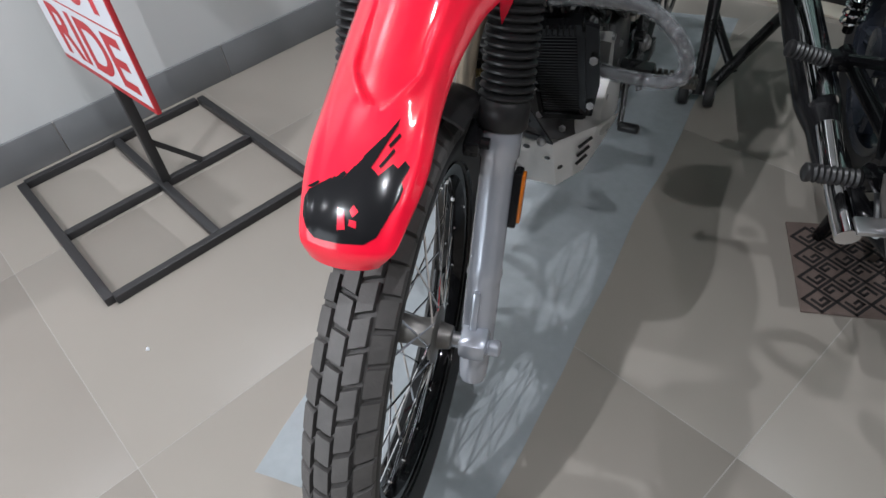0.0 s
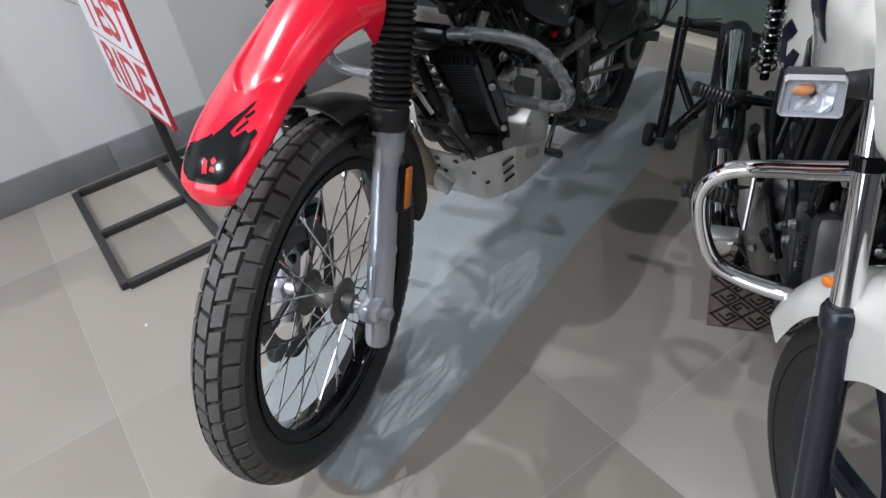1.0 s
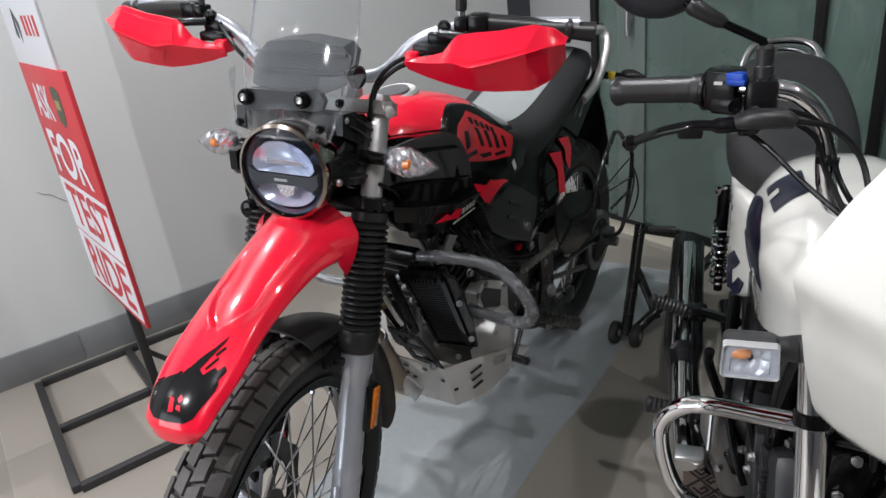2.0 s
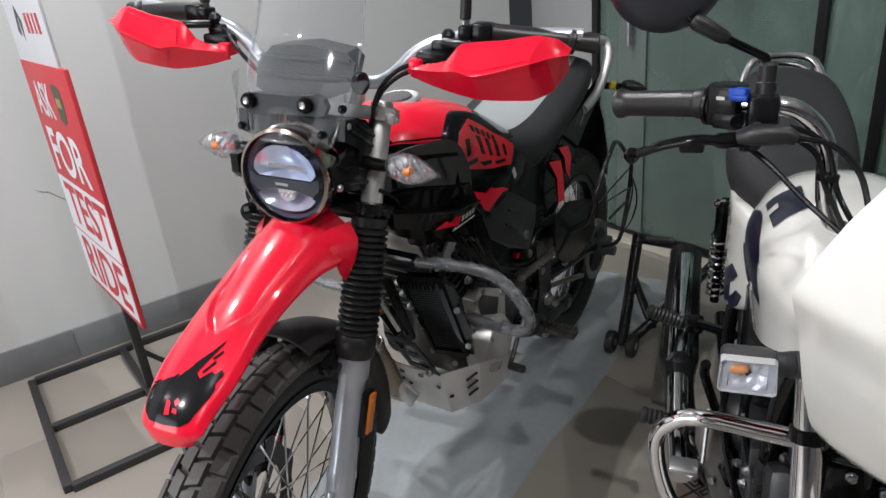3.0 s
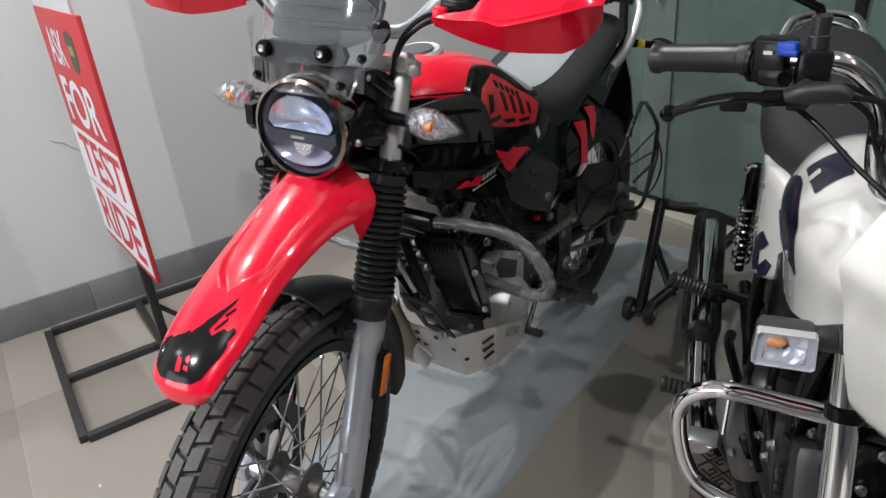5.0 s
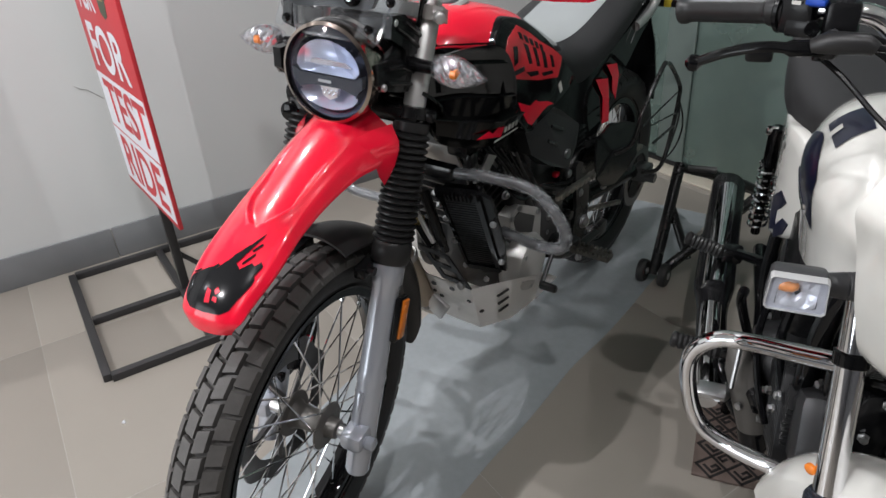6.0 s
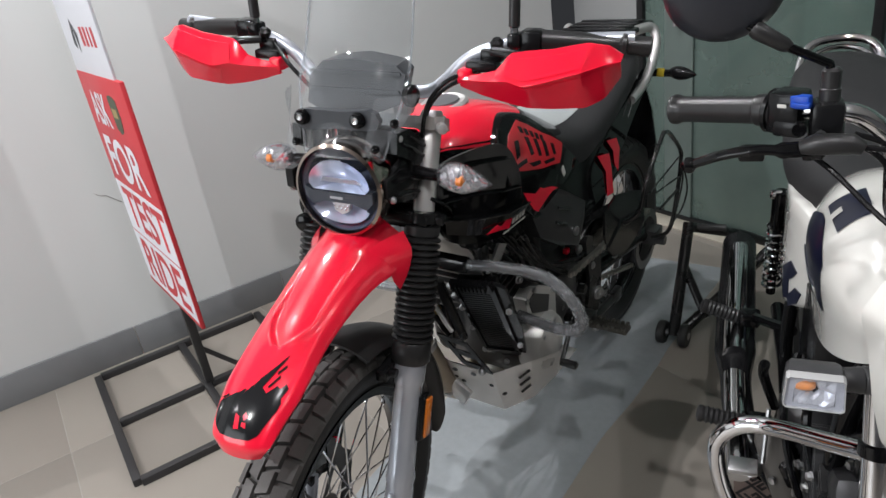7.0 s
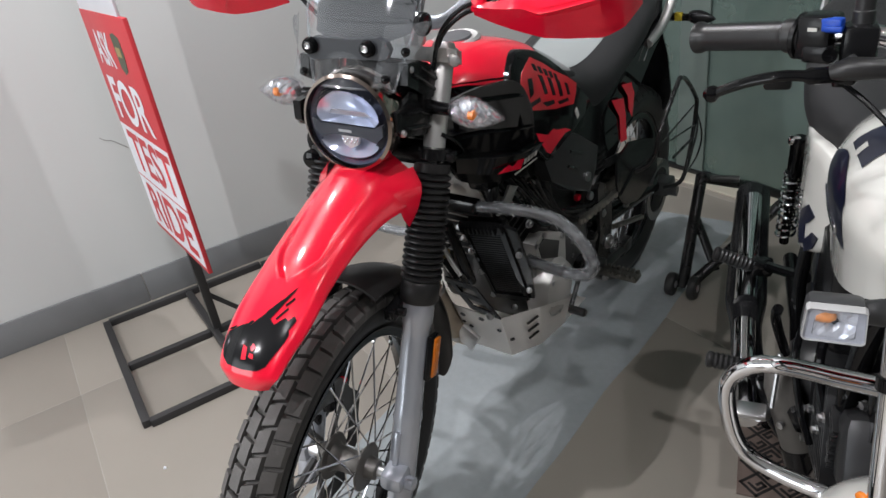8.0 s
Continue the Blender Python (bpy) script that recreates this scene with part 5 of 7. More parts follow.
part("pipe_collar", Shape().lathe([(0.0275, -0.008), (0.0295, -0.004), (0.0295, 0.004), (0.0275, 0.008)], (-0.061, 0.421, 0.463), (0.03, 0.35, -0.93), 20), ALLOY, red)
part("pipe_guard", Shape().box((0.0, 0.455, 0.325), (0.05, 0.012, 0.05), 0.003, Matrix.Rotation(radians(30), 3, "Y")).box((-0.05, 0.45, 0.315), (0.06, 0.02, 0.008), 0.002), ALLOY, red)
part("silencer", Shape().tube(spline([(-0.14, 0.92, 0.40), (-0.17, 1.15, 0.55), (-0.18, 1.45, 0.70)], 5), [0.03] * 3 + [0.048] * 8, 18), BLACK, red, "black upswept silencer")

# wrapped crash bars
# whitish patches in the wrap's colour imitate glints on crumpled film
WRAP = thin_glass("clear_wrap", (0.93, 0.94, 0.95), 0.06, haze=0.16, bump=1.0, bump_scale=130, glints=True)
for sx in (-1, 1):
    pts = [(sx * 0.085, 0.40, 0.712), (sx * 0.16, 0.41, 0.716), (sx * 0.235, 0.45, 0.692), (sx * 0.283, 0.472, 0.64), (sx * 0.302, 0.482, 0.588), (sx * 0.28, 0.49, 0.553), (sx * 0.215, 0.50, 0.542), (sx * 0.14, 0.51, 0.545)]
    cb = part("crash_bar", Shape().tube(spline(pts, 7), 0.0105, 14), material("bar_grey", (0.10, 0.10, 0.105), 0.25, 0.6) if sx < 0 else bpy.data.materials["bar_grey"], red, "crash bar still wrapped in clear film")
    wrap = part("film_wrap", Shape().tube(spline(pts, 14), [0.0128 + 0.0007 * math.sin(i * 1.3) + 0.0009 * math.sin(i * 3.1 + 1) for i in range(99)], 16), WRAP, cb, "crumpled clear plastic film")
    wrap.visible_shadow = False
part("crash_bar_clamp", Shape().box((0.0, 0.40, 0.712), (0.2, 0.03, 0.03), 0.008), DARK, red)

# air box cover with a bolt
COVER = material("grained_black", (0.026, 0.027, 0.028), 0.36, vary=0.2, bump=0.2)
q = [(0.588, 0.742), (0.64, 0.788), (0.74, 0.752), (0.872, 0.672), (0.862, 0.62), (0.81, 0.575), (0.70, 0.625), (0.62, 0.68)]
for sx in (-1, 1):
    air = part("side_cover", Shape().plate(q, 0.03, lambda u, v, w, sx=sx: (sx * (0.12 + w * (1.0 if 0.62 < u < 0.84 else 0.8)), 0.72 + (u - 0.72) * (1 - w * 1.2), 0.68 + (v - 0.68) * (1 - w * 1.2))), COVER, red, "black air box side cover", smooth=0)
    for a, b in (((0.70, 0.722), (0.76, 0.695)), ((0.69, 0.69), (0.74, 0.665))):
        part("cover_groove", Shape().tube([(sx * 0.151, a[0], a[1]), (sx * 0.151, b[0], b[1])], 0.004, 6), DARK, air)
    part("cover_bolt", Shape().lathe([(0.0115, 0), (0.0115, 0.006), (0.006, 0.004)], (sx * 0.15, 0.79, 0.625), (sx, 0, 0), 14), STEEL, air)
    for i in range(5):
        part("cover_vent", Shape().box((sx * 0.13, 0.885 + i * 0.0, 0.655 - i * 0.014), (0.03, 0.05, 0.005), 0.0015), BLACK, air)
part("red_connector", Shape().box((0.12, 0.80, 0.56), (0.014, 0.018, 0.014), 0.003), RED_MATT, red)

# swing arm, rear wheel, chain, stand, pegs
part("swing_arm", Shape().tube([(0.085, 0.84, 0.42), (0.105, 1.0, 0.41), (0.11, 1.42, 0.335)], [0.03, 0.028, 0.022], 10).tube([(-0.085, 0.84, 0.42), (-0.105, 1.0, 0.41), (-0.11, 1.42, 0.335)], [0.03, 0.028, 0.022], 10).box((0, 0.9, 0.42), (0.2, 0.05, 0.05), 0.01), BLACK, red, "black swing arm")
rear_wheel = spoked_wheel("rear_wheel", (0.0, 1.39, 0.325), 0.325, 0.112, 0.235, red, None, 40, disc_r=0.11, rubber=RUBBER)
part("sprocket", Shape().lathe([(0.10, -0.003), (0.10, 0.003), (0.075, 0.003), (0.075, -0.003)], (0.122, 1.39, 0.325), (1, 0, 0), 40, loop=True), ENGINE, rear_wheel)
links = Shape()
for i in range(44):
    t = i / 43
    p = Vector((0.152, 0.755, 0.523)).lerp(Vector((0.152, 0.97, 0.505)), t / 0.38) if t < 0.38 else Vector((0.152, 0.97, 0.505)).lerp(Vector((0.125, 1.38, 0.43)), (t - 0.38) / 0.62)
    links.box(p, (0.019 if i % 2 else 0.012, 0.0150, 0.0145), 0.003)
    p = Vector((0.075, 0.80, 0.415)).lerp(Vector((0.075, 1.38, 0.222)), t)
    links.box(p, (0.016 if i % 2 else 0.011, 0.015, 0.012), 0.002)
tagged(part("chain", links, material("oily_steel", (0.36, 0.34, 0.31), 0.3, 0.9, vary=0.2), red, "oiled steel drive chain"), kind="stuff")
part("chain_guard", Shape().plate([(0.93, 0.50), (1.02, 0.545), (1.30, 0.50), (1.34, 0.46), (1.0, 0.46)], 0.006, lambda u, v, w: (0.098 + w, u, v)).plate([(0.93, 0.50), (1.02, 0.545), (1.30, 0.50), (1.30, 0.494), (1.02, 0.538), (0.93, 0.494)], -0.04, lambda u, v, w: (0.104 + w, u, v)), BLACK, red, smooth=0)
part("shock_absorber", Shape().lathe([(0.02, 0.0), (0.02, 0.26)], (0.0, 0.93, 0.42), (0, 0.25, 1), 12), DARK, red)
for sx in (-1, 1):
    peg = part("foot_peg", Shape().box((sx * 0.245, 0.765, 0.392), (0.10, 0.034, 0.012), 0.003), material("peg_steel", (0.10, 0.095, 0.085), 0.38, 0.8, vary=0.25, scale=80) if sx < 0 else bpy.data.materials["peg_steel"], red, "serrated steel foot peg")
    teeth = Shape()
    for i in range(8):
        for yy in (0.751, 0.779):
            teeth.box((sx * (0.203 + i * 0.012), yy, 0.400), (0.008, 0.012, 0.009), 0.002)
    tagged(part("peg_teeth", teeth, bpy.data.materials["peg_steel"], peg), kind="stuff")
    part("peg_mount", Shape().box((sx * 0.165, 0.775, 0.395), (0.08, 0.04, 0.035), 0.008).lathe([(0.012, 0), (0.012, 0.02)], (sx * 0.15, 0.80, 0.46), (sx, 0, 0), 12), DARK, red)
part("gear_lever", Shape().tube(spline([(0.15, 0.76, 0.40), (0.162, 0.71, 0.375), (0.172, 0.648, 0.340)], 5), 0.006, 8).lathe([(0.0095, 0), (0.0105, 0.004), (0.0105, 0.038), (0.007, 0.042)], (0.170, 0.648, 0.338), (1, 0, 0), 16), DARK, red, "black gear lever")
part("side_stand", Shape().tube(spline([(0.11, 0.80, 0.33), (0.125, 0.90, 0.285), (0.13, 1.08, 0.27)], 6), 0.012, 10).box((0.13, 1.10, 0.27), (0.02, 0.06, 0.04), 0.004), DARK, red, "black side stand")
for sx, x in ((1, 0.11),):
    for y, z in ((0.82, 0.56), (0.90, 0.475), (0.83, 0.445), (1.06, 0.43)):
        part("chassis_bolt", Shape().lathe([(0.011, 0), (0.011, 0.008), (0.006, 0.012)], (x + 0.03, y, z), (1, 0, 0), 12), STEEL, red)

# wire guard by the rear wheel
guard = part("wire_guard", Shape().tube(spline([(0.15, 1.06, 0.52), (0.205, 1.077, 0.56), (0.22, 1.094, 0.649), (0.22, 1.205, 0.733), (0.22, 1.235, 0.740), (0.22, 1.287, 0.717), (0.22, 1.385, 0.640), (0.22, 1.397, 0.60), (0.22, 1.38, 0.525), (0.22, 1.312, 0.412), (0.17, 1.30, 0.38)], 6), 0.0062, 10), DARK, red, "black wire guard beside the rear wheel")
for r, pts in ((0.0026, [(0.22, 1.395, 0.60), (0.225, 1.445, 0.53), (0.225, 1.460, 0.474), (0.222, 1.422, 0.432), (0.22, 1.335, 0.42)]), (0.0024, [(0.221, 1.10, 0.605), (0.221, 1.37, 0.622)]), (0.0024, [(0.221, 1.168, 0.585), (0.221, 1.392, 0.555)]), (0.004, [(0.221, 1.21, 0.52), (0.221, 1.378, 0.518)]), (0.003, [(0.222, 1.39, 0.60), (0.224, 1.41, 0.53), (0.222, 1.345, 0.43)])):
    part("guard_rod", Shape().tube(spline(pts, 6) if len(pts) > 2 else pts, r, 8), DARK, guard)
part("adjuster_block", Shape().box((0.135, 1.41, 0.335), (0.05, 0.07, 0.05), 0.008).lathe([(0.016, 0), (0.016, 0.03)], (0.155, 1.39, 0.33), (1, 0, 0), 12), ENGINE, red)
for r, pts in ((0.005, [(0.10, 0.50, 0.70), (0.13, 0.60, 0.58), (0.12, 0.72, 0.56), (0.14, 0.84, 0.53), (0.13, 0.92, 0.55)]), (0.006, [(0.11, 0.45, 0.75), (0.135, 0.52, 0.66), (0.13, 0.60, 0.60)]), (0.004, [(0.10, 0.55, 0.74), (0.125, 0.60, 0.66), (0.12, 0.66, 0.58)]), (0.004, [(0.06, 0.40, 0.78), (0.10, 0.43, 0.74), (0.12, 0.50, 0.69), (0.11, 0.57, 0.63)]), (0.003, [(0.125, 0.66, 0.60), (0.14, 0.72, 0.54), (0.13, 0.80, 0.50)])):
    part("wire", Shape().tube(spline(pts, 6), r, 8), BLACK, red)


# small engine fittings
part("brass_spring", Shape().tube([(-0.047 + 0.043 * k / 60, 0.42 + 0.009 * math.cos(k * 0.8), 0.55 + 0.023 * k / 60 + 0.009 * math.sin(k * 0.8)) for k in range(61)], 0.0022, 6), material("brass", (0.45, 0.34, 0.16), 0.35, 0.9, vary=0.15), red)
part("linkage_rod", Shape().tube([(-0.01, 0.41, 0.593), (0.016, 0.41, 0.55), (0.029, 0.412, 0.529)], 0.0055, 8), ALLOY, red)
part("engine_hanger", Shape().plate([(0.47, 0.705), (0.555, 0.70), (0.60, 0.655), (0.59, 0.64), (0.545, 0.67), (0.50, 0.675)], 0.008, lambda u, v, w: (0.085 + w, u, v)), CASE_GREY, red, "bare alloy engine hanger", smooth=0)
part("fuel_hose", Shape().tube(spline([(0.11, 0.49, 0.72), (0.125, 0.609, 0.664), (0.13, 0.686, 0.573), (0.125, 0.80, 0.50), (0.12, 0.873, 0.45)], 6), 0.008, 10), BLACK, red, "black rubber hose")
part("breather_hose", Shape().tube(spline([(0.10, 0.60, 0.74), (0.12, 0.64, 0.66), (0.115, 0.66, 0.56), (0.11, 0.70, 0.50)], 6), 0.011, 10), GAITER, red)
part("starter_motor", Shape().lathe([(0.008, 0), (0.028, 0.002), (0.032, 0.01), (0.032, 0.09), (0.026, 0.1), (0.01, 0.103)], (0.02, 0.62, 0.55), (1, 0, 0), 22), ENGINE, red)
part("carburettor", Shape().box((0.05, 0.62, 0.65), (0.07, 0.08, 0.07), 0.014).lathe([(0.022, 0), (0.026, 0.004), (0.026, 0.02), (0.018, 0.024)], (0.085, 0.62, 0.65), (1, 0, 0), 20), CASE_GREY, red, "grey fuel injector body")
for x, y, z, r in ((0.125, 0.545, 0.611, 0.007), (0.13, 0.541, 0.488, 0.008), (0.15, 0.926, 0.379, 0.014), (0.15, 0.905, 0.278, 0.008), (0.13, 0.739, 0.472, 0.007), (0.115, 0.57, 0.683, 0.006), (0.115, 0.50, 0.69, 0.006), (0.13, 0.68, 0.34, 0.006), (0.13, 0.80, 0.40, 0.007), (0.135, 0.86, 0.50, 0.006)):
    part("engine_bolt", Shape().lathe([(r * 1.4, 0), (r * 1.4, 0.002), (r, 0.003), (r, 0.009), (r * 0.5, 0.010), (r * 0.45, 0.006)], (x, y, z), (1, -0.25, 0.1), 12), STEEL, red)
part("foot_plate", Shape().plate(spline([(0.86, 0.56), (0.90, 0.56), (0.945, 0.50), (0.955, 0.40), (0.94, 0.33), (0.885, 0.30), (0.865, 0.36), (0.88, 0.44)], 3, loop=True), 0.010, lambda u, v, w: (0.137 + w, u, v)), DARK, red, "black foot peg plate", smooth=20)
heel = part("heel_plate", Shape().plate([(0.945, 0.545), (0.95, 0.605), (1.035, 0.622), (1.15, 0.592), (1.24, 0.558), (1.25, 0.46), (1.18, 0.435), (1.10, 0.425), (1.01, 0.45), (0.965, 0.49)], 0.006, lambda u, v, w: (0.157 + w - 0.12 * max(0, v - 0.58), u, v)), BLACK, red, "black chain and heel guard", smooth=0)
part("heel_rib", Shape().tube([(0.1635, 0.97, 0.50), (0.1635, 1.06, 0.535), (0.1635, 1.22, 0.51)], 0.003, 6), BLACK, heel)
for i in range(6):
    part("lead", Shape().tube(spline([(0.11 + 0.006 * i, 0.46 + 0.02 * i, 0.76 - 0.01 * i), (0.128, 0.52 + 0.025 * i, 0.69 - 0.016 * i), (0.118 + 0.003 * i, 0.57 + 0.03 * i, 0.62 - 0.012 * i), (0.125, 0.62 + 0.05 * i, 0.585 - 0.018 * i)], 5), 0.0026 + 0.0006 * (i % 3), 7), GAITER if i % 2 else BLACK, red)
# ---- the white motorcycle ----
WHITE_AT = pose(0.477, 0.607, 0, 0, 0, 33)
white = tagged(new("commuter_motorcycle"), "white commuter motorcycle with navy stickers and chrome crash guard", "motorcycle")
white.matrix_basis = WHITE_AT
NAVY = material("navy_sticker", (0.006, 0.008, 0.024), 0.3, coat=0.5, vary=0.1)
LEG_BLACK = material("fork_black", (0.022, 0.026, 0.036), 0.27, 0.3, vary=0.1, coat=0.3)
TURNED = Matrix.Translation((0.04, 0.04, 0)) @ Matrix.Rotation(radians(27), 4, "Z")

# front wheel: ribbed tyre, black alloy spokes
WR = 0.305
half = [(WR - 0.0062, 0.0), (WR - 0.0062, 0.0022), (WR - 0.0012, 0.0034), (WR - 0.0015, 0.0125), (WR - 0.007, 0.0138), (WR - 0.0072, 0.0168), (WR - 0.0028, 0.0182), (WR - 0.0062, 0.0262), (WR - 0.0125, 0.0272), (WR - 0.0135, 0.0298), (WR - 0.0095, 0.0312), (WR - 0.020, 0.0398), (WR - 0.034, 0.0428), (WR - 0.041, 0.0425), (WR - 0.0415, 0.0405), (WR - 0.0455, 0.0402), (WR - 0.046, 0.0418), (WR - 0.058, 0.0365), (WR - 0.066, 0.031), (WR - 0.075, 0.026)]
ribs = [(r, -w) for r, w in half[:0:-1]] + half


def alloy_wheel(name, c, at):
    hub = part(name, Shape().lathe([(0.02, -0.05), (0.055, -0.045), (0.06, 0), (0.055, 0.045), (0.02, 0.05)], c, seg=24), LEG_BLACK, white, at=at)
    part("tyre", Shape().lathe(ribs, c, seg=64, loop=True), RUBBER, hub, "black ribbed road tyre")
    part("rim", Shape().lathe([(WR - 0.07, -0.03), (WR - 0.075, -0.026), (WR - 0.09, -0.022), (WR - 0.095, 0), (WR - 0.09, 0.022), (WR - 0.075, 0.026), (WR - 0.07, 0.03), (WR - 0.07, 0)], c, seg=64, loop=True), LEG_BLACK, hub, "black alloy rim")
    for k in range(5):
        # each blade leans, with a raised edge along both faces
        a = 2 * math.pi * k / 5 - radians(34)
        p1 = Vector((0, -math.sin(a), math.cos(a))) * (WR - 0.088)
        p0 = Vector((0, -math.sin(a - 0.5), math.cos(a - 0.5))) * 0.045
        across = Vector((1, 0, 0)).cross((p1 - p0).normalized())
        rings = []
        for t, w, dx in ((0, 0.024, 0.020), (0.25, 0.017, 0.017), (0.7, 0.0165, 0.015), (1, 0.021, 0.018)):
            rings.append([Vector(c) + p0.lerp(p1, t) + across * q * w + Vector((e * dx, 0, 0)) for q, e in ((-1, -0.6), (-0.55, -1), (-0.45, -0.72), (0.45, -0.72), (0.55, -1), (1, -0.6), (1, 0.6), (0.55, 1), (0.45, 0.72), (-0.45, 0.72), (-0.55, 1), (-1, 0.6))])
        part("wheel_spoke", Shape().skin(rings), LEG_BLACK, hub, smooth=25)
    return hub


alloy_wheel("front_wheel", (0, 0, WR), TURNED)
alloy_wheel("rear_wheel", (-0.045, 1.235, WR), None)

# front mudguard with its deep side skirts
def guard_arc(a, u, lift):
    r = 0.352 + lift
    au = abs(u)
    skirt = max(0.0, (au - 0.6) / 0.4)
    deg = math.degrees(a)
    deep = skirt * np.interp(deg, [-62, -40, -20, -3, 5, 10, 19, 27, 30, 31, 46, 58, 66], [0.01, 0.03, 0.052, 0.061, 0.061, 0.065, 0.077, 0.092, 0.098, 0.012, 0.02, 0.03, 0.034])
    # the skirt's rear edge slants backwards towards its lower corner
    a += radians(8.5) * skirt * np.interp(deg, [12, 30, 31, 34], [0, 1, 0.4, 0])
    x = math.copysign(min(au, 0.6) / 0.6, u) * 0.058 + math.copysign(0.006 * skirt, u)
    # a soft scoop above the skirt beside the fork
    r -= 0.030 * (min(au, 0.6) / 0.6) ** 2.5 + deep + 0.010 * math.exp(-((deg - 22) / 7) ** 2 - ((au - 0.52) / 0.13) ** 2)
    return (x, math.sin(a) * r, WR + math.cos(a) * r)


mud = part("front_mudguard", surface_patch(guard_arc, radians(-62), radians(66), -1, 1, 88, 30, 0.0, 0.004), WHITE, white, "white front mudguard", at=TURNED, smooth=50)
part("orange_reflector", Shape().lathe([(0.007, 0), (0.007, 0.004), (0.004, 0.006)], (-0.068, 0.185, 0.600), (-1, -0.4, 0), 14), bpy.data.materials["amber_lens"], mud)

for x in (-0.09, 0.07):
    a, b = Vector((x + 0.012, 0.076, 0.30)), Vector((x, 0.206, 0.731))
    d = (b - a).normalized()
    ln = (b - a).length
    leg = part("fork_leg", Shape().lathe([(0.012, -0.02), (0.018, -0.016), (0.0195, 0.0), (0.019, ln * 0.555), (0.0195, ln * 0.57), (0.023, ln * 0.583), (0.0238, ln * 0.60), (0.0238, ln * 0.634), (0.022, ln * 0.642), (0.0195, ln * 0.645), (0.0195, ln * 0.652), (0.0158, ln * 0.655)], a, d, 32), LEG_BLACK, white, "black lower fork leg")
    part("chrome_tube", Shape().lathe([(0.0158, ln * 0.64), (0.0158, ln * 1.2)], a, d, 32), CHROME, leg, "chrome fork tube")
    part("fork_clamp", Shape().lathe([(0.0162, ln * 1.0), (0.0195, ln * 1.004), (0.0195, ln * 1.036), (0.0162, ln * 1.04)], a, d, 24), GLOSS_BLACK, leg)
part("clamp_bolt", Shape().lathe([(0.0105, 0), (0.0105, 0.004), (0.008, 0.005), (0.008, 0.011), (0.005, 0.012)], (-0.052, 0.205, 0.738), (0, -1, 0.1), 6), STEEL, white)
part("lower_yoke", Shape().box((-0.01, 0.245, 0.738), (0.13, 0.045, 0.022), 0.008), BLACK, white)
part("fork_brace", Shape().tube([(-0.06, 0.225, 0.70), (0.0, 0.205, 0.705), (0.05, 0.22, 0.70)], 0.005, 10), BLACK, white)

# headlight cowl
def cowl(b, a, lift):
    z = 0.742 + 0.298 * b
    w = sum(np.interp(b + e, [0, 0.03, 0.12, 0.3, 0.5, 0.63, 0.75, 0.87, 1], [0.066, 0.092, 0.113, 0.125, 0.133, 0.143, 0.118, 0.088, 0.045]) for e in (-0.02, 0, 0.02)) / 3
    dep = np.interp(b, [0, 0.12, 0.4, 0.7, 1.0], [0.09, 0.14, 0.17, 0.15, 0.06]) + lift
    aa = abs(a)
    ridge = 0.016 * math.exp(-((aa - 0.78) / 0.12) ** 2) * math.sin(math.pi * min(1, b * 1.1))
    y = 0.215 - dep * (1 - aa ** 2.6) ** 0.75 - ridge + 0.03 * b
    return (a * (w + lift), y, z)


COWL_AT = Matrix.Translation((0.015, 0.2, 0)) @ Matrix.Rotation(radians(22), 4, "Z") @ Matrix.Translation((0, -0.2, 0))
cw = part("headlight_cowl", surface_patch(cowl, 0, 1, -1, 1, 40, 44, 0.0, 0.004), WHITE, white, "glossy white headlight cowl", at=COWL_AT, smooth=50)
part("headlight", surface_patch(cowl, lambda q: 0.205, lambda q: 0.26 + 0.40 * (1 - (2 * abs(q - 0.5)) ** 2), -0.72, 0.72, 14, 30, 0.004, 0.003), bpy.data.materials["lamp_lens_grey"], cw, "headlight lens")
part("lens_surround", surface_patch(cowl, lambda q: 0.185, lambda q: 0.27 + 0.42 * (1 - (2 * abs(q - 0.5)) ** 2), -0.78, 0.78, 14, 30, 0.0018, 0.0015), BLACK, cw)
part("cowl_bolt", Shape().lathe([(0.008, 0), (0.008, 0.01), (0.005, 0.012)], (-0.098, 0.205, 0.852), (-0.5, -0.9, 0), 12), BLACK, cw)

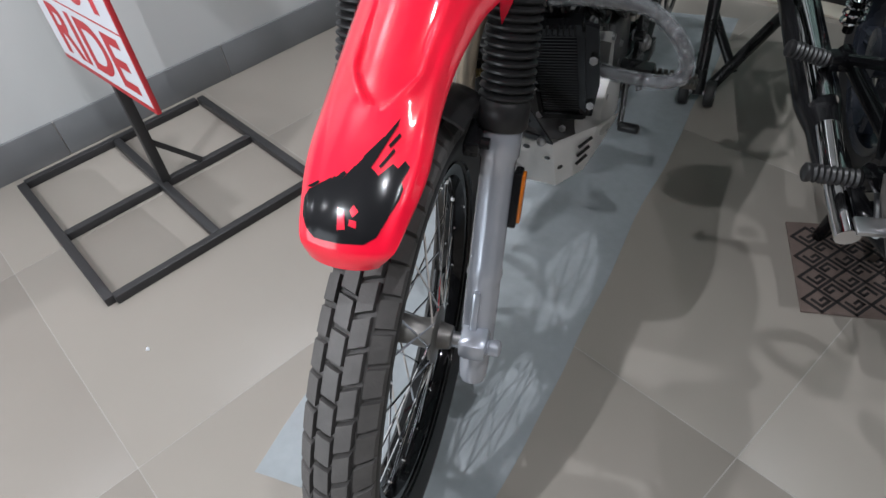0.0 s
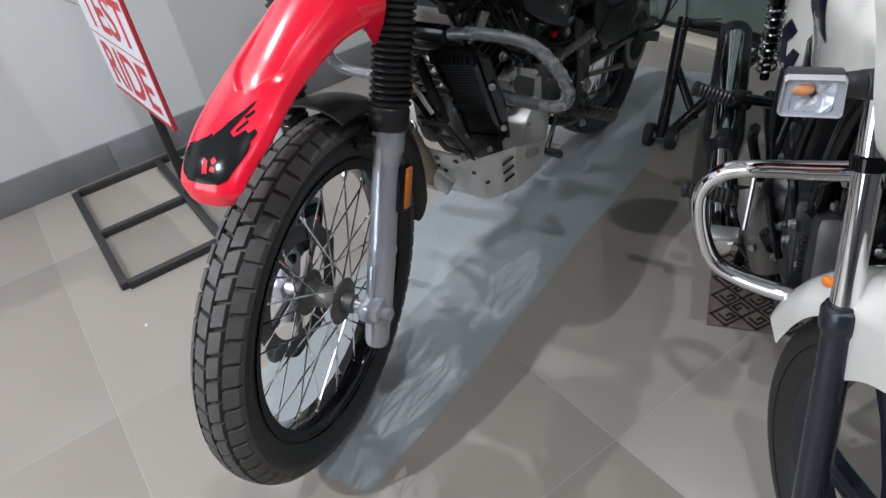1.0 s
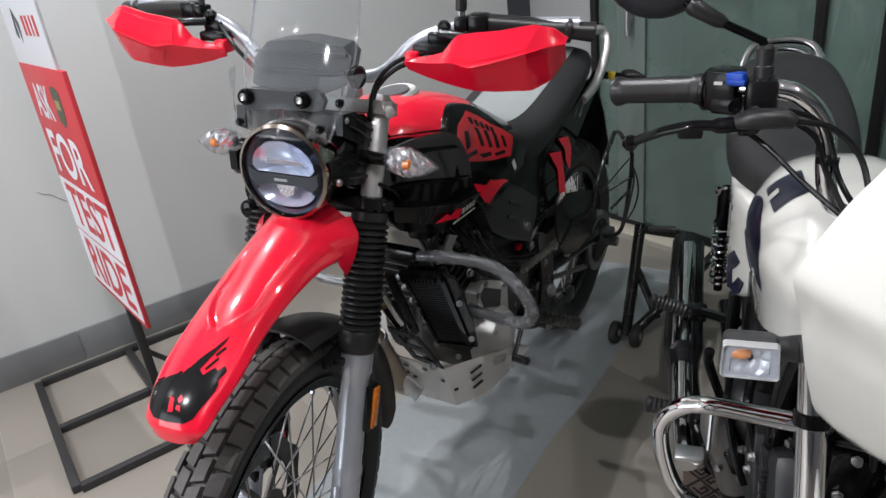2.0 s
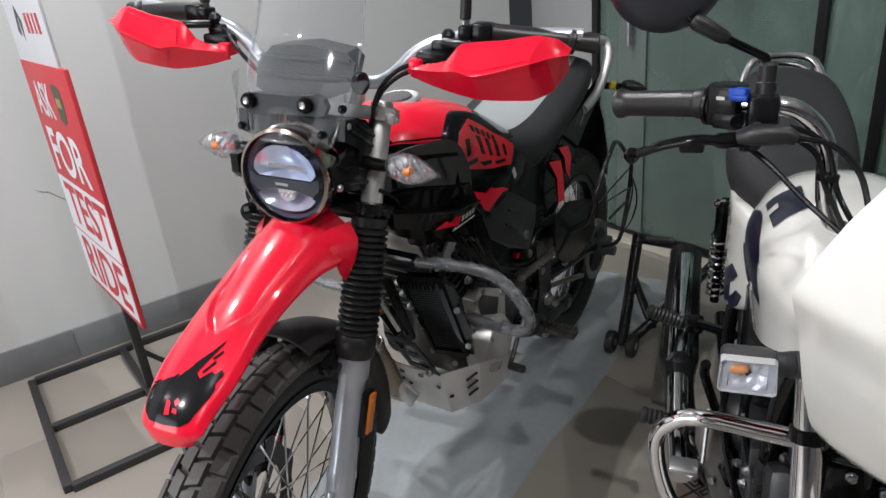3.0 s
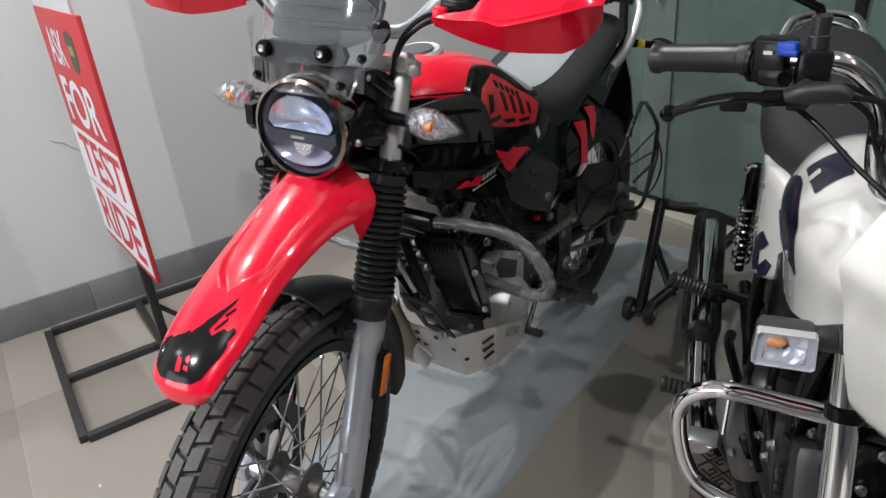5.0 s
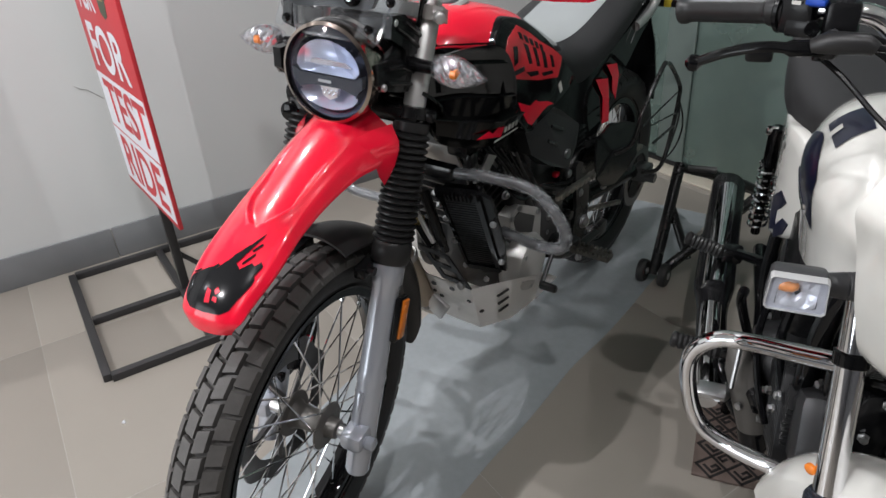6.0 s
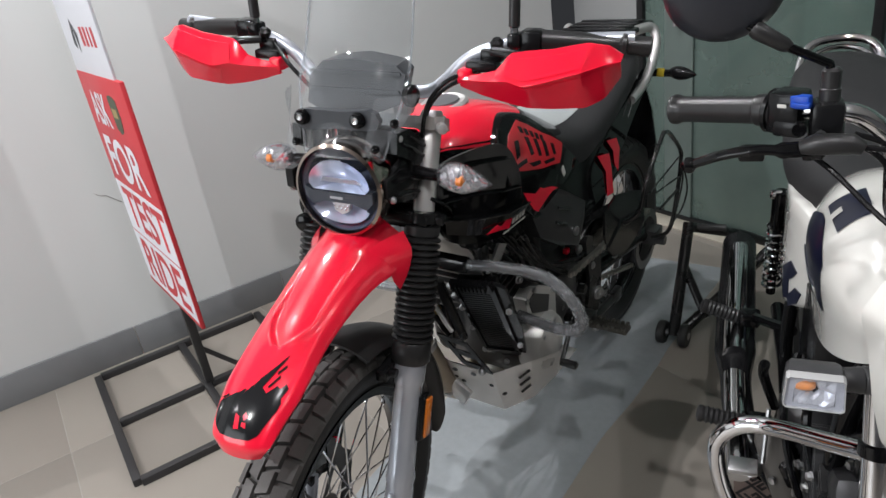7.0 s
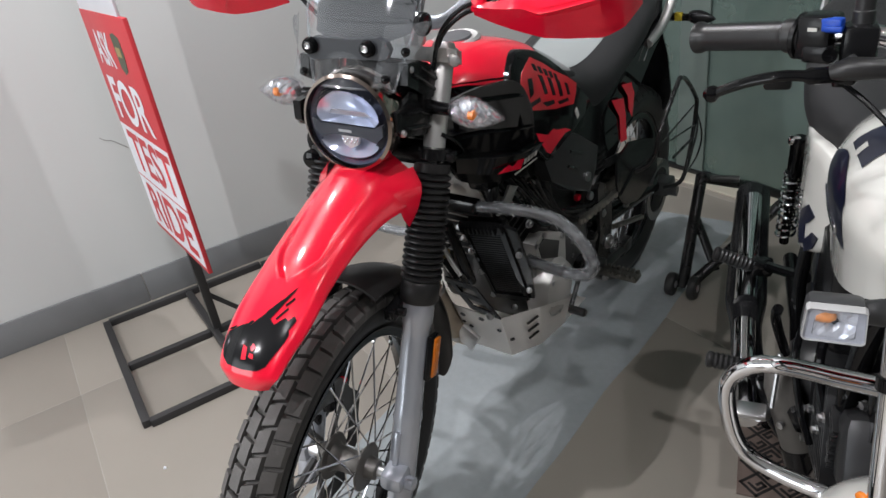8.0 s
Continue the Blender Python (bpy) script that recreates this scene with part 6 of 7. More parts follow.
# front indicators
SOFT_AMBER = material("soft_amber", (0.72, 0.28, 0.10), 0.3, vary=0.3, scale=90, bump=0.6, bump_scale=90)
INDICATOR_GREY = material("indicator_grey", (0.040, 0.040, 0.042), 0.45, vary=0.15, bump=0.05)
MILKY = material("milky_plastic", (0.38, 0.38, 0.38), 0.10, vary=0.1, scale=60, coat=0.6)
CHEEK = material("lens_cheek_grey", (0.42, 0.42, 0.43), 0.10, vary=0.25, scale=90, bump=0.2, bump_scale=120, coat=0.6)
for sx in (-1, 1):
    c = (-0.160 if sx < 0 else 0.165, 0.192, 0.826)
    ind = part("indicator", Shape().skin([[(c[0] + x * w, c[1] + yy, c[2] + 0.001 + z * h + lift) for x, z in ((-1, -0.8), (-0.9, -1), (0.9, -1), (1, -0.8), (0.93, 0.8), (0.83, 1), (-0.83, 1), (-0.93, 0.8))] for yy, w, h, lift in ((-0.004, 0.0290, 0.0205, 0), (0.004, 0.0298, 0.0212, 0.0), (0.018, 0.0292, 0.0195, -0.002), (0.030, 0.0255, 0.016, -0.004), (0.038, 0.016, 0.010, -0.004))]), INDICATOR_GREY, white, "square turn indicator with dark grey housing", smooth=35)
    corners = ((-1.05, -0.82), (-0.94, -0.96), (0.94, -0.96), (1.05, -0.82), (0.98, 0.82), (0.87, 0.94), (-0.87, 0.94), (-0.98, 0.82))
    part("lens_rim", Shape().skin([[(c[0] + x * w, c[1] + yy, c[2] + z * h) for x, z in corners] for yy, w, h in ((-0.0035, 0.0284, 0.0218), (-0.0135, 0.0282, 0.0216), (-0.0155, 0.0277, 0.0211), (-0.0155, 0.0270, 0.0204), (-0.0125, 0.0264, 0.0198))], caps=False), MILKY, ind, "milky clear lens rim", smooth=25)
    part("lens_cheek", Shape().skin([[(c[0] + x * w, c[1] + yy, c[2] + z * h) for x, z in corners] for yy, w, h in ((-0.0125, 0.0264, 0.0198), (-0.0118, 0.0190, 0.0168))], caps=False), CHEEK, ind, "greyish clear side of the lens", smooth=0)
    ln = part("lens", Shape().skin([[(c[0] + x * w, c[1] + yy, c[2] + z * h) for x, z in corners] for yy, w, h in ((-0.0140, 0.0266, 0.0200), (-0.0150, 0.0260, 0.0194))]), GLASS, ind, "clear lens", smooth=25)
    ln.visible_shadow = False
    rng = random.Random(5)
    sheet = [[(c[0] - 0.019 + 0.00475 * i, c[1] - 0.0115 + 0.010 * (1 - abs(i - 4) / 4) * (1 - abs(k - 3) / 3) + rng.uniform(-0.0012, 0.0012), c[2] - 0.0165 + 0.0055 * k) for i in range(9)] for k in range(7)]
    part("bowl", Shape().skin(sheet, caps=False, closed=False), CRYSTAL, ind, "faceted silver reflector", smooth=0)
    part("bulb", Shape().lathe([(0.002, -0.010), (0.0055, -0.009), (0.007, -0.004), (0.007, 0.004), (0.004, 0.009), (0.001, 0.010)], (c[0] - 0.009, c[1] - 0.0075, c[2] + 0.007), (1, 0, 0.05), 14), SOFT_AMBER, ind, "orange bulb")
    # ribbed rubber stalk, widening towards the cowl
    prof = [(0.0125, 0.0), (0.0135, 0.012)] + [q for i in range(4) for q in ((0.0142 + 0.0005 * i, 0.018 + i * 0.0055), (0.0148 + 0.0005 * i, 0.0195 + i * 0.0055), (0.0148 + 0.0005 * i, 0.0215 + i * 0.0055), (0.0134 + 0.0005 * i, 0.0225 + i * 0.0055))] + [(0.017, 0.042), (0.0178, 0.060)]
    part("indicator_stalk", Shape().lathe(prof, (c[0] - sx * 0.024, c[1] + 0.016, c[2] + 0.001), (-sx * 0.96, 0.22, -0.05), 20), INDICATOR_GREY, ind)

# crash guard
pts = [(-0.075, 0.228, 0.717), (-0.09, 0.232, 0.714), (-0.125, 0.275, 0.685), (-0.185, 0.345, 0.639), (-0.228, 0.36, 0.622), (-0.256, 0.365, 0.585), (-0.254, 0.365, 0.525), (-0.232, 0.36, 0.465), (-0.19, 0.345, 0.446), (-0.13, 0.32, 0.448), (-0.05, 0.30, 0.455)]
part("crash_guard", Shape().tube(spline(pts, 7), 0.0125, 14), CHROME, white, "chrome tubular crash guard")
part("crash_guard", Shape().tube(spline([(-p[0] - 0.03, p[1], p[2]) for p in pts], 7), 0.0125, 14), CHROME, white)

# handlebar and controls
BAR_AT = Matrix.Translation((0.003, 0.058, -0.015))


def control(name, shape, mat, parent, label=""):
    return part(name, shape, mat, parent, label, at=BAR_AT if parent is white else None)


control("handlebar", Shape().tube(spline([(-0.33, 0.42, 1.067), (-0.226, 0.365, 1.079), (-0.15, 0.335, 1.083), (-0.115, 0.33, 1.072), (-0.088, 0.33, 1.035), (-0.078, 0.325, 0.96), (-0.05, 0.32, 0.93), (0.05, 0.32, 0.93), (0.08, 0.32, 0.96), (0.09, 0.32, 1.035), (0.15, 0.33, 1.08), (0.34, 0.42, 1.067)], 6), 0.0115, 14), CHROME, white, "chrome handlebar")
for sx in (-1, 1):
    e, i0 = Vector((sx * 0.335, 0.424, 1.067)), Vector((sx * 0.222, 0.363, 1.079))
    d = (e - i0).normalized()
    L = (e - i0).length
    prof = [(0.0185, -0.012), (0.0195, -0.010), (0.0195, 0.008), (0.0172, 0.010), (0.0166, 0.014)] + [(0.0168 + 0.0003 * (k % 2), 0.016 + k * (L - 0.03) / 20) for k in range(20)] + [(0.0178, L - 0.011), (0.0198, L - 0.008), (0.0202, L - 0.002), (0.014, L)]
    control("grip", Shape().lathe(prof, i0, d, 22), GAITER, white, "black rubber grip")
TURN = Matrix.Rotation(radians(-25), 3, "Z")
sw = control("switch_housing", Shape().box((-0.197, 0.350, 1.081), (0.038, 0.040, 0.050), 0.006, TURN).box((-0.196, 0.335, 1.064), (0.034, 0.016, 0.020), 0.004, TURN), BLACK, white, "black switch housing")
control("flange", Shape().lathe([(0.026, 0), (0.027, 0.004), (0.022, 0.008)], (-0.212, 0.359, 1.079), (-0.85, 0.5, 0.05), 20), BLACK, sw)
control("blue_switch", Shape().box((-0.186, 0.330, 1.0965), (0.022, 0.014, 0.016), 0.003, TURN).box((-0.186, 0.322, 1.094), (0.020, 0.006, 0.006), 0.001, TURN), material("blue_plastic", (0.008, 0.06, 0.40), 0.35), sw, "bright blue stop switch")
control("starter_button", Shape().lathe([(0.008, 0), (0.008, 0.004), (0.004, 0.003)], (-0.186, 0.322, 1.066), (0, -1, 0), 14), GLOSS_BLACK, sw)
control("switch_mark", Shape().box((-0.206, 0.3265, 1.093), (0.01, 0.001, 0.004), 0, Matrix.Rotation(radians(-25), 3, "Z")), WHITE, sw)
control("lever_clamp", Shape().box((-0.158, 0.335, 1.072), (0.036, 0.04, 0.05), 0.008).lathe([(0.008, 0), (0.008, 0.008)], (-0.165, 0.312, 1.062), (0, -1, 0), 10), BLACK, white)
control("clamp_screw", Shape().lathe([(0.006, 0), (0.006, 0.007)], (-0.165, 0.308, 1.064), (0, -1, 0), 10), STEEL, white)
control("brake_lever", Shape().tube(spline([(-0.17, 0.295, 1.052), (-0.20, 0.288, 1.052), (-0.233, 0.29, 1.052), (-0.27, 0.30, 1.042), (-0.302, 0.315, 1.026)], 6), [0.010] * 8 + [0.0068] * 17, 12, flat=0.7).lathe([(0.003, -0.010), (0.0095, -0.005), (0.0105, 0.0), (0.0095, 0.005), (0.003, 0.010)], (-0.306, 0.317, 1.024), (1, 0, 0), 16), GLOSS_BLACK, white, "black brake lever with ball end")
control("lever_boot", Shape().tube([(-0.185, 0.288, 1.055), (-0.17, 0.285, 1.06), (-0.135, 0.283, 1.06), (-0.125, 0.283, 1.055)], [0.008, 0.0125, 0.0115, 0.008], 14), GAITER, white, "black rubber lever boot")
for pts in ([(-0.128, 0.283, 1.056), (-0.09, 0.28, 1.05), (-0.06, 0.27, 1.02), (-0.05, 0.24, 0.98)], [(-0.19, 0.335, 1.045), (-0.15, 0.31, 1.02), (-0.11, 0.28, 0.985), (-0.07, 0.25, 0.955)], [(-0.14, 0.325, 1.055), (-0.10, 0.315, 1.03), (-0.085, 0.305, 0.99), (-0.06, 0.27, 0.94)], [(-0.13, 0.32, 1.06), (-0.09, 0.32, 1.04), (-0.07, 0.31, 0.98), (-0.045, 0.27, 0.94)]):
    control("cable", Shape().tube(spline(pts, 6), 0.0034, 8), BLACK, white)
control("cable_tie", Shape().lathe([(0.0125, -0.004), (0.0125, 0.004)], (-0.083, 0.318, 1.0), (0.1, 0.1, 1), 14), BLACK, white)
MIRROR_SHELL = material("mirror_shell", (0.022, 0.024, 0.031), 0.34, vary=0.15, bump=0.05)
mr = control("mirror", Shape().lathe([(0.004, 0.02), (0.03, 0.018), (0.058, 0.010), (0.066, 0.0), (0.062, -0.010), (0.05, -0.02), (0.003, -0.026)], (-0.272, 0.315, 1.238), (-0.1, 1.0, 0.05), 32), MIRROR_SHELL, white, "round-backed black mirror")
control("mirror_face", Shape().lathe([(0.058, 0.0205), (0.057, 0.0215)], (-0.272, 0.315, 1.238), (-0.1, 1.0, 0.05), 32), CHROME, mr)
stem = control("mirror_stem", Shape().tube(spline([(-0.157, 0.337, 1.12), (-0.160, 0.335, 1.136), (-0.168, 0.33, 1.142), (-0.218, 0.305, 1.172), (-0.262, 0.312, 1.202)], 6), 0.0050, 12), GLOSS_BLACK, mr, "black mirror stem")
control("stem_boot", Shape().lathe([(0.008, 0), (0.0112, 0.003), (0.0112, 0.026), (0.0100, 0.027), (0.0105, 0.046), (0.007, 0.05)], (-0.157, 0.335, 1.083), (0, 0.06, 1), 18), GAITER, stem)
control("stem_sleeve", Shape().tube([(-0.203, 0.3125, 1.163), (-0.208, 0.310, 1.166), (-0.236, 0.305, 1.184), (-0.240, 0.306, 1.187)], [0.006, 0.0082, 0.0100, 0.0085], 14), GAITER, stem)
control("lever_knuckle", Shape().box((-0.172, 0.298, 1.050), (0.030, 0.018, 0.020), 0.005, TURN).lathe([(0.006, 0), (0.006, 0.026)], (-0.176, 0.297, 1.038), (0, 0, 1), 12), BLACK, white)
control("throttle_tab", Shape().box((-0.235, 0.33, 1.035), (0.03, 0.02, 0.018), 0.004), BLACK, white)

# tank with stickers
WTANK = [(0.30, 0.84, 0.06, 0.79), (0.36, 0.895, 0.098, 0.75), (0.45, 0.925, 0.122, 0.715), (0.56, 0.93, 0.128, 0.70), (0.66, 0.905, 0.112, 0.70), (0.74, 0.868, 0.09, 0.72)]
WT_LINE = spline(WTANK, 8)


def wtank(s, u, lift):
    t = max(0.0, min(0.99999, s)) * (len(WT_LINE) - 1)
    i = int(t)
    a, b = WT_LINE[i], WT_LINE[i + 1]
    y, top, w, low = (a[k] + (b[k] - a[k]) * (t - i) for k in range(4))
    ang = u * math.pi * 0.5
    x = math.copysign(abs(math.sin(ang)) ** 0.75, u)
    if abs(u) > 0.7:
        x *= 1 - 0.2 * ((abs(u) - 0.7) / 0.3) ** 1.5
    zt = math.cos(ang) ** 0.6 if abs(u) < 1 else 0
    return (-0.03 - x * (w + lift), y, low + (top - low + lift) * zt)


wt = part("fuel_tank", surface_patch(wtank, 0, 1, -1, 1, 44, 44, 0.0, 0.004), WHITE, white, "white fuel tank with navy stickers", smooth=60)
for sd in (1, -1):
    part("navy_sticker", surface_patch(wtank, lambda q: np.interp(q, [0, 0.4, 1], [0.50, 0.36, 0.34]), lambda q: np.interp(q, [0, 0.35, 0.7, 1], [0.54, 0.72, 0.66, 0.36]), sd * 0.54, sd * 0.91, 14, 24, 0.0015), NAVY, wt, "navy crescent sticker", smooth=60)
    part("navy_sticker", surface_patch(wtank, lambda q: 0.40, lambda q: 0.53 + 0.02 * q, sd * 0.22, sd * 0.49, 12, 16, 0.0015), NAVY, wt, "navy block sticker", smooth=60)
    part("white_band", surface_patch(wtank, lambda q: 0.465, lambda q: 0.49, sd * 0.40, sd * 0.50, 4, 8, 0.0026), WHITE, wt, smooth=60)
    for k in range(7):
        part("raised_mark", surface_patch(wtank, 0.60 - 0.030 * k, 0.63 - 0.030 * k, sd * (0.81 + 0.008 * k), sd * (0.845 + 0.008 * k), 2, 2, 0.004, 0.003), CHROME, wt, smooth=0)

WSEAT = [(0.64, 0.872, 0.045, 0.83), (0.72, 0.86, 0.066, 0.80), (0.82, 0.862, 0.092, 0.775), (0.95, 0.885, 0.118, 0.80), (1.08, 0.925, 0.118, 0.85), (1.22, 0.952, 0.105, 0.885), (1.32, 0.945, 0.078, 0.90)]
WS_LINE = spline(WSEAT, 8)


def wseat(s, u, lift):
    t = max(0.0, min(0.99999, s)) * (len(WS_LINE) - 1)
    i = int(t)
    a, b = WS_LINE[i], WS_LINE[i + 1]
    y, top, w, low = (a[k] + (b[k] - a[k]) * (t - i) for k in range(4))
    ang = u * math.pi * 0.5
    x = math.copysign(abs(math.sin(ang)) ** 0.8, u)
    zt = math.cos(ang) ** 0.6 if abs(u) < 1 else 0
    return (-0.052 - x * (w + lift), y, low + (top - low + lift) * zt)


part("seat", surface_patch(wseat, 0, 1, -1, 1, 44, 32, 0.0, 0.006), SEAT_BLACK, white, "long black vinyl seat", smooth=60)
part("grab_rail", Shape().tube(spline([(-0.130, 1.20, 0.82), (-0.137, 1.29, 0.875), (-0.131, 1.34, 0.925), (-0.107, 1.36, 0.958), (-0.050, 1.37, 0.966), (0.005, 1.36, 0.958), (0.031, 1.34, 0.925), (0.039, 1.29, 0.875), (0.045, 1.2, 0.82)], 6), 0.010, 12), CHROME, white, "chrome grab rail")
part("grab_rail_inner", Shape().tube(spline([(-0.120, 1.24, 0.83), (-0.120, 1.32, 0.885), (-0.105, 1.36, 0.93), (-0.050, 1.385, 0.945), (0.005, 1.36, 0.93), (0.020, 1.32, 0.885), (0.025, 1.24, 0.83)], 6), 0.008, 12), CHROME, white)

# rear side panels, shocks, silencer
for sx in (-1, 1):
    cx = -0.045
    q = [(0.665, 0.70), (0.69, 0.775), (0.76, 0.80), (0.86, 0.79), (1.02, 0.80), (1.22, 0.86), (1.26, 0.83), (1.12, 0.74), (0.98, 0.62), (0.88, 0.578), (0.80, 0.580), (0.735, 0.605), (0.69, 0.645)]

    def panel(u, v, w, sx=sx):
        return (cx + sx * (np.interp(u, [0.66, 0.70, 0.74, 0.80, 0.90, 1.0, 1.26], [0.052, 0.072, 0.088, 0.107, 0.107, 0.104, 0.085]) + w), u, v)

    rim = spline(q, 4, loop=True)
    mid = (0.84, 0.69)
    rings = [[panel(mid[0] + (u - mid[0]) * k, mid[1] + (v - mid[1]) * k, w) for u, v in rim] for k, w in ((1, -0.010), (1, 0.004), (0.96, 0.009), (0.75, 0.010), (0.5, 0.010), (0.25, 0.010), (0.02, 0.010))]
    sp = part("side_panel", Shape().skin(rings), WHITE, white, "white rear side panel", smooth=50)
    for poly in ([(0.742, 0.672), (0.772, 0.682), (0.806, 0.655), (0.800, 0.622), (0.776, 0.640), (0.760, 0.652)], [(0.722, 0.640), (0.744, 0.640), (0.775, 0.608), (0.768, 0.588), (0.735, 0.612)], [(0.776, 0.640), (0.800, 0.622), (0.792, 0.592), (0.772, 0.603)]):
        part("navy_mark", Shape().plate(poly, 0.0016, lambda u, v, w: panel(u, v, 0.0104 + w)), NAVY, sp, smooth=0)
    for k in range(5):
        part("raised_mark", Shape().plate([(0.80 + 0.010 * k, 0.765 - 0.018 * k), (0.812 + 0.010 * k, 0.762 - 0.018 * k), (0.812 + 0.010 * k, 0.750 - 0.018 * k), (0.80 + 0.010 * k, 0.753 - 0.018 * k)], 0.003, lambda u, v, w: panel(u, v, 0.0104 + w)), STEEL, sp, smooth=0)
    top, low = Vector((cx + sx * 0.117, 1.13, 0.668)), Vector((cx + sx * 0.122, 1.20, 0.36))
    d = (low - top).normalized()
    shock = part("shock_absorber", Shape().lathe([(0.014, -0.01), (0.018, 0), (0.018, 0.09), (0.011, 0.095), (0.011, 0.3)], top, d, 16), GLOSS_BLACK, white, "rear shock absorber with chrome spring")
    ax1 = d.orthogonal().normalized()
    ax2 = d.cross(ax1)
    part("spring", Shape().tube([tuple(top + d * (0.085 + 0.19 * k / 130) + (ax1 * math.cos(k * 2 * math.pi / 14) + ax2 * math.sin(k * 2 * math.pi / 14)) * 0.021) for k in range(131)], 0.0036, 6), CHROME, shock, "chrome coil spring")
    part("shock_nut", Shape().lathe([(0.012, 0), (0.012, 0.02), (0.007, 0.024)], top, (sx, 0, 0.1), 14), CHROME, shock)
    for py, px0, px1, pz in ((1.0, 0.189, 0.279, 0.415), (0.69, 0.165, 0.262, 0.362)):
        L = px1 - px0
        prof = [(0.010, -0.03), (0.011, 0.0)] + [(0.0175 if i % 2 else 0.0145, 0.004 + i * (L - 0.01) / 18) for i in range(18)] + [(0.017, L - 0.004), (0.010, L)]
        pg = part("foot_peg", Shape().lathe(prof, (cx + sx * px0, py, pz - 0.003), (sx, 0, 0.32 if py > 0.9 else 0.1), 18), GAITER, white, "ribbed black rubber foot peg")
        part("peg_bracket", Shape().box((cx + sx * (px0 - 0.02), py + 0.005, pz - 0.005), (0.045, 0.04, 0.036), 0.008).tube([(cx + sx * (px0 - 0.03), py, pz), (cx + sx * 0.09, py - 0.14, pz - 0.01 if py < 0.9 else pz + 0.06)], 0.012, 8), GLOSS_BLACK, pg)
sil = part("silencer", Shape().tube(spline([(-0.13, 0.60, 0.25), (-0.15, 0.625, 0.268), (-0.19, 0.69, 0.285), (-0.225, 0.78, 0.30), (-0.238, 0.90, 0.325), (-0.243, 1.05, 0.342), (-0.246, 1.42, 0.372), (-0.246, 1.465, 0.376), (-0.246, 1.49, 0.378)], 5), [0.02] * 11 + [0.022, 0.024, 0.026, 0.028, 0.03] + [0.032] * 4 + [0.034, 0.038, 0.042] + [0.045] * 11 + [0.044, 0.043, 0.040, 0.034, 0.026, 0.016, 0.004], 22), BLACK, white, "black silencer with a chrome heat shield")
part("heat_shield", Shape().tube(spline([(-0.243, 0.92, 0.362), (-0.246, 1.1, 0.382), (-0.248, 1.38, 0.402)], 6), [0.028] * 13, 16, flat=0.8), CHROME, sil, "chrome heat shield")
part("shield_lower", Shape().tube(spline([(-0.222, 0.62, 0.285), (-0.232, 0.72, 0.31), (-0.24, 0.86, 0.35)], 6), [0.022] * 13, 14), CHROME, sil)

# engine and frame
SATIN = material("satin_black", (0.011, 0.011, 0.012), 0.33, vary=0.25, spec=0.35)
part("engine_case", Shape().box((-0.045, 0.70, 0.33), (0.15, 0.30, 0.20), 0.04), SATIN, white, "black engine crankcase")
part("case_cover", Shape().lathe([(0.02, 0.05), (0.07, 0.046), (0.085, 0.03), (0.092, 0.0)], (-0.108, 0.72, 0.33), (-1, 0, 0), 32), SATIN, white)
cy = part("engine_cylinder", Shape().box((-0.04, 0.46, 0.44), (0.10, 0.16, 0.10), 0.02, Matrix.Rotation(radians(62), 3, "X")), SATIN, white, "finned black engine cylinder")
for i in range(9):
    part("cooling_fin", Shape().box((-0.04, 0.54 - i * 0.02, 0.405 + i * 0.011), (0.17, 0.005, 0.15), 0.002, Matrix.Rotation(radians(-28), 3, "X")), SATIN, cy)
part("engine_head", Shape().box((-0.04, 0.34, 0.51), (0.14, 0.08, 0.12), 0.02, Matrix.Rotation(radians(-28), 3, "X")), material("satin_alloy", (0.04, 0.04, 0.042), 0.4, 0.6, vary=0.15), cy)
part("header_pipe", Shape().tube(spline([(-0.05, 0.32, 0.50), (-0.06, 0.27, 0.44), (-0.06, 0.33, 0.36), (-0.05, 0.46, 0.30)], 6), 0.015, 14), GLOSS_BLACK, white)
for sx in (-1, 1):
    part("frame_tube", Shape().tube(spline([(-0.045 + sx * 0.02, 0.32, 0.86), (-0.045 + sx * 0.05, 0.38, 0.66), (-0.045 + sx * 0.055, 0.43, 0.42), (-0.045 + sx * 0.06, 0.52, 0.26)], 5), 0.016, 10), GLOSS_BLACK, white)
    part("frame_tube", Shape().tube(spline([(-0.045 + sx * 0.09, 0.80, 0.66), (-0.045 + sx * 0.10, 0.86, 0.46), (-0.045 + sx * 0.09, 0.84, 0.30)], 5), 0.014, 10), GLOSS_BLACK, white)
    part("swing_arm", Shape().tube([(-0.045 + sx * 0.085, 0.86, 0.33), (-0.045 + sx * 0.10, 1.24, 0.305)], 0.018, 10), GLOSS_BLACK, white)
part("air_box", Shape().box((-0.045, 0.66, 0.60), (0.17, 0.20, 0.20), 0.03), BLACK, white)
part("side_box", Shape().box((-0.10, 0.64, 0.62), (0.06, 0.13, 0.16), 0.02), BLACK, white)
part("brake_pedal", Shape().tube(spline([(-0.17, 0.72, 0.33), (-0.185, 0.62, 0.315), (-0.205, 0.565, 0.345)], 5), 0.007, 8).box((-0.217, 0.56, 0.365), (0.05, 0.04, 0.009), 0.003), STEEL, white, "bare steel brake pedal")
part("pedal_rod", Shape().tube([(-0.185, 0.565, 0.375), (-0.18, 0.60, 0.47)], 0.004, 8), STEEL, white)
part("bare_cover", Shape().lathe([(0.026, 0), (0.027, 0.008), (0.022, 0.016), (0.012, 0.022), (0.002, 0.024)], (-0.098, 0.41, 0.40), (-0.6, -0.6, 0.5), 22), ALLOY, white, "bare alloy domed cover")
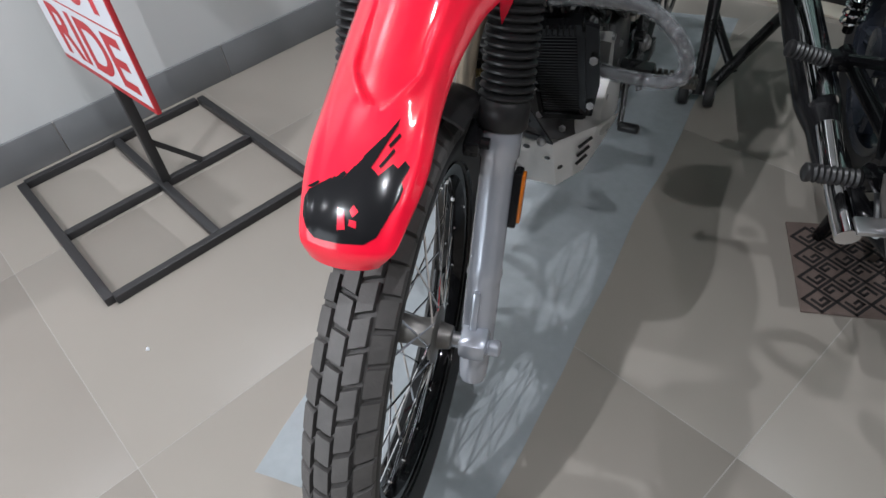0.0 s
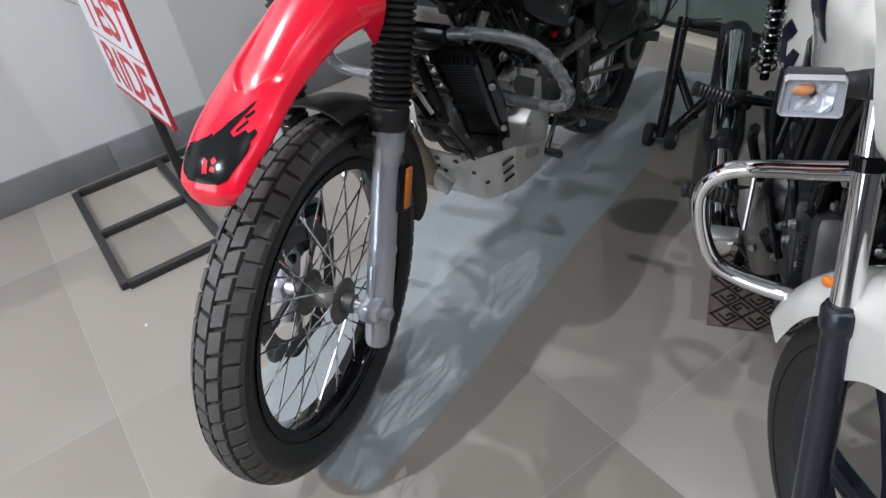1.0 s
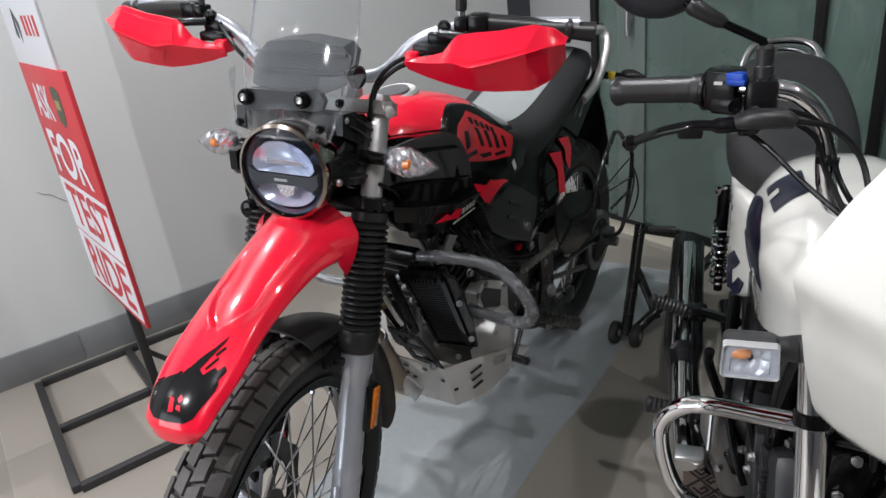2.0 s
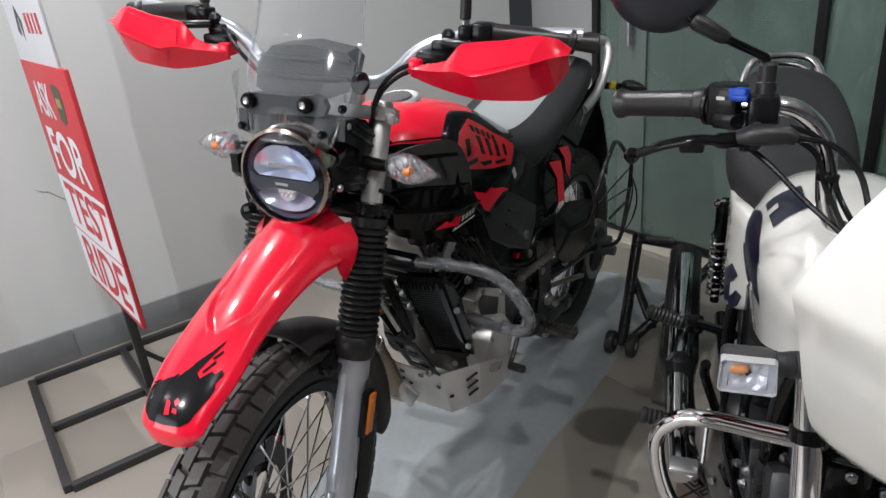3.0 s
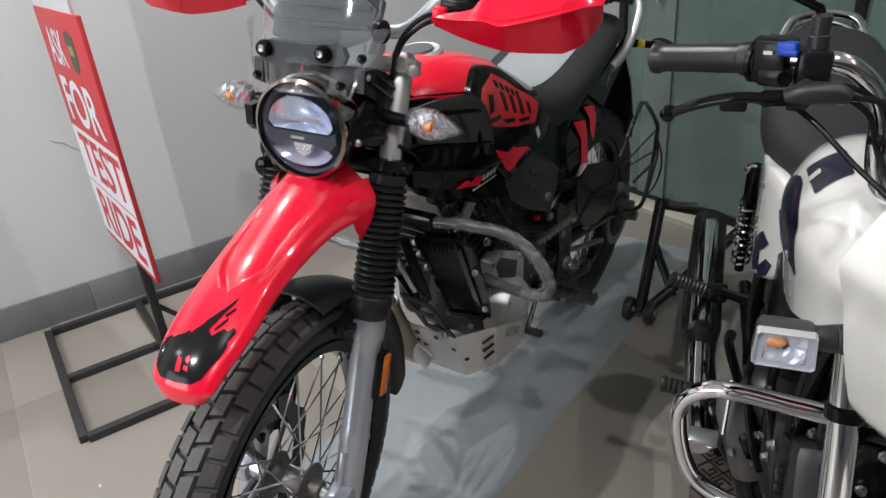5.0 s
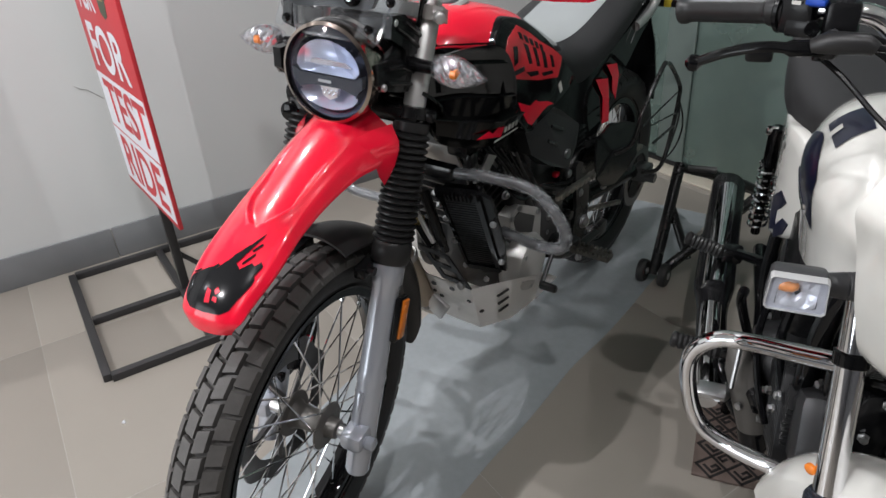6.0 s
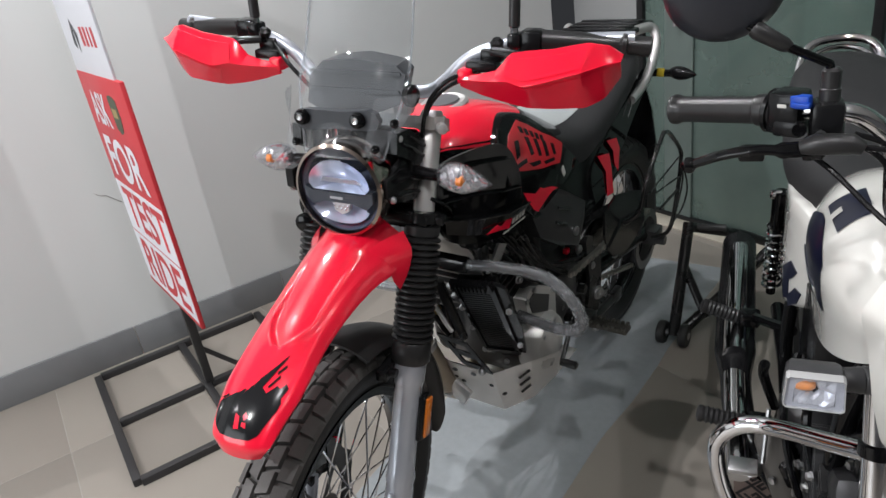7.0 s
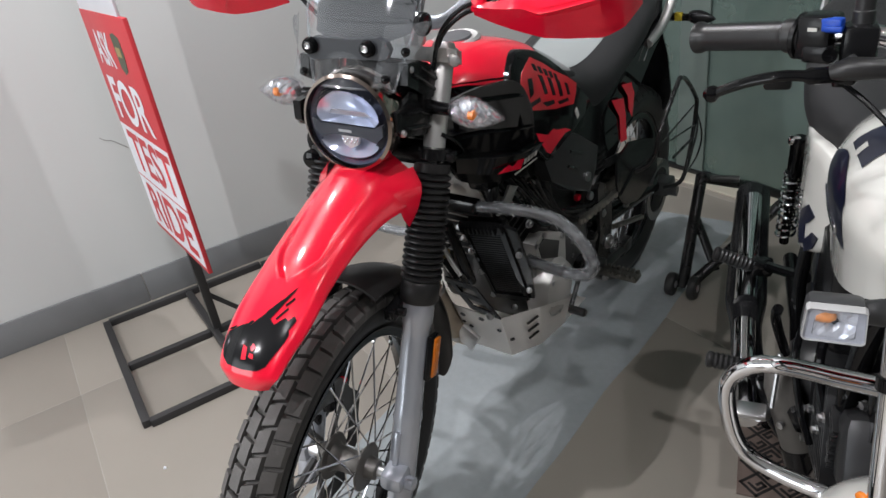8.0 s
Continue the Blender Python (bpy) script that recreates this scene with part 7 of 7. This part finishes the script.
elbow = part("exhaust_elbow", Shape().tube([(-0.183, 0.64, 0.415), (-0.173, 0.62, 0.385), (-0.15, 0.605, 0.325), (-0.128, 0.595, 0.262)], [0.018, 0.028, 0.030, 0.031], 22), material("matt_pipe", (0.10, 0.093, 0.086), 0.5, 0.3, vary=0.15), white, "matt grey-brown exhaust elbow cover")
part("elbow_cap", Shape().tube([(-0.130, 0.596, 0.27), (-0.12, 0.59, 0.235), (-0.11, 0.58, 0.215)], [0.033, 0.034, 0.028], 20), GLOSS_BLACK, elbow)
part("elbow_screw", Shape().lathe([(0.007, 0), (0.007, 0.006), (0.003, 0.007)], (-0.165, 0.575, 0.33), (-0.6, -0.8, 0), 10), STEEL, elbow)
for i in range(12):
    part("cooling_fin", Shape().box((-0.085 + 0.002 * (i % 2), 0.385, 0.44 + i * 0.0085), (0.07, 0.06, 0.0035), 0.001, Matrix.Rotation(radians(12), 3, "X")), SATIN, white)
for i, pts in enumerate(([(-0.06, 0.30, 0.70), (-0.10, 0.36, 0.62), (-0.11, 0.44, 0.54), (-0.10, 0.50, 0.47)], [(-0.03, 0.29, 0.70), (-0.07, 0.33, 0.60), (-0.075, 0.37, 0.52), (-0.09, 0.42, 0.45)], [(-0.12, 0.5, 0.64), (-0.135, 0.46, 0.57), (-0.12, 0.42, 0.5)], [(-0.02, 0.27, 0.69), (0.0, 0.30, 0.6), (-0.02, 0.33, 0.5), (-0.05, 0.36, 0.42)], [(-0.14, 0.62, 0.58), (-0.16, 0.55, 0.52), (-0.15, 0.5, 0.45), (-0.13, 0.46, 0.40)])):
    part("hose", Shape().tube(spline(pts, 6), 0.0045 + 0.0015 * (i % 3), 8), GAITER if i % 2 else GLOSS_BLACK, white)
part("stay_rod", Shape().tube([(-0.118, 0.56, 0.445), (-0.085, 0.44, 0.545)], 0.007, 10), SATIN, white)
part("starter_relay", Shape().box((-0.06, 0.36, 0.60), (0.05, 0.05, 0.05), 0.008), GLOSS_BLACK, white)
part("engine_mount", Shape().plate([(0.30, 0.66), (0.36, 0.67), (0.42, 0.56), (0.38, 0.50), (0.31, 0.56)], 0.006, lambda u, v, w: (-0.075 - w, u, v)), GLOSS_BLACK, white, smooth=0)
for y, z in ((0.325, 0.64), (0.36, 0.58), (0.395, 0.55), (0.35, 0.52), (0.40, 0.49)):
    part("mount_bolt", Shape().lathe([(0.0085, 0), (0.0085, 0.002), (0.006, 0.003), (0.006, 0.008), (0.003, 0.009)], (-0.083, y, z), (-1, -0.5, 0.1), 6), STEEL, white)
for x, z in ((-0.02, 0.62), (0.02, 0.60), (-0.035, 0.56), (0.0, 0.545), (0.03, 0.535)):
    part("front_bolt", Shape().lathe([(0.0075, 0), (0.0075, 0.002), (0.0055, 0.003), (0.0055, 0.008), (0.003, 0.009)], (x, 0.293, z), (0, -1, 0.1), 6), STEEL, white)
part("regulator", Shape().box((0.0, 0.315, 0.575), (0.10, 0.04, 0.11), 0.012), GLOSS_BLACK, white, "black finned regulator")
part("kick_lever", Shape().tube(spline([(-0.165, 0.70, 0.40), (-0.19, 0.66, 0.50), (-0.19, 0.63, 0.545)], 5), 0.009, 10), GLOSS_BLACK, white)
for y, z in ((0.50, 0.44), (0.55, 0.40), (0.60, 0.255), (0.67, 0.27), (0.70, 0.34), (0.54, 0.34), (0.42, 0.47), (0.38, 0.53), (0.77, 0.41), (0.72, 0.505)):
    part("engine_bolt", Shape().lathe([(0.008, 0), (0.008, 0.002), (0.006, 0.003), (0.006, 0.008), (0.003, 0.009)], (-0.128, y, z), (-1, -0.2, 0), 6), STEEL, white)
part("tail_fender", Shape().skin([[(-0.045 + x * w, y, z) for x in (-1, 1)] + [(-0.045 + w, y + 0.01, z - 0.01), (-0.045 - w, y + 0.01, z - 0.01)] for y, z, w in ((1.2, 0.86, 0.08), (1.4, 0.83, 0.08), (1.5, 0.66, 0.08), (1.54, 0.5, 0.075))]), BLACK, white, smooth=30)
part("centre_stand", Shape().tube([(-0.14, 0.86, 0.26), (-0.17, 0.92, 0.015)], 0.013, 10).tube([(0.05, 0.86, 0.26), (0.08, 0.92, 0.015)], 0.013, 10).tube([(-0.155, 0.89, 0.14), (0.065, 0.89, 0.14)], 0.01, 10), GLOSS_BLACK, white)
# ---- sign stand ----
STAND = material("stand_steel", (0.035, 0.034, 0.035), 0.45, 0.2, vary=0.25, scale=15, bump=0.1)
SIGN_RED = material("sign_red", (0.55, 0.035, 0.045), 0.5, vary=0.04)
SIGN_WHITE = material("sign_white", (0.74, 0.75, 0.8), 0.5, vary=0.03)
sign = tagged(new("sign_stand"), "black steel floor stand holding a red and white test ride board", "sign")
sign.matrix_basis = pose(-1.63, 0.335, 0)
BX0, BX1, BY0, BY1 = -0.355, 0.345, -0.305, 0.31
for nm, c, sz in (("base_bar", ((BX0 + BX1) / 2, BY0, 0.0125), (BX1 - BX0, 0.025, 0.025)), ("base_bar", ((BX0 + BX1) / 2, BY1, 0.0125), (BX1 - BX0, 0.025, 0.025)), ("base_bar", ((BX0 + BX1) / 2, 0, 0.0125), (BX1 - BX0 - 0.026, 0.025, 0.024)),
                  ("base_bar", (BX0, 0, 0.0125), (0.025, BY1 - BY0 - 0.026, 0.025)), ("base_bar", (BX1, 0, 0.0125), (0.025, BY1 - BY0 - 0.026, 0.025)), ("base_bar", (0.0, (BY0 + 0) / 2, 0.0125), (0.025, -BY0 - 0.027, 0.024)), ("base_bar", (0.0, BY1 / 2, 0.0125), (0.025, BY1 - 0.027, 0.024))):
    part(nm, Shape().box(c, sz, 0.003), STAND, sign)
part("post", Shape().box((0, 0.012, 0.72), (0.028, 0.028, 1.39), 0.003), STAND, sign)
part("brace", Shape().tube([(0, 0.015, 0.16), (0, 0.13, 0.03)], 0.011, 4), STAND, sign)
FACE = -0.0185
BOARD_AT = Matrix.Translation((0.05, 0, 0)) @ Matrix.Rotation(radians(3.6), 4, "Z") @ Matrix.Translation((-0.05, 0, 0))
board = part("board", Shape().box((0.053, FACE + 0.006, 0.733), (0.515, 0.012, 0.716), 0.002), SIGN_RED, sign, "red and white printed board", at=BOARD_AT)
upper = part("upper_board", Shape().box((0.025, FACE + 0.006, 1.32), (0.455, 0.008, 0.46), 0.002), SIGN_WHITE, sign, "white printed header board", at=BOARD_AT)


def lettering(text, x, z, wide, tall, mat, parent):
    cu = bpy.data.curves.new("lettering", "FONT")
    cu.body, cu.size, cu.extrude, cu.offset = text, 1.0, 0.0, 0.022
    tmp = bpy.data.objects.new("lettering", cu)
    scene.collection.objects.link(tmp)
    dg = bpy.context.evaluated_depsgraph_get()
    me = bpy.data.meshes.new_from_object(tmp.evaluated_get(dg))
    bpy.data.objects.remove(tmp)
    co = np.array([v.co[:] for v in me.vertices])
    lo, hi = co.min(0), co.max(0)
    for v in me.vertices:
        u, w = (v.co.x - lo[0]) / (hi[0] - lo[0]), (v.co.y - lo[1]) / (hi[1] - lo[1])
        v.co = (x + u * wide, FACE - 0.0012, z + w * tall)
    me.materials.append(mat)
    ob = new("lettering", me)
    ob.parent = parent
    return tagged(ob, "printed capital letters")


part("white_field", Shape().box((0.053, FACE - 0.0003, 0.660), (0.503, 0.0006, 0.172), 0), SIGN_WHITE, board)
part("white_field", Shape().box((0.053, FACE - 0.0003, 0.480), (0.503, 0.0006, 0.176), 0), SIGN_WHITE, board)
lettering("ASK", -0.13, 0.94, 0.19, 0.10, SIGN_WHITE, board)
lettering("FOR", -0.14, 0.770, 0.38, 0.135, SIGN_WHITE, board)
lettering("TEST", -0.15, 0.598, 0.44, 0.135, SIGN_RED, board)
lettering("RIDE", -0.14, 0.412, 0.41, 0.140, SIGN_RED, board)
part("emblem", Shape().plate([(-0.04, 0.05), (0.0, 0.055), (0.045, 0.045), (0.05, 0.0), (0.03, -0.045), (0.0, -0.055), (-0.035, -0.04)], 0.0006, lambda u, v, w: (0.145 + u, FACE - 0.0004 - w, 0.99 + v)), material("emblem_green", (0.06, 0.075, 0.04), 0.5), board, "small dark green emblem", smooth=0)
part("emblem_bar", Shape().box((0.145, FACE - 0.0014, 0.995), (0.05, 0.0006, 0.025), 0), material("emblem_gold", (0.35, 0.27, 0.1), 0.5), board)
for i, wd in enumerate((0.04, 0.038, 0.03, 0.038)):
    part("header_mark", Shape().box((0.05 + i * 0.044, FACE + 0.0016, 1.195), (wd - 0.012, 0.0008, 0.05), 0), SIGN_RED, upper)
part("header_mark", Shape().plate([(-0.09, 1.17), (-0.06, 1.16), (-0.05, 1.23), (-0.03, 1.15), (-0.01, 1.2), (-0.06, 1.24)], 0.0008, lambda u, v, w: (u, FACE + 0.0018 - w, v)), material("mark_black", (0.05, 0.05, 0.06), 0.5), upper, smooth=0)

# ---- plastic film on the floor ----
FILM = material("plastic_film", (0.385, 0.43, 0.458), 0.12, vary=0.10, scale=45.0, bump=0.25, bump_scale=30, alpha=0.6)
film = Shape()
rows = []
FL, FR, BR, BL = Vector((-0.63, 0.047, 0)), Vector((-0.230, 0.239, 0)), Vector((-0.865, 2.15, 0)), Vector((-1.42, 1.93, 0))
for i in range(41):
    row = []
    for j in range(13):
        a, b = FL.lerp(FR, j / 12), BL.lerp(BR, j / 12)
        p = a.lerp(b, i / 40)
        wob = noise.noise(p * 5) * 0.012 if j in (0, 12) else 0
        row.append((p.x + wob, p.y, 0.0012 + 0.0006 * (1 + noise.noise(p * 7))))
    rows.append(row)
film.skin(rows, caps=False, closed=False)
tagged(part("plastic_sheet", film, FILM), "thin bluish plastic sheet lying under the red motorcycle", "plastic sheet")

speck = Shape().skin([[(0.005 * r * math.cos(a) * (1 + 0.4 * math.sin(3 * a)), 0.004 * r * math.sin(a), h) for a in np.linspace(0, 5.5, 8)] for r, h in ((1.0, 0.0), (1.1, 0.002), (0.6, 0.005))])
scrap = tagged(part("paper_scrap", speck, SIGN_WHITE), "tiny white scrap of paper on the floor tiles", "paper scrap")
scrap.matrix_basis = pose(-1.08, 0.03, 0.0002)

# ---- rear paddock stand ----
pad = tagged(new("paddock_stand"), "black tubular steel paddock stand on small castors", "paddock stand")
pad.matrix_basis = pose(-0.69, 1.615, 0, 0, 0, 21.5)
for x in (-0.035, 0.035):
    cast = part("castor", Shape().lathe([(0.008, -0.013), (0.034, -0.013), (0.038, -0.008), (0.038, 0.008), (0.034, 0.013), (0.008, 0.013)], (x, 0, 0.038), (1, 0, 0), 24), RUBBER, pad, "black castor wheel")
    part("castor_hub", Shape().lathe([(0.012, -0.015), (0.012, 0.015)], (x, 0, 0.038), (1, 0, 0), 12), STEEL, cast)
part("castor_axle", Shape().tube([(-0.05, 0, 0.038), (0.05, 0, 0.038)], 0.007, 8), STEEL, pad)
part("upright", Shape().tube([(0, 0.0, 0.03), (-0.012, 0.20, 0.345)], 0.018, 12), DARK, pad)
part("lower_arm", Shape().tube([(0.03, 0.02, 0.05), (0.18, 0.22, 0.20), (0.26, 0.36, 0.28)], 0.017, 12), DARK, pad)
part("cross_arm", Shape().tube([(-0.005, 0.19, 0.335), (0.12, 0.34, 0.26), (0.2, 0.42, 0.2)], 0.016, 12), DARK, pad)
part("inner_strut", Shape().tube([(-0.005, 0.13, 0.22), (0.08, 0.08, 0.07)], 0.014, 10), DARK, pad)
part("hook_bar", Shape().tube([(-0.03, 0.195, 0.330), (0.10, 0.215, 0.335)], 0.011, 10), ENGINE, pad, "dull grey steel support bar")

# ---- patterned mat under the white motorcycle ----
MAT_BROWN = material("mat_brown", (0.12, 0.088, 0.075), 0.9, vary=0.2, scale=60, bump=0.5, bump_scale=500)
MAT_DARK = material("mat_dark", (0.018, 0.015, 0.015), 0.9, vary=0.2, bump=0.4)
mat_ob = tagged(new("floor_mat"), "brown doormat with a black fretwork pattern on the tiles", "doormat")
mat_ob.matrix_basis = pose(-0.09, 1.066, 0, 0, 0, 34)
part("mat_base", Shape().box((0.31, 0.14, 0.004), (0.62, 0.28, 0.007), 0.002), MAT_BROWN, mat_ob)
fret = Shape()
CELL, LINE = 0.046, 0.0062
hook = [((0.28, 0.28), (0.28, 0.78)), ((0.28, 0.78), (0.78, 0.78)), ((0.78, 0.78), (0.78, 0.52)), ((0.78, 0.52), (0.54, 0.52))]
for i in range(-12, 22):
    for j in range(-12, 22):
        lines = [((0, 0), (1, 0)), ((0, 0), (0, 1))] + [((1 - a[0], a[1]), (1 - b[0], b[1])) if (i + j) % 2 else ((a[0], 1 - a[1]), (b[0], 1 - b[1])) for a, b in hook]
        for a, b in lines:
            m = ((i + (a[0] + b[0]) / 2) * CELL, (j + (a[1] + b[1]) / 2) * CELL)
            # the lines run aslant over the mat
            x, y = (m[0] - m[1]) * 0.7071 + 0.3, (m[0] + m[1]) * 0.7071
            long = math.hypot(b[0] - a[0], b[1] - a[1]) * CELL
            if 0.018 < x < 0.602 and 0.016 < y < 0.266:
                fret.box((x, y, 0.0082), (long + LINE, LINE, 0.0014), 0, Matrix.Rotation(radians(45 if a[1] == b[1] else 135), 3, "Z"))
tagged(part("fret_pattern", fret, MAT_DARK, mat_ob, "black woven fret lines", smooth=0), kind="stuff")

# ---- ceiling lamps ----
GLOW = material("lamp_glow", (1.0, 0.99, 0.97), 0.5, vary=0, emit=6.0)
first_lamp = None
for lx, ly, size, watts in LAMPS:
    if first_lamp is None:
        first_lamp = tagged(new("ceiling_lamp"), "round white recessed ceiling lamp", "lamp", "ceiling lamps")
        part("lamp_ring", Shape().lathe([(0.13, 0.0), (0.15, -0.004), (0.155, 0.012), (0.12, 0.03)], (0, 0, 0), (0, 0, 1), 32), WHITE, first_lamp)
        part("diffuser", Shape().lathe([(0.118, 0.012), (0.118, 0.02)], (0, 0, 0), (0, 0, 1), 32), GLOW, first_lamp)
        first_lamp.matrix_basis = pose(lx, ly, ROOM["h"] - 0.03)
    else:
        copy_thing(first_lamp, pose(lx, ly, ROOM["h"] - 0.03))
